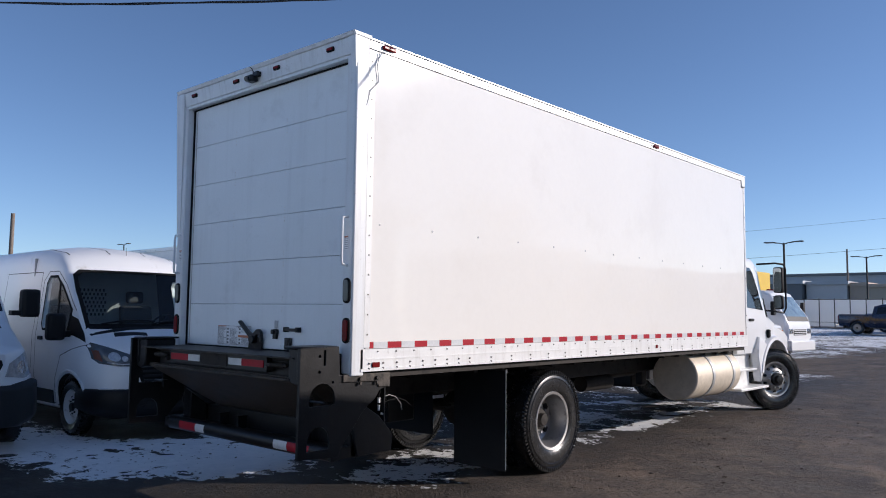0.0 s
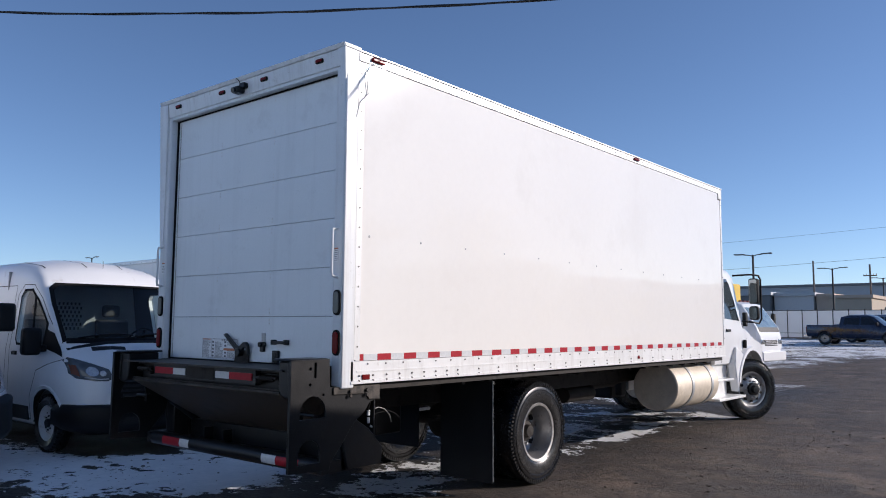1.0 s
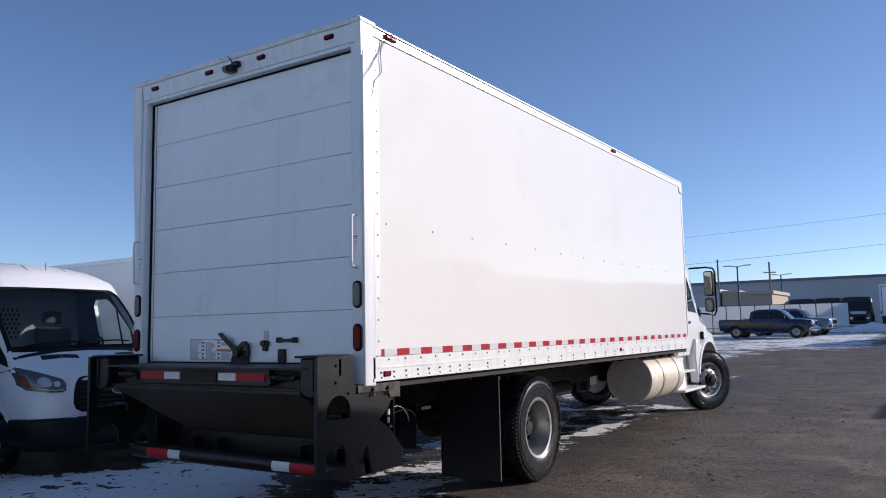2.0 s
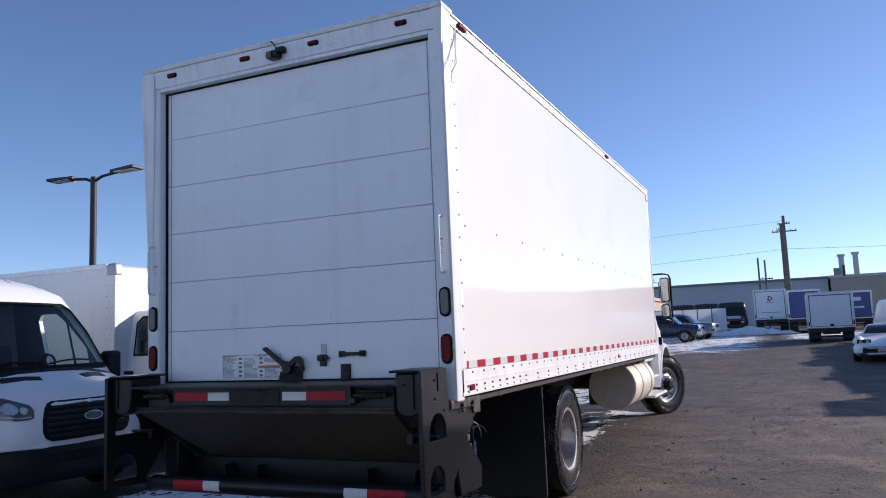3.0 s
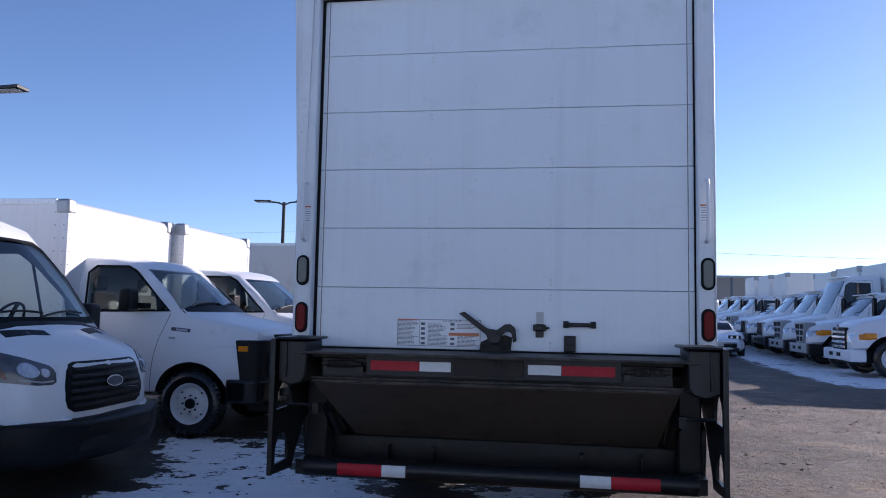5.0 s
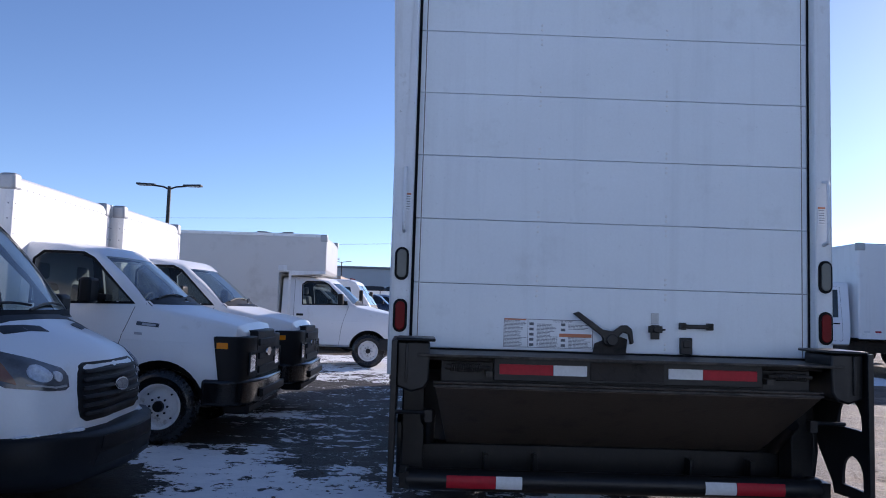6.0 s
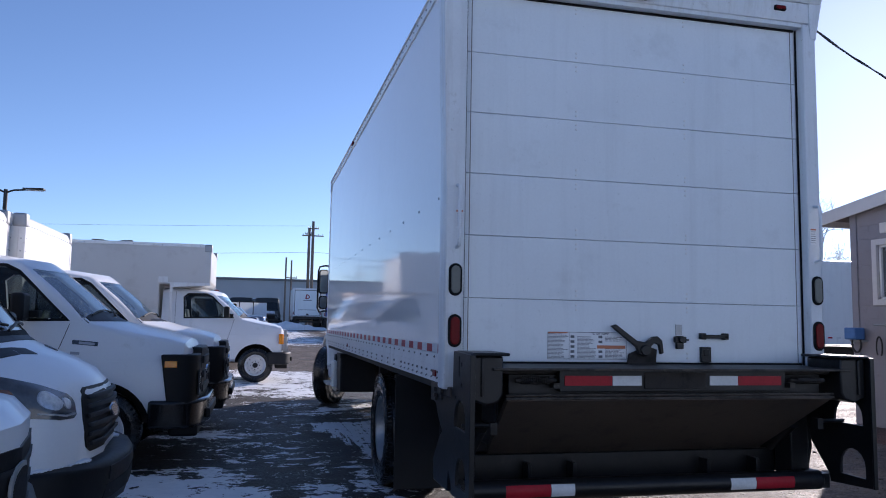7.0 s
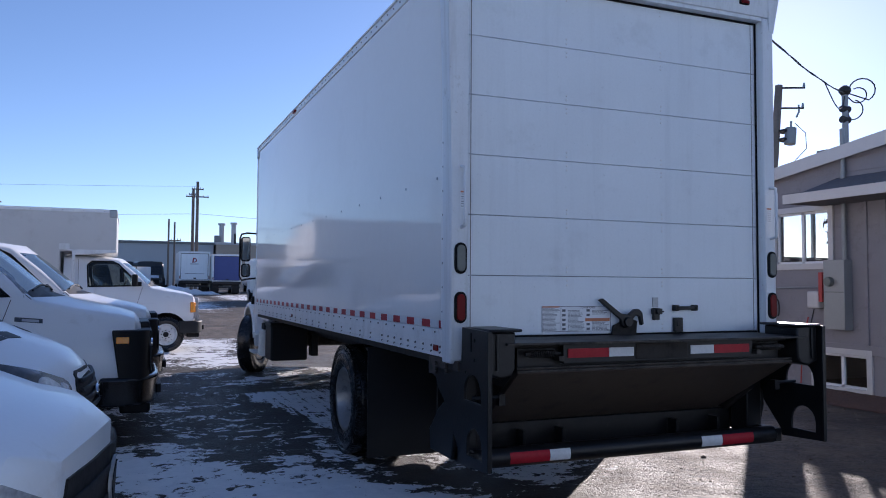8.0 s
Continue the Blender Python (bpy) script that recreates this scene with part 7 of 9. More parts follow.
    part("room_side", box(X0 + 0.17, X0 + 2.6, 2.98, 3.0, 1.6, 3.5), M_BEIGE, H)
    part("room_floor", box(X0 + 0.17, X0 + 2.6, 3.0, 5.4, 1.55, 1.6), M_BEIGE, H)
    rng = random.Random(4)
    bm = bmesh.new()
    for k in range(16):
        y, z, a = rng.uniform(4.14, 4.34), rng.uniform(2.25, 2.62), rng.uniform(0, 6.3)
        l, w = rng.uniform(0.05, 0.10), rng.uniform(0.018, 0.03)
        u, v = Vector((0.2, math.cos(a), math.sin(a))), Vector((0.3, -math.sin(a), math.cos(a)))
        o = Vector((X0 + 0.22, y, z))
        bm.faces.new([bm.verts.new(q) for q in (o - u * l, o - v * w, o + u * l, o + v * w)])
    part("hanging_plant", bm, M_FLAP, H, "dark hanging plant inside the window")
    # meter cabinet and conduits
    mb = part("meter_cabinet", box(X0 - 0.16, X0 + 0.006, 3.66, 4.02, 0.96, 1.98), M_BOXGREY, H, "grey electric meter cabinet with a round glass meter", bevel=0.008)
    part("meter", cyl((X0 - 0.16, 3.90, 1.66), (X0 - 0.23, 3.90, 1.66), 0.075, 0.065, 20), M_CLEAR, mb, bevel=0.008)
    part("seam", box(X0 - 0.164, X0 - 0.159, 3.67, 4.01, 1.505, 1.512), M_SEAM, mb)
    part("conduit", cyl((X0 - 0.05, 3.74, 1.98), (X0 - 0.05, 3.74, 3.9), 0.035), M_BOXGREY, H)
    part("alarm_box", box(X0 - 0.14, X0 + 0.006, 4.06, 4.13, 1.36, 1.80), M_REDBOX, H, "red alarm box", bevel=0.006)
    part("horn_box", box(X0 - 0.13, X0 + 0.006, 4.14, 4.36, 1.26, 1.52), M_TRIM, H, "white horn box with rounded corners", bevel=0.03, seg=3)
    part("handrail", tube([(X0 - 0.06, 4.2, 1.58), (X0 - 0.06, 5.1, 1.56)], 0.014), M_BOXGREY, H)
    part("hose", tube([(X0 - 0.04, 4.30, 1.25), (X0 - 0.05, 4.36, 1.0), (X0 - 0.04, 4.28, 0.85), (X0 - 0.06, 4.2, 0.8)], 0.008), M_WIRE, H)
    part("red_hose", tube([(X0 - 0.03, 4.42, 1.12), (X0 - 0.05, 4.52, 0.7), (X0 - 0.05, 4.56, 0.1)], 0.010), M_REDBOX, H)
    # service mast
    M = part("service_mast", cyl((X0 + 1.5, 4.98, 3.2), (X0 + 1.5, 4.98, 4.90), 0.05), M_BOXGREY, H, "service mast with a weatherhead and looped cables")
    bm = bmesh.new()
    LATHE(bm, [(0, 0.06), (0.06, 0.10), (0.12, 0.09), (0.16, 0.04)], 14, "z", (X0 + 1.5, 4.98, 4.84))
    part("weatherhead", bm, M_POLE, M)
    c = Vector((X0 + 1.5, 4.98, 4.88))
    for r0, a0, a1, ox, oz in ((0.20, -60, 190, 0.26, 0.02), (0.13, -150, 120, 0.20, -0.06), (0.17, -100, 70, 0.10, -0.30)):
        pts = []
        for k in range(13):
            a = radians(a0 + (a1 - a0) * k / 12)
            pts.append(c + Vector(((ox + r0 * math.cos(a)) * 0.7, -(ox + r0 * math.cos(a)) * 0.7, oz + r0 * math.sin(a))))
        part("drip_loop", tube([c + Vector((0, 0, oz * 0.5))] + pts, 0.011, 6), M_WIRE, M)
    pts = []
    for k in range(12):
        q = 1.9 * k / 11
        pts.append(Vector((8.0 - 0.848 * q, 4.98 - 0.530 * q, 0.009 * q * q - 0.139 * q + 4.87 - 0.30 * math.sin(math.pi * (q / 1.9) ** 0.6))))
    part("drip_loop", tube(pts, 0.009, 6), M_WIRE, M)
    for z in (4.60, 4.42):
        part("clamp", cyl((X0 + 1.42, 4.98, z), (X0 + 1.58, 4.98, z), 0.06, seg=10), M_POLE, M)
    # mulch bed
    bm = bmesh.new()
    rows = []
    for i in range(26):
        y = 2.0 + i * 0.14
        rows.append([bm.verts.new((X0 - 0.9 + j * 0.13 + 0.05 * noise.noise((i * 0.7, j, 0)), y, (0.0 if j in (0,) else 0.035 + 0.02 * noise.noise((i * 1.3, j * 1.3, 5)) + 0.006 * j))) for j in range(8)])
    for a, b in zip(rows, rows[1:]):
        for j in range(7):
            bm.faces.new((a[j], a[j + 1], b[j + 1], b[j]))
    tagged(part("mulch_bed", bm, M_MULCH), "brown bark mulch bed along the hut wall", "mulch", kind="stuff")
    B = thing("tool_hanger", pose(0, 0, 0), "blue bin and hanging cable loops at the hut corner", "hardware")
    part("bin", box(X0 - 0.22, X0 - 0.03, 5.30, 5.52, 1.34, 1.52), M_BLUEPLASTIC, B, bevel=0.02)
    part("bracket", box(X0 - 0.10, X0 + 0.0, 5.28, 5.54, 1.31, 1.34), M_BOXGREY, B)
    part("cable_loop", tube([(X0 - 0.10, 5.40 + 0.09 * math.cos(a), 1.28 + 0.13 * math.sin(a)) for a in [2 * math.pi * k / 14 for k in range(15)]], 0.016, 6), M_WIRE, B)
    part("coil", tube([(X0 - 0.05, 5.02 + 0.055 * math.cos(a), 1.24 + 0.15 * math.sin(a)) for a in [-0.9 + 5.0 * k / 16 for k in range(17)]], 0.012, 6), M_WIRE, B)
    return H


def let_through(m, color, much):
    """Lets light through a thin white sheet."""
    t = m.node_tree
    tl = t.nodes.new("ShaderNodeBsdfTranslucent")
    tl.inputs["Color"].default_value = (*color, 1)
    ms = t.nodes.new("ShaderNodeMixShader")
    ms.inputs["Fac"].default_value = much
    t.links.new(t.nodes["Principled BSDF"].outputs[0], ms.inputs[1])
    t.links.new(tl.outputs[0], ms.inputs[2])
    t.links.new(ms.outputs[0], t.nodes["Material Output"].inputs["Surface"])
    return m


M_WINGLASS = glass_mat("window_glass", (0.94, 0.96, 0.96), 0.98, 1.5)
hut()


# ---- lamp posts, poles, wires, tree ----


def lamp_post(x, y, z, span=2.6, turn=0, heads=2, label="tall dark lamp post with two flat lamp heads"):
    g = rise(y)
    P = thing("lamp_post", pose(x, y, g, 0, 0, turn), label, "lamp post", "yard lamp posts")
    h = z - g
    part("pole", cyl((0, 0, -0.1), (0, 0, h), 0.085, 0.07, 12), M_POLE, P)
    part("footing", cyl((0, 0, -0.1), (0, 0, 0.5), 0.28, seg=20), M_CONC, P)
    for s in ((1, -1) if heads == 2 else (1,)):
        part("arm", tube([(0, 0, h - 0.12), (s * 0.25, 0, h - 0.02), (s * span * 0.28, 0, h + 0.03)], 0.035, 8), M_POLE, P)
        bm = bmesh.new()
        v = BX(bm, s * span * 0.22, s * span * 0.5, -0.17, 0.17, h, h + 0.07)
        for q in v:
            q.co.z += abs(q.co.x) * 0.02
            if abs(q.co.x) < span * 0.3:
                q.co.y *= 0.6
        hd = part("lamp_head", bm, M_POLE, P, bevel=0.012)
        part("diffuser", box(s * span * 0.27, s * span * 0.48, -0.12, 0.12, h - 0.008 + span * 0.005, h + 0.004 + span * 0.005), M_LEDGLASS, hd)
    return P


M_CONC = mat("concrete", (0.36, 0.35, 0.33), 0.9, vary=0.15, scale=6, bump=0.4)
for x, y, z, sp in ((-11.15, 8.0, 5.52, 2.75), (-11.45, 26.0, 6.05, 2.55), (-12.3, 52.0, 6.75, 2.6), (-12.4, 75.0, 7.2, 2.6)):
    lamp_post(x, y, z, sp)
lamp_post(-12.6, 100.0, 7.6, 2.6)
lamp_post(-84.6, 38.9, 9.3, 2.8)


def power_pole(x, y, top, r, lean, arms, label):
    P = thing("power_pole", pose(x, y, rise(y), 0, lean, 0), label, "power pole", "power poles")
    part("pole", cyl((0, 0, -0.3), (0, 0, top), r * 1.25, r, 12), M_WOOD, P)
    for z, w in arms:
        part("crossarm", box(-w / 2, w / 2, -0.06, 0.06, z - 0.06, z + 0.06), M_WOOD, P)
        for k in (-0.46, -0.25, 0.25, 0.46):
            part("insulator", cyl((k * w, 0, z + 0.06), (k * w, 0, z + 0.22), 0.05, 0.03, 8), M_GREY, P)
    return P


power_pole(3.2, 80, 11.5, 0.15, 0.0, [(9.9, 2.3), (10.7, 1.2)], "weathered wooden power pole with a wide crossarm")
power_pole(2.92, 82, 10.9, 0.15, 0.0, [(10.3, 0.9)], "shorter wooden pole standing close beside another pole")
power_pole(0.45, 81, 7.5, 0.09, 0, [], "thin dark pole without arms")
power_pole(1.07, 81.6, 7.25, 0.09, 0, [(5.3, 1.3)], "thin wooden pole with a low crossarm")
power_pole(-13.2, 96, 8.1, 0.10, 0, [(6.8, 1.4)], "distant wooden power pole behind the fence")
power_pole(-19.3, 96, 8.8, 0.10, 0, [], "distant plain wooden pole behind the fence")
power_pole(-51.2, 15.2, 8.0, 0.13, 0, [], "bare wooden pole beyond the parked vans")
TP = power_pole(17.05, 15.95, 8.75, 0.125, 5.6, [], "leaning wooden pole with a grey transformer")
bm = cyl((0.33, -0.33, 6.62), (0.33, -0.33, 7.22), 0.19, seg=20)
tr = part("transformer", bm, M_BOXGREY, TP, "grey transformer can", bevel=0.03)
part("bushing", cyl((0.33, -0.33, 7.22), (0.33, -0.33, 7.46), 0.035, seg=8), M_GREY, tr)
part("bracket", box(0.0, 0.34, -0.36, 0.0, 7.05, 7.12), M_POLE, tr)
part("bracket", box(0.0, 0.34, -0.36, 0.0, 6.75, 6.82), M_POLE, tr)
for z in (8.68, 7.95):
    a = part("insulator_arm", box(0.0, 0.85, -0.05, 0.05, z - 0.04, z), M_POLE, TP)
    a.data.transform(Matrix.Rotation(radians(-42), 4, "Z"))
    part("insulator", cyl((0.60, -0.54, z), (0.60, -0.54, z + 0.16), 0.05, 0.03, 8), M_GREY, TP)
part("fuse", tube([(0.50, -0.45, 8.05), (0.52, -0.47, 7.80), (0.46, -0.42, 7.60)], 0.035, 6), M_GREY, TP)
part("lead", tube([(0.42, -0.40, 7.4), (0.72, -0.62, 7.05), (0.76, -0.66, 6.5), (0.45, -0.42, 6.0), (0.1, -0.1, 5.75)], 0.014, 6), M_WIRE, TP)


def cable(name, a, b, sag, r, label, twist=False, group=""):
    a, b = Vector(a), Vector(b)
    pts = []
    n = 40
    for k in range(n + 1):
        u = k / n
        p = a.lerp(b, u)
        p.z -= sag * 4 * u * (1 - u)
        pts.append(p)
    W = part(name, tube(pts, r, 6), M_WIRE)
    tagged(W, label, "cable", group)
    if twist:
        pp = []
        L = (b - a).length
        for k in range(int(L * 8)):
            u = k / (L * 8 - 1)
            p = a.lerp(b, u)
            p.z -= sag * 4 * u * (1 - u)
            ang = u * L * 5.0
            p += Vector((0, math.cos(ang) * r * 2.0, math.sin(ang) * r * 2.0))
            pp.append(p)
        part("strand", tube(pp, r * 0.8, 5), M_WIRE, W)
    return W


pts = []
for k in range(53):
    s = k * 0.5
    pts.append(Vector((8.0 - 0.848 * s, 4.98 - 0.530 * s, 0.009 * s * s - 0.139 * s + 4.87)))
DROP = tagged(part("service_cable", tube(pts, 0.007, 6), M_WIRE), "twisted black service cable from the hut mast overhead", "cable")
for ph in (0.0, 2.1):
    tw = []
    for k in range(26 * 10):
        s = k * 0.1
        a = s * 3.2 + ph
        tw.append(Vector((8.0 - 0.848 * s - 0.53 * 0.008 * math.cos(a), 4.98 - 0.530 * s + 0.848 * 0.008 * math.cos(a), 0.009 * s * s - 0.139 * s + 4.87 + 0.008 * math.sin(a))))
    part("strand", tube(tw, 0.006, 5), M_WIRE, DROP)
power_pole(-14.05, -8.8, 7.5, 0.14, 0, [], "wooden pole that carries the service cable")
cable("power_line", (-160, 80, 9.5), (3.35, 80, 9.0), 2.2, 0.014, "thin overhead line above the far yard", group="overhead lines")
cable("power_line", (3.35, 80, 9.0), (120, 82, 9.5), 1.6, 0.014, "thin overhead line above the far yard", group="overhead lines")
cable("power_line", (-160, 84, 12.6), (3.35, 80, 11.9), 2.0, 0.010, "thin overhead line above the far yard", group="overhead lines")


def bare_tree(x, y, h, seed, label):
    P = thing("bare_tree", pose(x, y, rise(y)), label, "tree", "bare trees")
    rng = random.Random(seed)
    tb, cb = bmesh.new(), bmesh.new()

    def grow(p, d, ln, r, depth, bm):
        n = 3
        pts = [p]
        for k in range(n):
            d = (d + Vector((rng.uniform(-0.16, 0.16), rng.uniform(-0.16, 0.16), rng.uniform(-0.02, 0.12)))).normalized()
            pts.append(pts[-1] + d * ln / n)
        for k in range(n):
            CY(bm, pts[k], pts[k + 1], r * (1 - 0.14 * k), r * (1 - 0.14 * (k + 1)), 7 if depth < 3 else 4, cap=False)
        if depth == 7:
            return
        kids = 3 if depth in (1, 2, 4) else 2
        if depth == 0:
            kids = 5
        for k in range(kids):
            a = rng.uniform(0, 2 * math.pi)
            sp = rng.uniform(0.45, 0.95) if depth else rng.uniform(0.5, 1.0)
            o = d.orthogonal().normalized()
            o = (Matrix.Rotation(a, 3, d) @ o)
            nd = (d * math.cos(sp) + o * math.sin(sp)).normalized()
            grow(pts[-1] if k < 2 else pts[2], nd, ln * rng.uniform(0.66, 0.86), r * 0.58, depth + 1, cb if depth >= 1 else tb)
    grow(Vector((0, 0, -0.1)), Vector((0, 0, 1)), h * 0.24, h * 0.022, 0, tb)
    part("trunk", tb, M_BARK, P)
    tagged(part("crown", cb, M_BARK, P, "fine leafless branches"), kind="stuff")
    return P


bare_tree(45.9, 60, 18.5, 5, "large leafless tree beyond the parked trucks")
bare_tree(66, 74, 14, 8, "leafless tree in the distance")

# ---- the row of trucks across the yard ----


def medium_truck(m, label, nose="slats", cab_top=2.75, hood=1.62, box_len=5.5, box_top=3.9, group="trucks across the yard", narrow=1.05, color=None, box=True, amber=False):
    V = thing("medium_truck", m, label, "truck", group)
    paint = color or M_PAINT
    n = narrow
    st = [(-0.02, sect(0.62, hood - 0.42, 0.55, 0.62, 0.56, 0.9, 0.08, 0.03)), (-0.10, sect(0.58, hood - 0.26, 0.66, 0.76, 0.66, 0.95, 0.10, 0.04)),
          (-0.35, sect(0.60, hood - 0.14, 0.74, 0.90, 0.72, 1.0, 0.12, 0.06)), (-1.25, sect(0.75, hood + 0.02, 0.78, 0.98, 0.80, 1.2, 0.12, 0.06)),
          (-1.38, sect(0.80, hood + 0.08, n - 0.06, n, n - 0.14, 1.35, 0.10, 0.05)), (-1.98, sect(0.80, cab_top - 0.10, n - 0.06, n, n - 0.16, 1.4, 0.10, 0.05)),
          (-2.20, sect(0.80, cab_top, n - 0.06, n, n - 0.12, 1.4, 0.12, 0.05)), (-3.05, sect(0.80, cab_top, n - 0.06, n, n - 0.10, 1.4, 0.12, 0.05))]
    bm = bmesh.new()
    HULL(bm, st)
    tree = BVHTree.FromBMesh(bm)
    bm = solve_bool(bm, [(cyl((-0.95, s * 0.55, 0.5), (-0.95, s * 1.5, 0.5), 0.60, seg=28), M_SEAM) for s in (1, -1)], paint)
    B = part("cab", bm, list(CUT_MATS), V, angle=34)
    part("windscreen", patch(tree, [(-(n - 0.11), hood + 0.14), (n - 0.11, hood + 0.14), (n - 0.20, cab_top - 0.15), (-(n - 0.20), cab_top - 0.15)], "-x", 3.0, lift=0.006), M_TRUCKGLASS, B)
    part("sun_visor", bmesh_box(-2.04, -1.86, -(n - 0.18), n - 0.18, cab_top - 0.05, cab_top - 0.02), paint, B, bevel=0.01)
    bm = bmesh.new()
    for a in (-0.08, 0.10):
        TUBE(bm, [(-1.47, a * 4, hood + 0.22), (-1.56, a * 4 + 0.42, hood + 0.30)], 0.012, 5)
    part("wipers", bm, M_PLASTIC, B)
    for s in (1, -1):
        w, s0 = ("-y", 2.5) if s > 0 else ("+y", -2.5)
        part("door_window", patch(tree, [(-1.78, 1.58), (-2.72, 1.62), (-2.74, cab_top - 0.22), (-2.08, cab_top - 0.20), (-1.95, cab_top - 0.30)], w, s0, lift=0.006), M_DGLASS, B)
        strip(tree, [(-1.62, 0.95), (-1.66, 1.55), (-2.02, cab_top - 0.12), (-2.80, cab_top - 0.14), (-2.84, 0.95), (-1.62, 0.95)], w, s0, parent=B)
        part("door_handle", bmesh_box(-2.74, -2.56, s * (n + 0.0), s * (n + 0.03), 1.42, 1.46), M_PLASTIC, B)
        mr = part("wing_mirror", bmesh_box(-1.80, -1.70, s * (n + 0.14), s * (n + 0.34), 1.60, 2.15), M_PLASTIC, V, bevel=0.03)
        part("mirror_arm", tube([(-1.72, s * (n - 0.1), 2.25), (-1.74, s * (n + 0.24), 2.22), (-1.74, s * (n + 0.24), 1.55), (-1.70, s * n, 1.5)], 0.014, 6), M_PLASTIC, mr)
        part("step", bmesh_box(-2.75, -1.80, s * 0.72, s * 1.04, 0.40, 0.46), M_ALU, V)
        part("step_box", bmesh_box(-2.6, -1.9, s * 0.62, s * 0.98, 0.48, 0.80), M_BLACK, V)
        hl = part("headlamp", patch(tree, [(s * 0.50, 0.92), (s * 0.50, 1.10), (s * 0.74, 1.14), (s * 0.74, 0.92)], "-x", 3.0, lift=0.02, step=0.05), M_HEAD, V)
        part("indicator", patch(tree, [(-0.22, 0.98), (-0.48, 0.98), (-0.46, 1.14), (-0.22, 1.12)], w, s0, lift=0.012), M_AMBER if amber else M_HEAD, hl)
        car_wheel(V, Matrix.Translation((-0.95, s * 0.98, 0.49)) @ Matrix.Rotation(0 if s > 0 else math.pi, 4, "Z"), 0.49, 0.26, M_STEEL_RIM)
        if box:
            car_wheel(V, Matrix.Translation((-3.2 - box_len * 0.62, s * 1.0, 0.49)) @ Matrix.Rotation(0 if s > 0 else math.pi, 4, "Z"), 0.49, 0.26, M_STEEL_RIM)
    if nose == "slats":
        G = part("grille", plate([[(-0.56, 1.38), (0.56, 1.38), (0.44, 0.98), (0.36, 0.72), (-0.36, 0.72), (-0.44, 0.98)]], "x", -0.30, 0.05), M_GREY, V, "grey surround with dark openings", bevel=0.03)
        for k in range(3):
            for s in (1, -1):
                part("opening", bmesh_box(0.04, 0.06, s * 0.05, s * (0.30 + 0.06 * k), 0.77 + k * 0.20, 0.92 + k * 0.20), M_SEAM, G, bevel=0.01)
    elif nose == "chrome":
        G = part("grille", bmesh_box(-0.08, 0.03, -0.50, 0.50, 0.70, 1.30), M_PLASTIC, V, "dark grille with thick bright bars", bevel=0.03)
        for k in range(4):
            part("bar", bmesh_box(0.02, 0.06, -0.48, 0.48, 0.74 + k * 0.13, 0.81 + k * 0.13), M_CHROME, G, bevel=0.012)
        part("badge", cyl((0.03, 0, 1.30), (0.05, 0, 1.30), 0.09, seg=20), M_CHROME, G)
    else:
        G = part("grille", bmesh_box(-0.08, 0.03, -0.40, 0.40, 0.72, 1.25), M_GREY, V, "bright mesh grille", bevel=0.03)
        for k in range(7):
            part("bar", bmesh_box(0.03, 0.045, -0.37 + k * 0.115, -0.33 + k * 0.115, 0.75, 1.22), M_PLASTIC, G)
    bm = bmesh.new()
    PLATE(bm, [[(0.14, -0.75), (0.14, 0.75), (0.05, 1.02), (-0.30, 1.08), (-0.30, 0.98), (-0.06, 0.90), (-0.06, -0.90), (-0.30, -0.98), (-0.30, -1.08), (0.05, -1.02)]], "z", 0.42, 0.70)
    bp = part("front_bumper", bm, M_PAINT if nose == "chrome" else (M_BLACK if nose == "mesh" else M_GREY), V, bevel=0.03)
    for s in (1, -1):
        part("bumper_slot", bmesh_box(0.135, 0.145, s * 0.15, s * 0.45, 0.52, 0.62), M_SEAM, bp)
    # plain dark boxes added to make the underside and lower sides black
    part("underside_fill", bmesh_box(-1.5, -0.05, -0.80, 0.80, 0.34, 0.66), M_SEAM, V)
    part("side_valance", bmesh_box(-3.0, -1.5, -0.98, 0.98, 0.50, 0.82), M_BLACK, V)
    for s in (1, -1):
        part("bumper_end", bmesh_box(-0.30, 0.10, s * 0.62, s * 1.10, 0.40, 0.715), M_BLACK if nose != "chrome" else M_PAINT, bp, bevel=0.04)
        part("side_marker", bmesh_box(-0.62, -0.30, s * 0.86, s * 0.965, 1.0, 1.16), M_AMBER if amber else M_HEAD, V, bevel=0.03)
    part("chassis", bmesh_box(-3.2 - (box_len if box else 4), -0.4, -0.42, 0.42, 0.62, 0.92), M_DIRTY, V)
    if box:
        C = part("cargo_box", bmesh_box(-3.2 - box_len, -3.2, -1.22, 1.22, 1.05, box_top), M_BOX, V, "white cargo box", bevel=0.05, seg=3)
        for s in (1, -1):
            part("corner_cap", bmesh_box(-3.42, -3.185, s * 1.05, s * 1.235, box_top - 0.22, box_top + 0.012), M_GREY, C, bevel=0.04)
            part("bottom_rail", bmesh_box(-3.2 - box_len, -3.2, s * 1.19, s * 1.235, 1.03, 1.20), M_ALUW, C)
            for k in range(int(box_len / 0.33)):
                part("reflective_strip", bmesh_box(-3.50 - k * 0.33, -3.33 - k * 0.33, s * 1.236, s * 1.24, 1.21, 1.26), M_RED if k % 2 else M_WHT, C)
    return V


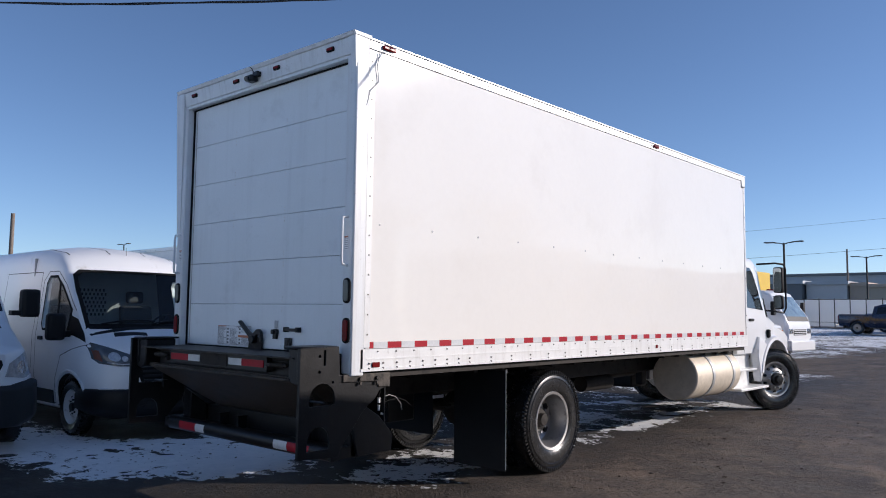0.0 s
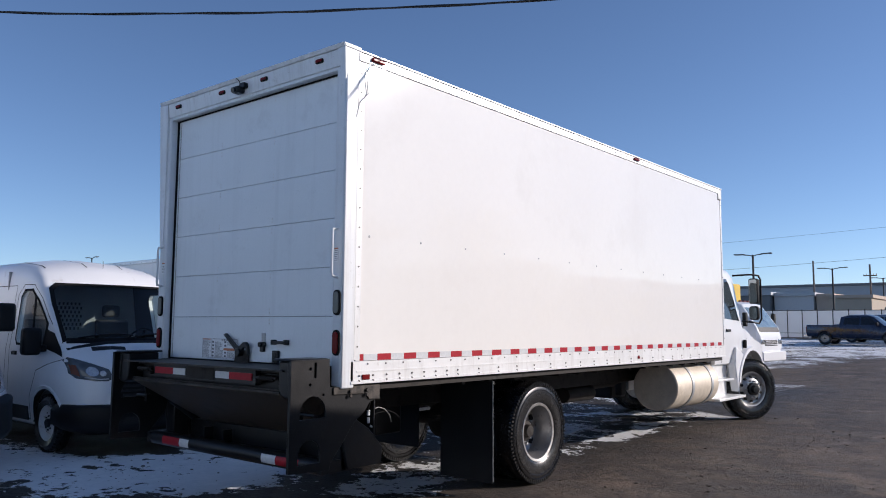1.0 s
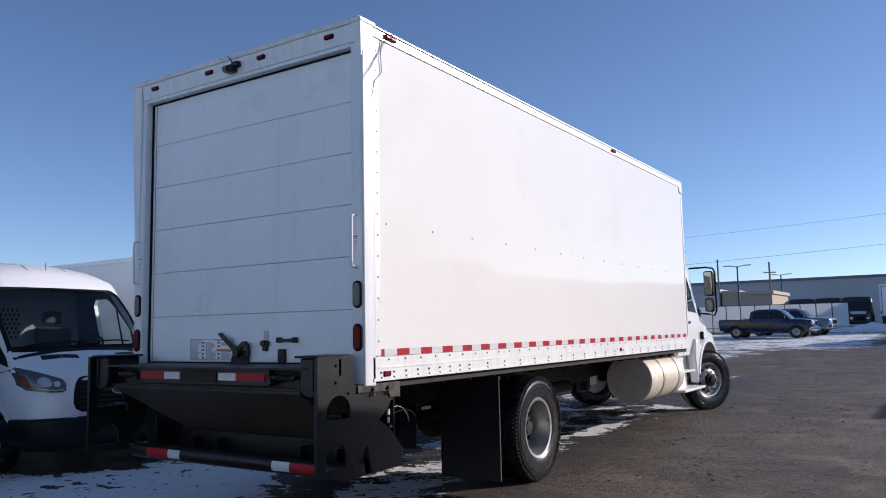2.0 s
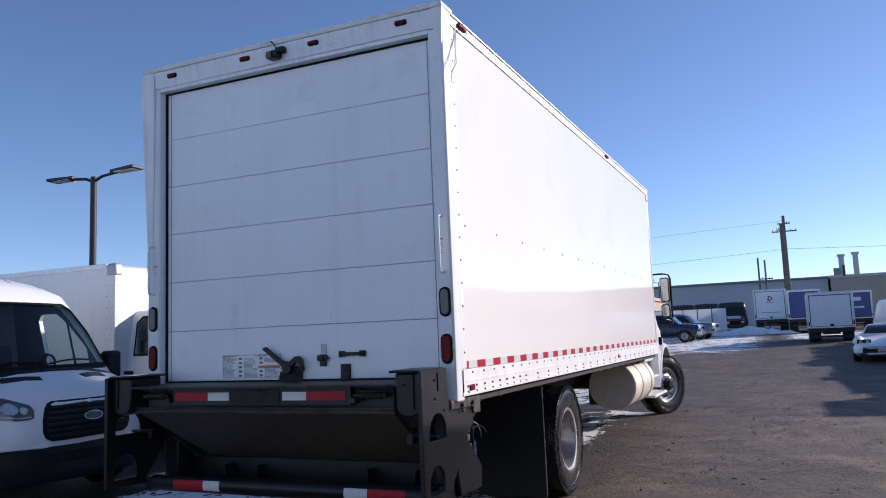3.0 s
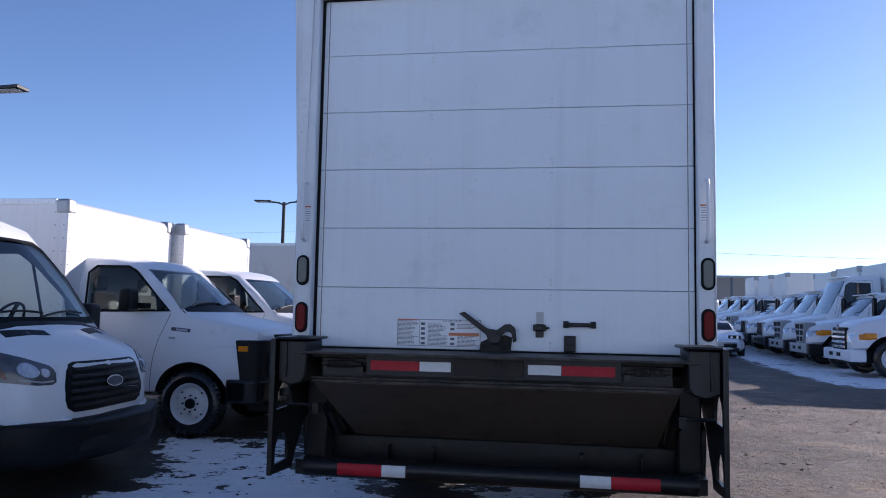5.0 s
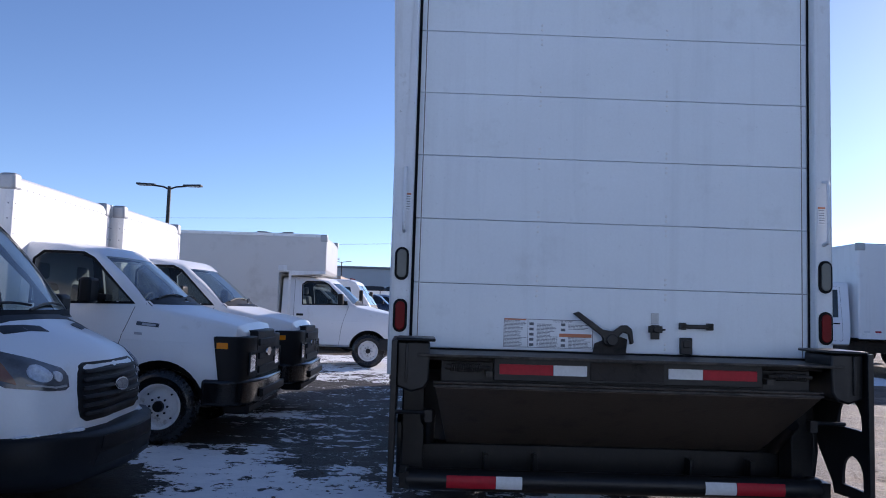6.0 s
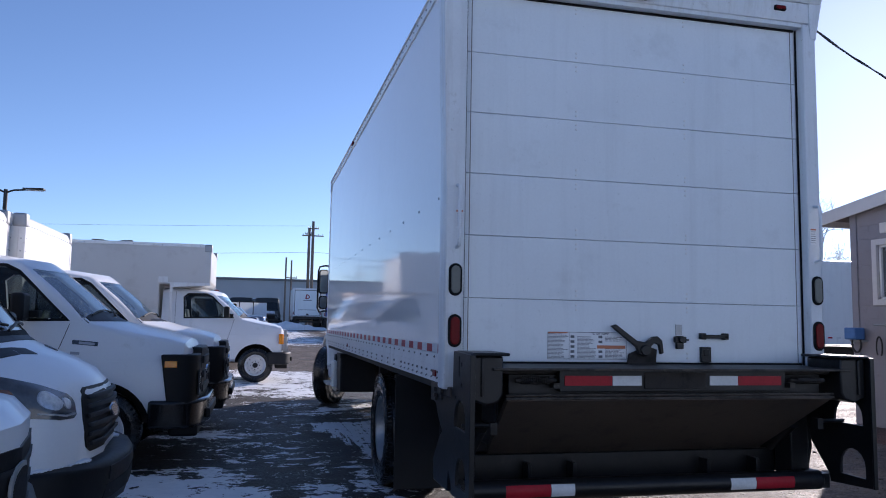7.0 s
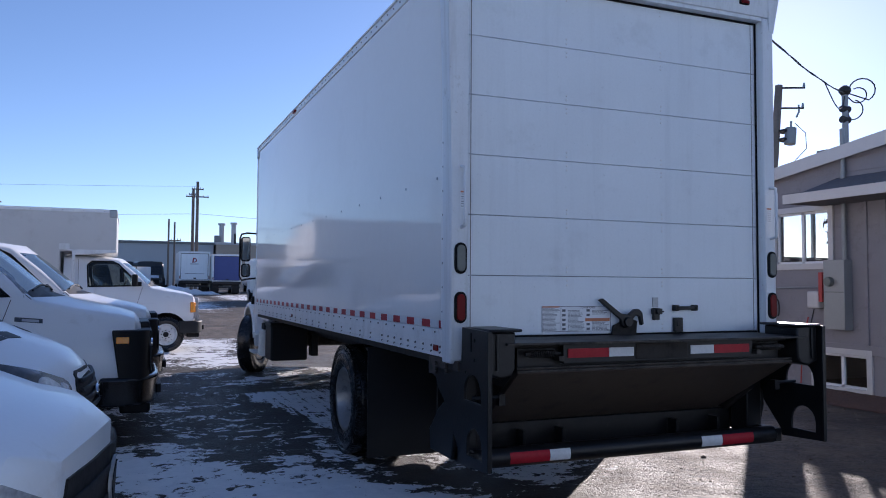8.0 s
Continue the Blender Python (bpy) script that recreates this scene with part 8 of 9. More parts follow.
bmesh_box = box
ROW = [(18.05, "chrome", 2.62, 1.60, 6.5, 3.74, "white truck with thick bright grille bars and white bumper"),
       (21.6, "slats", 2.32, 1.46, 5.5, 3.4, "white truck with a grey framed grille and low cab"),
       (24.25, "slats", 2.92, 1.50, 5.5, 3.4, "white truck with a grey framed grille and tall cab"),
       (26.9, "mesh", 2.5, 1.48, 6.0, 3.4, "white truck with a mesh grille in the row"),
       (29.7, "mesh", 2.4, 1.46, 5.0, 3.3, "white truck with a mesh grille and black bumper"),
       (32.6, "slats", 2.0, 1.35, 0, 0, "white work truck with a low cab"),
       (36.4, "mesh", 2.34, 1.48, 6.0, 3.5, "white truck with a pale bonnet and tall cargo box"),
       (39.6, "mesh", 2.34, 1.48, 6.0, 3.5, "white truck with a tall cargo box in the row"),
       (42.8, "mesh", 2.34, 1.48, 6.0, 3.5, "white truck with a tall cargo box at the row end")]
for y, nose, ct, hd, bl, bt, lb in ROW:
    medium_truck(pose(7.9, y, rise(y), 0, 0, 180), lb, nose, ct, hd, bl or 4, bt or 3, box=bl > 0, amber=y < 22)


# ---- low sports car ----


def sports_car(m):
    V = thing("sports_car", m, "low white vintage sports car with square lamp pods", "car")
    st = [(0.0, sect(0.26, 0.52, 0.42, 0.46, 0.42, 0.40, 0.05, 0.0)), (-0.12, sect(0.20, 0.58, 0.66, 0.72, 0.66, 0.42, 0.06, 0.01)), (-0.45, sect(0.16, 0.68, 0.78, 0.86, 0.80, 0.46, 0.12, -0.05)),
          (-0.85, sect(0.16, 0.78, 0.80, 0.90, 0.84, 0.50, 0.14, -0.06)), (-1.35, sect(0.16, 0.76, 0.74, 0.80, 0.74, 0.52, 0.08, 0.04)), (-1.75, sect(0.16, 0.80, 0.74, 0.82, 0.72, 0.55, 0.08, 0.05)),
          (-2.30, sect(0.16, 1.16, 0.74, 0.83, 0.56, 0.60, 0.10, 0.04)), (-2.80, sect(0.16, 1.18, 0.76, 0.85, 0.56, 0.62, 0.10, 0.03)), (-3.35, sect(0.18, 0.90, 0.80, 0.90, 0.66, 0.62, 0.10, 0.03)),
          (-4.30, sect(0.24, 0.78, 0.74, 0.84, 0.74, 0.60, 0.10, 0.03)), (-4.60, sect(0.30, 0.66, 0.66, 0.74, 0.68, 0.55, 0.08, 0.02))]
    bm = bmesh.new()
    HULL(bm, st)
    tree = BVHTree.FromBMesh(bm)
    bm = solve_bool(bm, [(cyl((x, s * 0.55, 0.32), (x, s * 1.2, 0.32), 0.37, seg=28), M_SEAM) for s in (1, -1) for x in (-0.88, -3.35)], M_PAINT)
    B = part("body", bm, list(CUT_MATS), V, angle=30)
    part("windscreen", patch(tree, [(-0.60, 0.88), (0.60, 0.88), (0.48, 1.14), (-0.48, 1.14)], "-x", 1.0, lift=0.006), M_DGLASS, B)
    for s in (1, -1):
        w, s0 = ("-y", 2.0) if s > 0 else ("+y", -2.0)
        part("side_window", patch(tree, [(-1.95, 0.86), (-2.85, 0.88), (-2.75, 1.10), (-2.32, 1.10)], w, s0, lift=0.006), M_DGLASS, B)
        L = part("lamp_pod", box(-0.44, -0.25, s * 0.33, s * 0.73, 0.575, 0.715), M_PLASTIC, V, "dark lamp pod with two round lamps", bevel=0.02)
        for q in (0.435, 0.625):
            part("headlamp", cyl((-0.25, s * q, 0.645), (-0.238, s * q, 0.645), 0.050, seg=18), M_HEADCLEAR, L)
        for at, size in (((-0.86, s * 0.70, 0.52), (0.62, 0.20, 0.32, 1)), ((-3.35, s * 0.72, 0.55), (0.70, 0.20, 0.34, 1))):
            bm = bmesh.new()
            bmesh.ops.create_uvsphere(bm, u_segments=20, v_segments=12, radius=1.0, matrix=Matrix.Translation(at) @ Matrix.Diagonal(size))
            bmesh.ops.bisect_plane(bm, geom=bm.verts[:] + bm.edges[:] + bm.faces[:], plane_co=(0, 0, 0.60), plane_no=(0, 0, 1), clear_inner=True)
            part("fender", bm, M_PAINT, B, "swelling white fender", angle=60)
        part("turn_lamp", box(-0.16, -0.10, s * 0.46, s * 0.58, 0.37, 0.42), M_AMBER, V)
        for x in (-0.88, -3.35):
            car_wheel(V, Matrix.Translation((x, s * 0.78, 0.33)) @ Matrix.Rotation(0 if s > 0 else math.pi, 4, "Z"), 0.33, 0.22, M_GREY, style="spoke")
    part("front_bumper", box(-0.12, 0.03, -0.62, 0.62, 0.44, 0.50), M_CHROME, V, bevel=0.025)
    part("grille", box(-0.14, 0.005, -0.58, 0.58, 0.30, 0.435), M_PLASTIC, V, bevel=0.02)
    part("valance", box(-0.30, -0.04, -0.66, 0.66, 0.17, 0.30), M_GPLASTIC, V, bevel=0.04)
    part("plate", box(0.02, 0.035, -0.16, 0.16, 0.34, 0.46), M_GREY, V)
    part("underside", box(-4.2, -0.4, -0.62, 0.62, 0.15, 0.25), M_BLACK, V)
    return V


sports_car(pose(5.97, 24.9, rise(24.9), 0, 0, -97) @ Matrix.Scale(1.08, 4))


def rear_box_truck(m, label, w, z0, z1, length, face, logo=None):
    """A box truck seen from behind; local +y runs forwards."""
    V = thing("box_truck", m, label, "truck", "trucks at the yard end")
    C = part("cargo_box", box(-w / 2, w / 2, 0.02, length, z0, z1), M_BOX, V, bevel=0.03)
    part("rear_frame", plate([[(-w / 2 - 0.01, z0 - 0.02), (w / 2 + 0.01, z0 - 0.02), (w / 2 + 0.01, z1 + 0.02), (-w / 2 - 0.01, z1 + 0.02)], [(-w / 2 + 0.12, z0 + 0.06), (w / 2 - 0.12, z0 + 0.06), (w / 2 - 0.12, z1 - 0.14), (-w / 2 + 0.12, z1 - 0.14)]], "y", -0.06, 0.02), M_POST, C, bevel=0.008)
    part("door_seal", box(-w / 2 + 0.12, w / 2 - 0.12, -0.016, 0.012, z0 + 0.06, z1 - 0.14), M_SEAM, C)
    part("rear_door", box(-w / 2 + 0.16, w / 2 - 0.16, -0.028, -0.017, z0 + 0.08, z1 - 0.18), face, C)
    for s in (1, -1):
        part("tail_lamp", box(s * (w / 2 - 0.09), s * (w / 2 - 0.02), -0.08, -0.055, z0 + 0.12, z0 + 0.34), M_LENS, C)
        bm = bmesh.new()
        R = 0.44
        LATHE(bm, [(s * (w / 2 - 0.55), R - 0.03), (s * (w / 2 - 0.52), R), (s * (w / 2 - 0.05), R), (s * (w / 2 - 0.02), R - 0.03)], 28, "x", (0, 1.6, R))
        part("dual_wheel", bm, M_TYRE, V)
        part("mudflap", box(s * (w / 2 - 0.62), s * (w / 2 - 0.04), 0.9, 0.92, 0.12, z0 - 0.1), M_FLAP, V)
        bm = bmesh.new()
        LATHE(bm, [(s * (w / 2 - 0.32), 0.40), (s * (w / 2 - 0.30), 0.43), (s * (w / 2 - 0.08), 0.43), (s * (w / 2 - 0.05), 0.40)], 28, "x", (0, length + 1.2, 0.43))
        part("front_wheel", bm, M_TYRE, V)
    part("lift_gate", box(-w / 2 + 0.05, w / 2 - 0.05, -0.16, 0.0, z0 - 0.26, z0 - 0.03), M_BLACK, V, bevel=0.01)
    part("bumper", box(-w / 2 + 0.1, w / 2 - 0.1, -0.10, 0.0, z0 - 0.55, z0 - 0.42), M_BLACK, V, bevel=0.01)
    part("latch", box(-0.06, 0.12, -0.05, -0.02, z0 + 0.08, z0 + 0.2), M_BLACK, C)
    part("chassis", box(-0.4, 0.4, 0.1, length + 2.4, z0 - 0.36, z0 - 0.04), M_DIRTY, V)
    part("cab", box(-1.0, 1.0, length + 0.2, length + 2.6, 0.6, z1 - 0.5), M_PAINT, V, bevel=0.12)
    return V, C


M_BLUE = mat("blue_painted_door", (0.05, 0.075, 0.24), 0.45, vary=0.08, scale=3)
M_LOGO = mat("dark_red_logo", (0.28, 0.05, 0.07), 0.5, vary=0.05)
sv, sc = rear_box_truck(pose(5.18, 42.3, rise(42.3)), "small white box truck seen from behind with closed door", 2.30, 0.80, 2.72, 4.2, M_DOOR)
lv, lc = rear_box_truck(pose(1.72, 62.0, rise(62)), "white box truck with a dark red mark on its door", 2.42, 1.15, 3.5, 5.5, M_DOOR)
bm = bmesh.new()
PLATE(bm, [[(-0.20, 2.60), (0.02, 2.60), (0.16, 2.68), (0.20, 2.80), (0.12, 2.94), (-0.02, 3.0), (-0.12, 3.0)], [(-0.08, 2.68), (0.0, 2.68), (0.08, 2.74), (0.10, 2.82), (0.04, 2.90), (-0.03, 2.92)]], "y", -0.038, -0.029)
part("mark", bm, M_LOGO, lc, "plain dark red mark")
part("print_bar", box(-0.35, 0.35, -0.036, -0.0285, 2.46, 2.51), M_INK, lc)
part("print_bar", box(-0.75, 0.75, -0.036, -0.0285, 1.66, 1.70), M_INK, lc)
rear_box_truck(pose(4.15, 60.5, rise(60.5)), "box truck with a blue door beside a white truck", 2.3, 1.1, 3.3, 5.0, M_BLUE)
bv, bc = rear_box_truck(pose(8.1, 66, rise(66)), "box truck with a blue panel and white lettering bars", 2.2, 0.9, 3.1, 5.0, M_BLUE)
part("print_bar", box(-0.9, 0.3, -0.036, -0.0285, 2.3, 2.6), M_WHT, bc)
part("print_bar", box(-0.2, 0.5, -0.036, -0.0285, 1.7, 1.85), M_WHT, bc)


def school_bus(m, label):
    V = thing("bus", m, label, "bus", "dark buses at the yard end")
    st = [(0.0, sect(0.5, 1.15, 0.7, 0.78, 0.7, 0.9, 0.1)), (-0.9, sect(0.5, 1.45, 0.85, 0.95, 0.85, 1.0, 0.1)), (-1.1, sect(0.5, 1.5, 1.1, 1.2, 1.1, 1.1, 0.1)), (-1.5, sect(0.5, 2.7, 1.1, 1.22, 1.1, 1.3, 0.25)), (-9.0, sect(0.5, 2.8, 1.1, 1.22, 1.1, 1.3, 0.3))]
    bm = bmesh.new()
    HULL(bm, st)
    tree = BVHTree.FromBMesh(bm)
    B = part("body", bm, M_BUS, V, angle=34)
    part("windscreen", patch(tree, [(-0.95, 1.62), (0.95, 1.62), (0.9, 2.3), (-0.9, 2.3)], "-x", 2, lift=0.02), M_DGLASS, B)
    for s in (1, -1):
        w, s0 = ("-y", 2.5) if s > 0 else ("+y", -2.5)
        for k in range(8):
            part("window", patch(tree, [(-1.8 - k * 0.85, 1.6), (-2.5 - k * 0.85, 1.6), (-2.5 - k * 0.85, 2.2), (-1.8 - k * 0.85, 2.2)], w, s0, lift=0.01), M_DGLASS, B)
        part("headlamp", box(-0.06, 0.02, s * 0.5, s * 0.7, 0.85, 1.02), M_HEAD, V)
        for x in (-0.9, -6.8):
            car_wheel(V, Matrix.Translation((x, s * 0.98, 0.46)) @ Matrix.Rotation(0 if s > 0 else math.pi, 4, "Z"), 0.46, 0.26, M_GREY)
    part("grille", box(-0.04, 0.04, -0.42, 0.42, 0.75, 1.1), M_PLASTIC, V)
    part("front_bumper", box(-0.2, 0.2, -1.1, 1.1, 0.45, 0.68), M_BLACK, V, bevel=0.03)
    part("bonnet_snow", patch(tree, [(-0.9, -0.6), (-0.25, -0.5), (-0.25, 0.5), (-0.9, 0.6)], "-z", 5, lift=0.03), M_SNOW, B)
    return V


M_BUS = mat("black_bus_paint", (0.025, 0.027, 0.028), 0.35, vary=0.2, scale=3, coat=0.3)
for x, y, a in ((-1.3, 66.5, -80), (-3.6, 68.5, -80), (-5.9, 70.0, -78)):
    school_bus(pose(x, y, rise(y), 0, 0, a), "black painted old school bus with dark windows")


def pickup(m, paint, label, bed=True):
    V = thing("pickup_truck", m, label, "pickup", "pickups by the fence")
    st = [(0.0, sect(0.50, 1.00, 0.70, 0.78, 0.72, 0.8, 0.08, 0.02)), (-0.10, sect(0.42, 1.12, 0.86, 0.94, 0.86, 0.82, 0.08, 0.03)), (-0.5, sect(0.40, 1.17, 0.92, 1.0, 0.90, 0.88, 0.10, 0.03)),
          (-1.35, sect(0.38, 1.22, 0.93, 1.0, 0.92, 0.92, 0.10, 0.04)), (-1.95, sect(0.38, 1.76, 0.93, 1.0, 0.74, 1.05, 0.10, 0.04)), (-2.3, sect(0.38, 1.86, 0.93, 1.0, 0.74, 1.1, 0.12, 0.04)),
          (-3.35, sect(0.38, 1.86, 0.93, 1.0, 0.74, 1.1, 0.12, 0.04)), (-3.78, sect(0.38, 1.74, 0.93, 1.0, 0.76, 1.1, 0.12, 0.03)), (-3.84, sect(0.40, 1.24, 0.93, 1.0, 0.98, 1.0, 0.05, 0.0)), (-5.75, sect(0.48, 1.24, 0.93, 1.0, 0.98, 1.0, 0.05, 0.0)), (-5.8, sect(0.52, 1.20, 0.91, 0.98, 0.95, 1.0, 0.05, 0.0))]
    bm = bmesh.new()
    HULL(bm, st)
    tree = BVHTree.FromBMesh(bm)
    bm = solve_bool(bm, [cyl((x, s * 0.6, 0.40), (x, s * 1.3, 0.40), 0.47, seg=28) for s in (1, -1) for x in (-1.0, -4.7)] + [box(-5.68, -3.95, -0.82, 0.82, 0.80, 1.5)])
    B = part("body", bm, paint, V, angle=32)
    part("windscreen", patch(tree, [(-0.80, 1.30), (0.80, 1.30), (0.66, 1.74), (-0.66, 1.74)], "-x", 2, lift=0.006), M_DGLASS, B)
    for s in (1, -1):
        w, s0 = ("-y", 2.5) if s > 0 else ("+y", -2.5)
        part("front_window", patch(tree, [(-1.62, 1.26), (-2.62, 1.26), (-2.62, 1.72), (-2.12, 1.72)], w, s0, lift=0.008), M_DGLASS, B)
        part("rear_window", patch(tree, [(-2.70, 1.26), (-3.62, 1.28), (-3.55, 1.68), (-2.70, 1.72)], w, s0, lift=0.008), M_DGLASS, B)
        strip(tree, [(-1.5, 0.5), (-1.5, 1.2), (-2.66, 1.22), (-2.66, 0.5)], w, s0, parent=B)
        part("wing_mirror", box(-1.75, -1.60, s * 1.02, s * 1.24, 1.22, 1.42), M_PLASTIC, V, bevel=0.03)
        hl = part("headlamp", patch(tree, [(s * 0.52, 0.86), (s * 0.52, 1.04), (s * 0.90, 1.04), (s * 0.90, 0.86)], "-x", 2, lift=0.012, step=0.05), M_HEAD, V)
        part("tail_lamp", box(-5.82, -5.68, s * 0.86, s * 0.985, 0.80, 1.12), M_LENS, V)
        for x in (-1.0, -4.7):
            car_wheel(V, Matrix.Translation((x, s * 0.88, 0.40)) @ Matrix.Rotation(0 if s > 0 else math.pi, 4, "Z"), 0.40, 0.26, M_RIM, style="spoke")
    part("grille", box(-0.06, 0.03, -0.5, 0.5, 0.80, 1.06), M_CHROME, V, bevel=0.02)
    part("front_bumper", box(-0.25, 0.10, -0.95, 0.95, 0.48, 0.72), M_CHROME, V, bevel=0.04)
    part("rear_bumper", box(-5.98, -5.75, -0.95, 0.95, 0.50, 0.66), M_CHROME, V, bevel=0.03)
    part("underside", box(-5.6, -0.4, -0.7, 0.7, 0.36, 0.5), M_BLACK, V)
    return V


M_NAVY = mat("navy_metallic_paint", (0.014, 0.022, 0.05), 0.25, 0.3, vary=0.1, scale=2, coat=0.6)
M_SILVER = mat("silver_blue_paint", (0.16, 0.19, 0.25), 0.3, 0.5, vary=0.1, scale=2, coat=0.5)
pickup(pose(-2.3, 49.6, rise(49.6), 0, 0, -4), M_NAVY, "navy blue crew cab pickup with chrome grille")
pickup(pose(-1.75, 54.0, rise(54), 0, 0, -8), M_SILVER, "silver blue pickup with a raised bumper guard")


# reflection is put into the pale patchy base colour of this windscreen
M_PALEGLASS = mat("pale_reflecting_windscreen", (0.20, 0.27, 0.29), 0.06, vary=0.5, scale=2.5, coat=1.0)


def cab_over(m):
    V = thing("cab_over_truck", m, "white cab-over truck with red roof marker lamps", "truck")
    st = [(0.0, sect(0.62, 1.15, 0.85, 0.92, 0.88, 0.9, 0.06, 0.02)), (-0.10, sect(0.5, 1.42, 0.95, 1.02, 0.96, 1.1, 0.06, 0.02)), (-0.62, sect(0.5, 2.18, 0.96, 1.03, 0.88, 1.2, 0.10, 0.03)), (-0.85, sect(0.5, 2.26, 0.96, 1.03, 0.90, 1.2, 0.12, 0.03)), (-1.75, sect(0.5, 2.26, 0.96, 1.03, 0.92, 1.2, 0.12, 0.03))]
    bm = bmesh.new()
    HULL(bm, st)
    tree = BVHTree.FromBMesh(bm)
    bm = solve_bool(bm, [cyl((-1.0, s * 0.6, 0.40), (-1.0, s * 1.3, 0.40), 0.48, seg=28) for s in (1, -1)])
    B = part("cab", bm, M_PAINT, V, angle=32)
    part("windscreen", patch(tree, [(-0.86, 1.42), (0.86, 1.42), (0.78, 2.08), (-0.78, 2.08)], "-x", 2, lift=0.006), M_PALEGLASS, B)
    for s in (1, -1):
        w, s0 = ("-y", 2.5) if s > 0 else ("+y", -2.5)
        part("door_window", patch(tree, [(-0.62, 1.32), (-1.45, 1.36), (-1.45, 2.0), (-0.80, 2.0)], w, s0, lift=0.008), M_DGLASS, B)
        part("wing_mirror", box(-0.42, -0.30, s * 1.12, s * 1.30, 1.45, 1.9), M_PLASTIC, V, bevel=0.03)
        part("headlamp", box(-0.08, 0.03, s * 0.60, s * 0.88, 0.86, 1.02), M_HEAD, V, bevel=0.02)
        for x in (-1.0, -4.6):
            car_wheel(V, Matrix.Translation((x, s * 0.88, 0.40)) @ Matrix.Rotation(0 if s > 0 else math.pi, 4, "Z"), 0.40, 0.24, M_STEEL_RIM)
    part("grille", box(-0.03, 0.012, -0.52, 0.52, 0.80, 1.0), M_PLASTIC, V, bevel=0.02)
    part("windscreen_panel", patch(tree, [(-0.86, 1.26), (0.86, 1.26), (0.86, 1.42), (-0.86, 1.42)], "-x", 2, lift=0.008), M_PLASTIC, B)
    for k in range(3):
        part("grille_bar", box(0.0, 0.025, -0.50, 0.50, 0.83 + k * 0.06, 0.85 + k * 0.06), M_PAINT, V)
    part("front_bumper", box(-0.15, 0.12, -1.0, 1.0, 0.30, 0.64), M_PAINT, V, bevel=0.04)
    for y in (-0.3, 0.0, 0.3):
        part("roof_marker", box(-0.92, -0.84, y - 0.06, y + 0.06, 2.28, 2.33), M_LENS, V)
    part("chassis", box(-6.2, -0.5, -0.4, 0.4, 0.6, 0.85), M_DIRTY, V)
    part("flat_bed", box(-6.3, -2.0, -1.1, 1.1, 0.9, 1.02), M_DIRTY, V)
    part("head_board", box(-2.05, -1.95, -1.0, 1.0, 1.02, 2.0), M_PAINT, V)
    return V


cab_over(pose(-2.95, 24.5, rise(24.5), 0, 0, -4) @ Matrix.Scale(1.06, 4))
M_YELLOW = mat("yellow_painted_box", (0.72, 0.46, 0.03), 0.4, vary=0.06, scale=2)
yv = thing("yellow_box_van", pose(-7.2, 37.2, rise(37)), "box van with a bright yellow cargo box", "truck")
part("cargo_box", box(-5.5, -1.45, -1.2, 1.2, 0.8, 3.6), M_YELLOW, yv, bevel=0.05)
part("cab", box(-7.4, -5.55, -1.0, 1.0, 0.5, 2.2), M_PAINT, yv, bevel=0.2, seg=3)
part("hood", box(-8.6, -7.3, -0.95, 0.95, 0.5, 1.3), M_PAINT, yv, bevel=0.15, seg=3)
for s in (1, -1):
    for x in (-7.4, -2.6):
        car_wheel(yv, Matrix.Translation((x, s * 0.9, 0.38)) @ Matrix.Rotation(0 if s > 0 else math.pi, 4, "Z"), 0.38, 0.24)
cutaway(pose(-2.85, 21.9, rise(21.9)), "white box van with a cab-over attic box further along", old=True, box_len=5.0, box_top=3.2, attic=True, half=1.15)
for x, y, lb in ((8.9, 53.5, "white cargo van parked with its tail to the lane"), (11.1, 55.0, "white cargo van beside another van")):
    vn = thing("cargo_van", pose(x, y, rise(y), 0, 0, 96), lb, "van", "vans at the yard end")
    st = [(0.0, sect(0.45, 0.9, 0.7, 0.8, 0.7, 0.7, 0.1)), (-0.9, sect(0.4, 1.25, 0.9, 0.98, 0.88, 0.9, 0.1)), (-1.6, sect(0.4, 1.95, 0.92, 1.0, 0.84, 1.1, 0.14)), (-2.2, sect(0.4, 2.15, 0.92, 1.0, 0.86, 1.1, 0.2)), (-5.4, sect(0.4, 2.15, 0.92, 1.0, 0.86, 1.1, 0.2)), (-5.5, sect(0.45, 2.05, 0.9, 0.97, 0.82, 1.1, 0.2))]
    bm = bmesh.new()
    HULL(bm, st)
    tr_ = BVHTree.FromBMesh(bm)
    bd = part("body", bm, M_PAINT, vn, angle=34)
    part("windscreen", patch(tr_, [(-0.8, 1.3), (0.8, 1.3), (0.7, 1.85), (-0.7, 1.85)], "-x", 2, lift=0.01), M_DGLASS, bd)
    for s in (1, -1):
        part("tail_lamp", patch(tr_, [(s * 0.84, 0.9), (s * 0.92, 0.9), (s * 0.9, 1.35), (s * 0.82, 1.35)], "+x", -8, lift=0.02), M_LENS, bd)
        for x2 in (-0.9, -4.3):
            car_wheel(vn, Matrix.Translation((x2, s * 0.86, 0.36)) @ Matrix.Rotation(0 if s > 0 else math.pi, 4, "Z"), 0.36, 0.22)

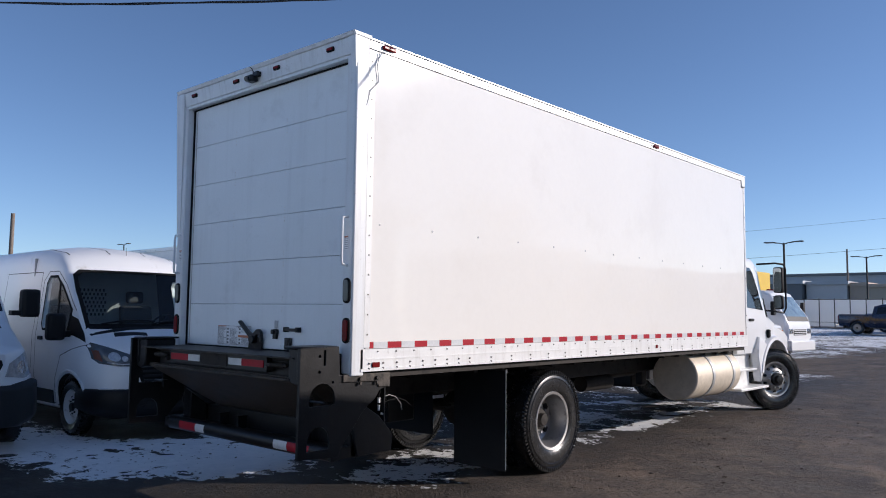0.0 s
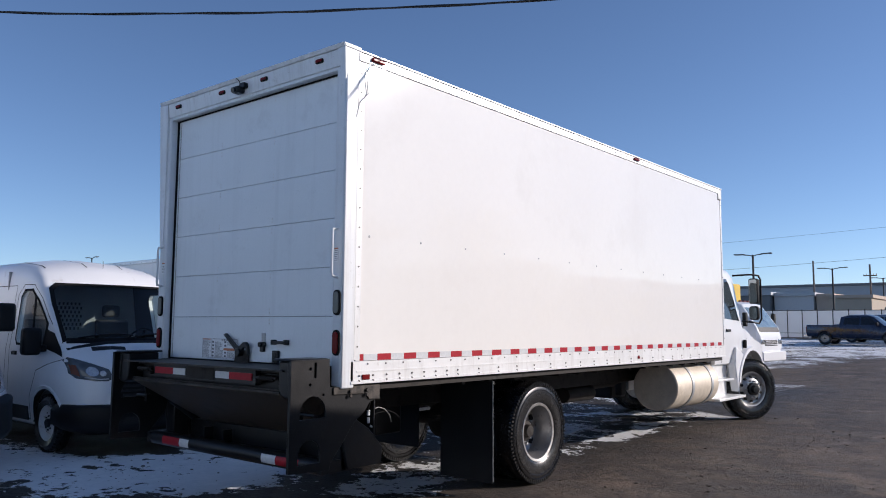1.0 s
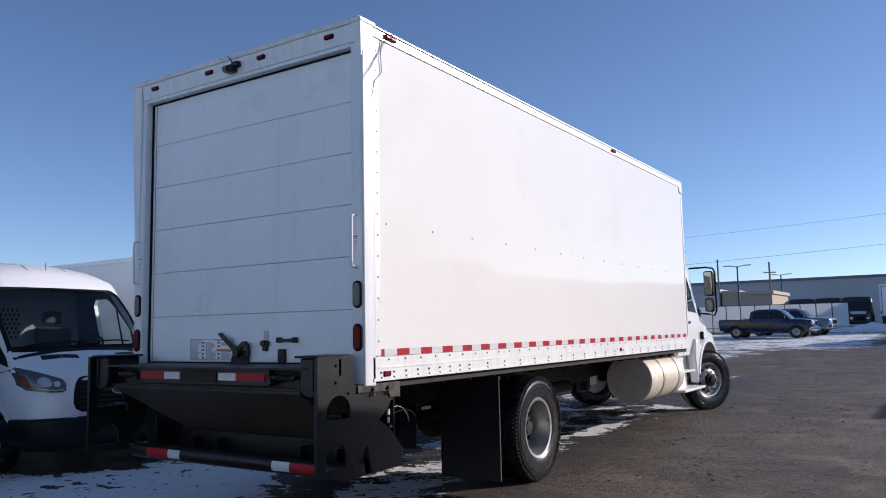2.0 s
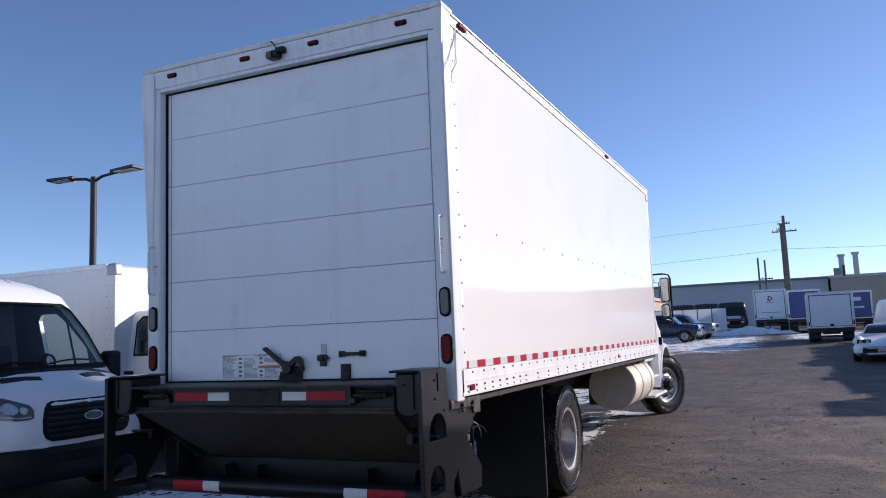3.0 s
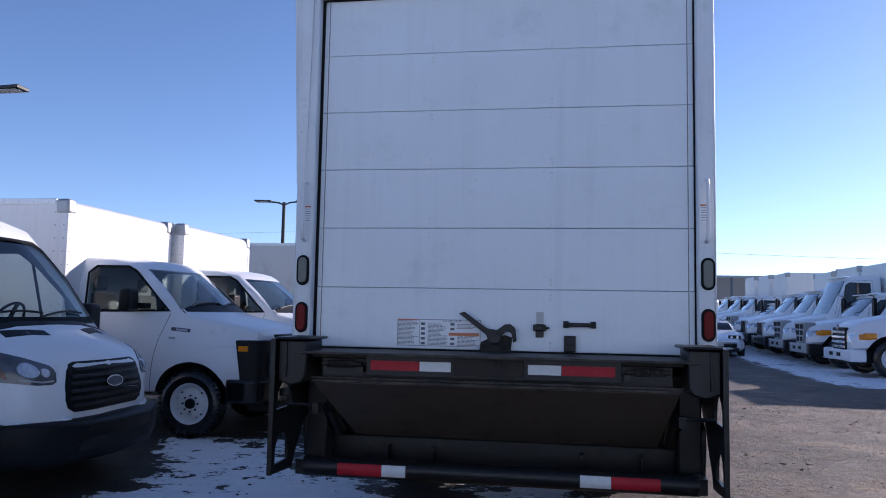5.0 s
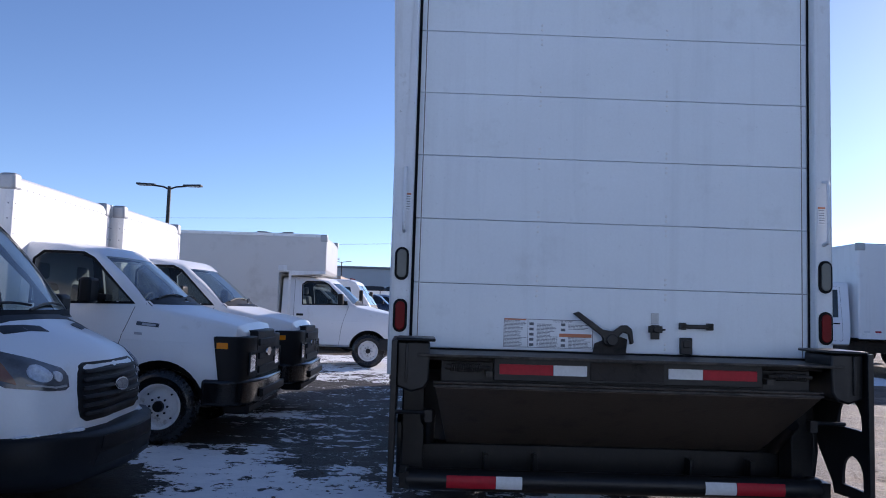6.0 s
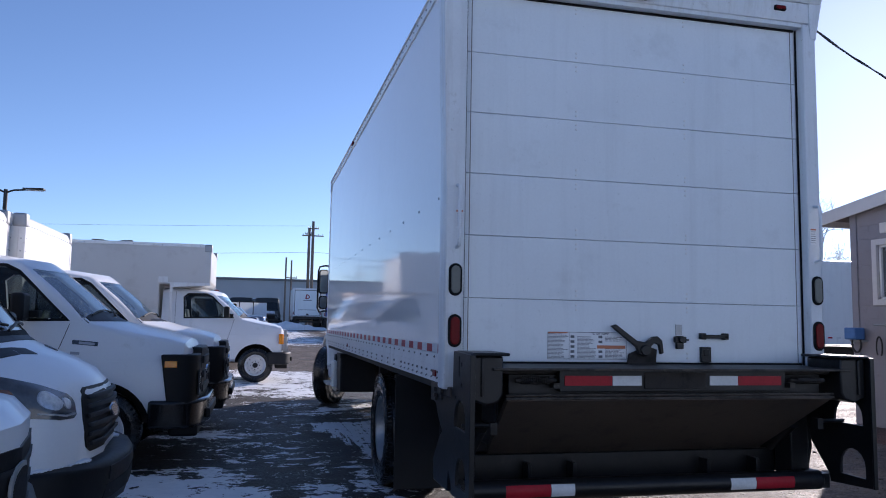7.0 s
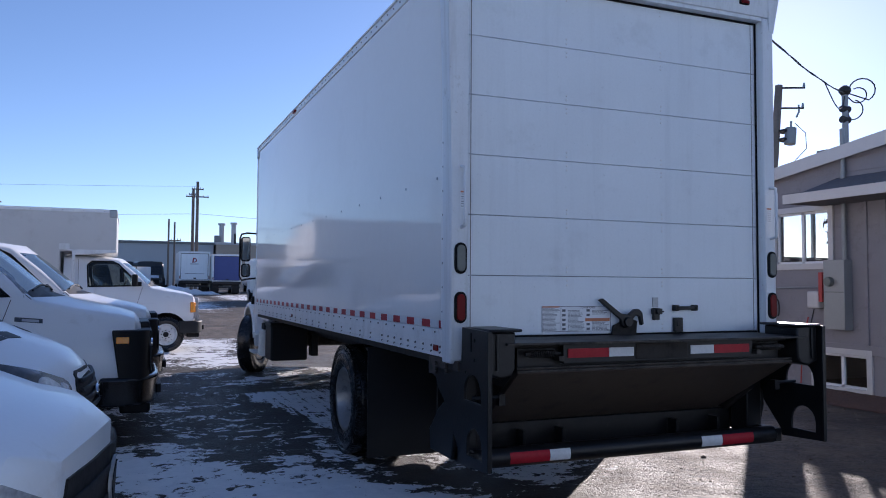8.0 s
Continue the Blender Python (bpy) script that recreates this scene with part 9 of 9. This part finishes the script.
# ---- fence and far buildings ----
M_SLAT = mat("white_fence_slats", (0.86, 0.87, 0.88), 0.5, vary=0.05, scale=1.0)
M_WHITEWALL = mat("pale_grey_wall", (0.52, 0.54, 0.56), 0.8, vary=0.06, scale=0.3)
M_GREYWALL = mat("mid_grey_wall", (0.22, 0.225, 0.23), 0.8, vary=0.06, scale=0.3)
M_TANWALL = mat("tan_metal_wall", (0.54, 0.43, 0.34), 0.7, vary=0.08, scale=0.4)
M_TANLIGHT = mat("cream_wall", (0.50, 0.42, 0.33), 0.75, vary=0.08, scale=0.5)
M_ROOFING = mat("pale_metal_roof", (0.50, 0.52, 0.54), 0.5, 0.2, vary=0.1, scale=0.6)
let_through(M_SLAT, (0.80, 0.81, 0.82), 0.45)
F = thing("yard_fence", pose(0, 0, 0), "tall fence of white slats between dark posts", "fence")
g = rise(62)
for k in range(26):
    x = -31.0 + k * 1.13
    part("fence_panel", box(x + 0.03, x + 1.10, 61.98, 62.02, g + 0.08, g + 2.2), M_SLAT, F)
    part("post", cyl((x, 61.97, g - 0.1), (x, 61.97, g + 2.3), 0.035, seg=8), M_POLE, F)
    part("rail", cyl((x, 61.955, g + 2.22), (x + 1.13, 61.955, g + 2.22), 0.022, seg=6), M_POLE, F)
    part("rail", cyl((x, 61.955, g + 0.42), (x + 1.13, 61.955, g + 0.42), 0.018, seg=6), M_POLE, F)


def hall(name, x0, x1, y0, y1, z1, wall, label, trim=M_ROOFING, band=None):
    g = rise(y0)
    H = thing(name, pose(0, 0, 0), label, "building", "buildings round the yard")
    part("wall", box(x0, x1, y0, y1, g - 0.3, z1), wall, H)
    part("roof_edge", box(x0 - 0.2, x1 + 0.2, y0 - 0.2, y1 + 0.2, z1, z1 + 0.35), trim, H)
    if band:
        part("wall_band", box(x0 + 0.05, x1 - 0.05, y0 - 0.05, y0 - 0.005, g, band), M_GREYWALL, H)
    n = int((x1 - x0) / 6)
    for k in range(1, n):
        part("wall_joint", box(x0 + k * 6 - 0.08, x0 + k * 6 + 0.08, y0 - 0.06, y0 - 0.005, (band or g) + 0.02, z1 - 0.02), wall, H)
    return H


hall("warehouse", -95, 8.0, 112, 150, 7.35, M_WHITEWALL, "long pale grey warehouse with a flat roof", M_GREYWALL)
tb = hall("tan_hall", 8.3, 54, 111, 146, 7.35, M_TANWALL, "tan metal hall with two tall roof vents", M_TRIM)
for x, z in ((10.75, 11.4), (12.7, 11.6)):
    part("roof_vent", cyl((x, 127.5, 7.69), (x, 127.5, z), 0.42, seg=16), M_GREY, tb)
    part("vent_cap", cyl((x, 127.5, z), (x, 127.5, z + 0.32), 0.60, seg=16), M_GREY, tb)
part("roof_unit", box(9.5, 10.3, 126, 127, 7.69, 9.6), M_GREYWALL, tb)
part("vent_pipe", cyl((9.2, 97, 6.8), (9.2, 97, 8.1), 0.15, seg=10), M_POLE, tb)
for x in (20.5, 29.5, 38):
    part("downpipe", box(x, x + 0.25, 94.8, 94.95, 1.0, 6.6), M_GREYWALL, tb)
hall("white_unit", -21.0, -16.9, 86, 96, 5.1, M_TRIM, "low white industrial unit behind the fence")
hall("brown_unit", -16.75, -15.1, 86.5, 96, 4.95, M_TANWALL, "low brown industrial unit behind the fence", M_TANWALL)
hall("cream_unit", -15.0, -11.3, 86, 96, 4.75, M_TANLIGHT, "low cream industrial unit behind the fence", M_TANWALL)
hall("grey_unit", -30, -21.2, 85, 95, 5.2, M_GREYWALL, "low grey industrial unit behind the fence")
# unseen wall added behind the camera to bounce bluish light onto the truck's tail
M_BOUNCE = mat("bluish_bounce_wall", (0.46, 0.56, 0.64), 0.6, vary=0.05, scale=0.5)
SH = thing("bounce_wall", pose(0, 0, 0), "plain unseen wall with a coping, added to bounce light", "building", "buildings round the yard")
part("wall", box(-24, 24, -14.4, -14.0, -0.2, 5.6), M_BOUNCE, SH)
part("coping", box(-24.1, 24.1, -14.5, -13.9, 5.6, 5.75), M_GREYWALL, SH)
# cleared snow
bm = bmesh.new()
rng = random.Random(3)
for k in range(60):
    x, y = rng.gauss(-0.2, 1.6), 61 + rng.gauss(0, 0.6)
    r = rng.uniform(0.15, 0.5)
    bmesh.ops.create_icosphere(bm, subdivisions=2, radius=r, matrix=Matrix.Translation((x, y, rise(61) + 0.02)) @ Matrix.Diagonal((1.6, 1.2, max(0.3, 1.4 - abs(x) * 0.35), 1)))
for v in bm.verts:
    v.co += Vector((noise.noise(v.co * 3), noise.noise(v.co * 3 + Vector((9, 0, 0))), noise.noise(v.co * 3 + Vector((0, 9, 0))))) * 0.08
tagged(part("snow_pile", bm, M_SNOW), "ploughed pile of old snow on the yard", "snow", kind="stuff")
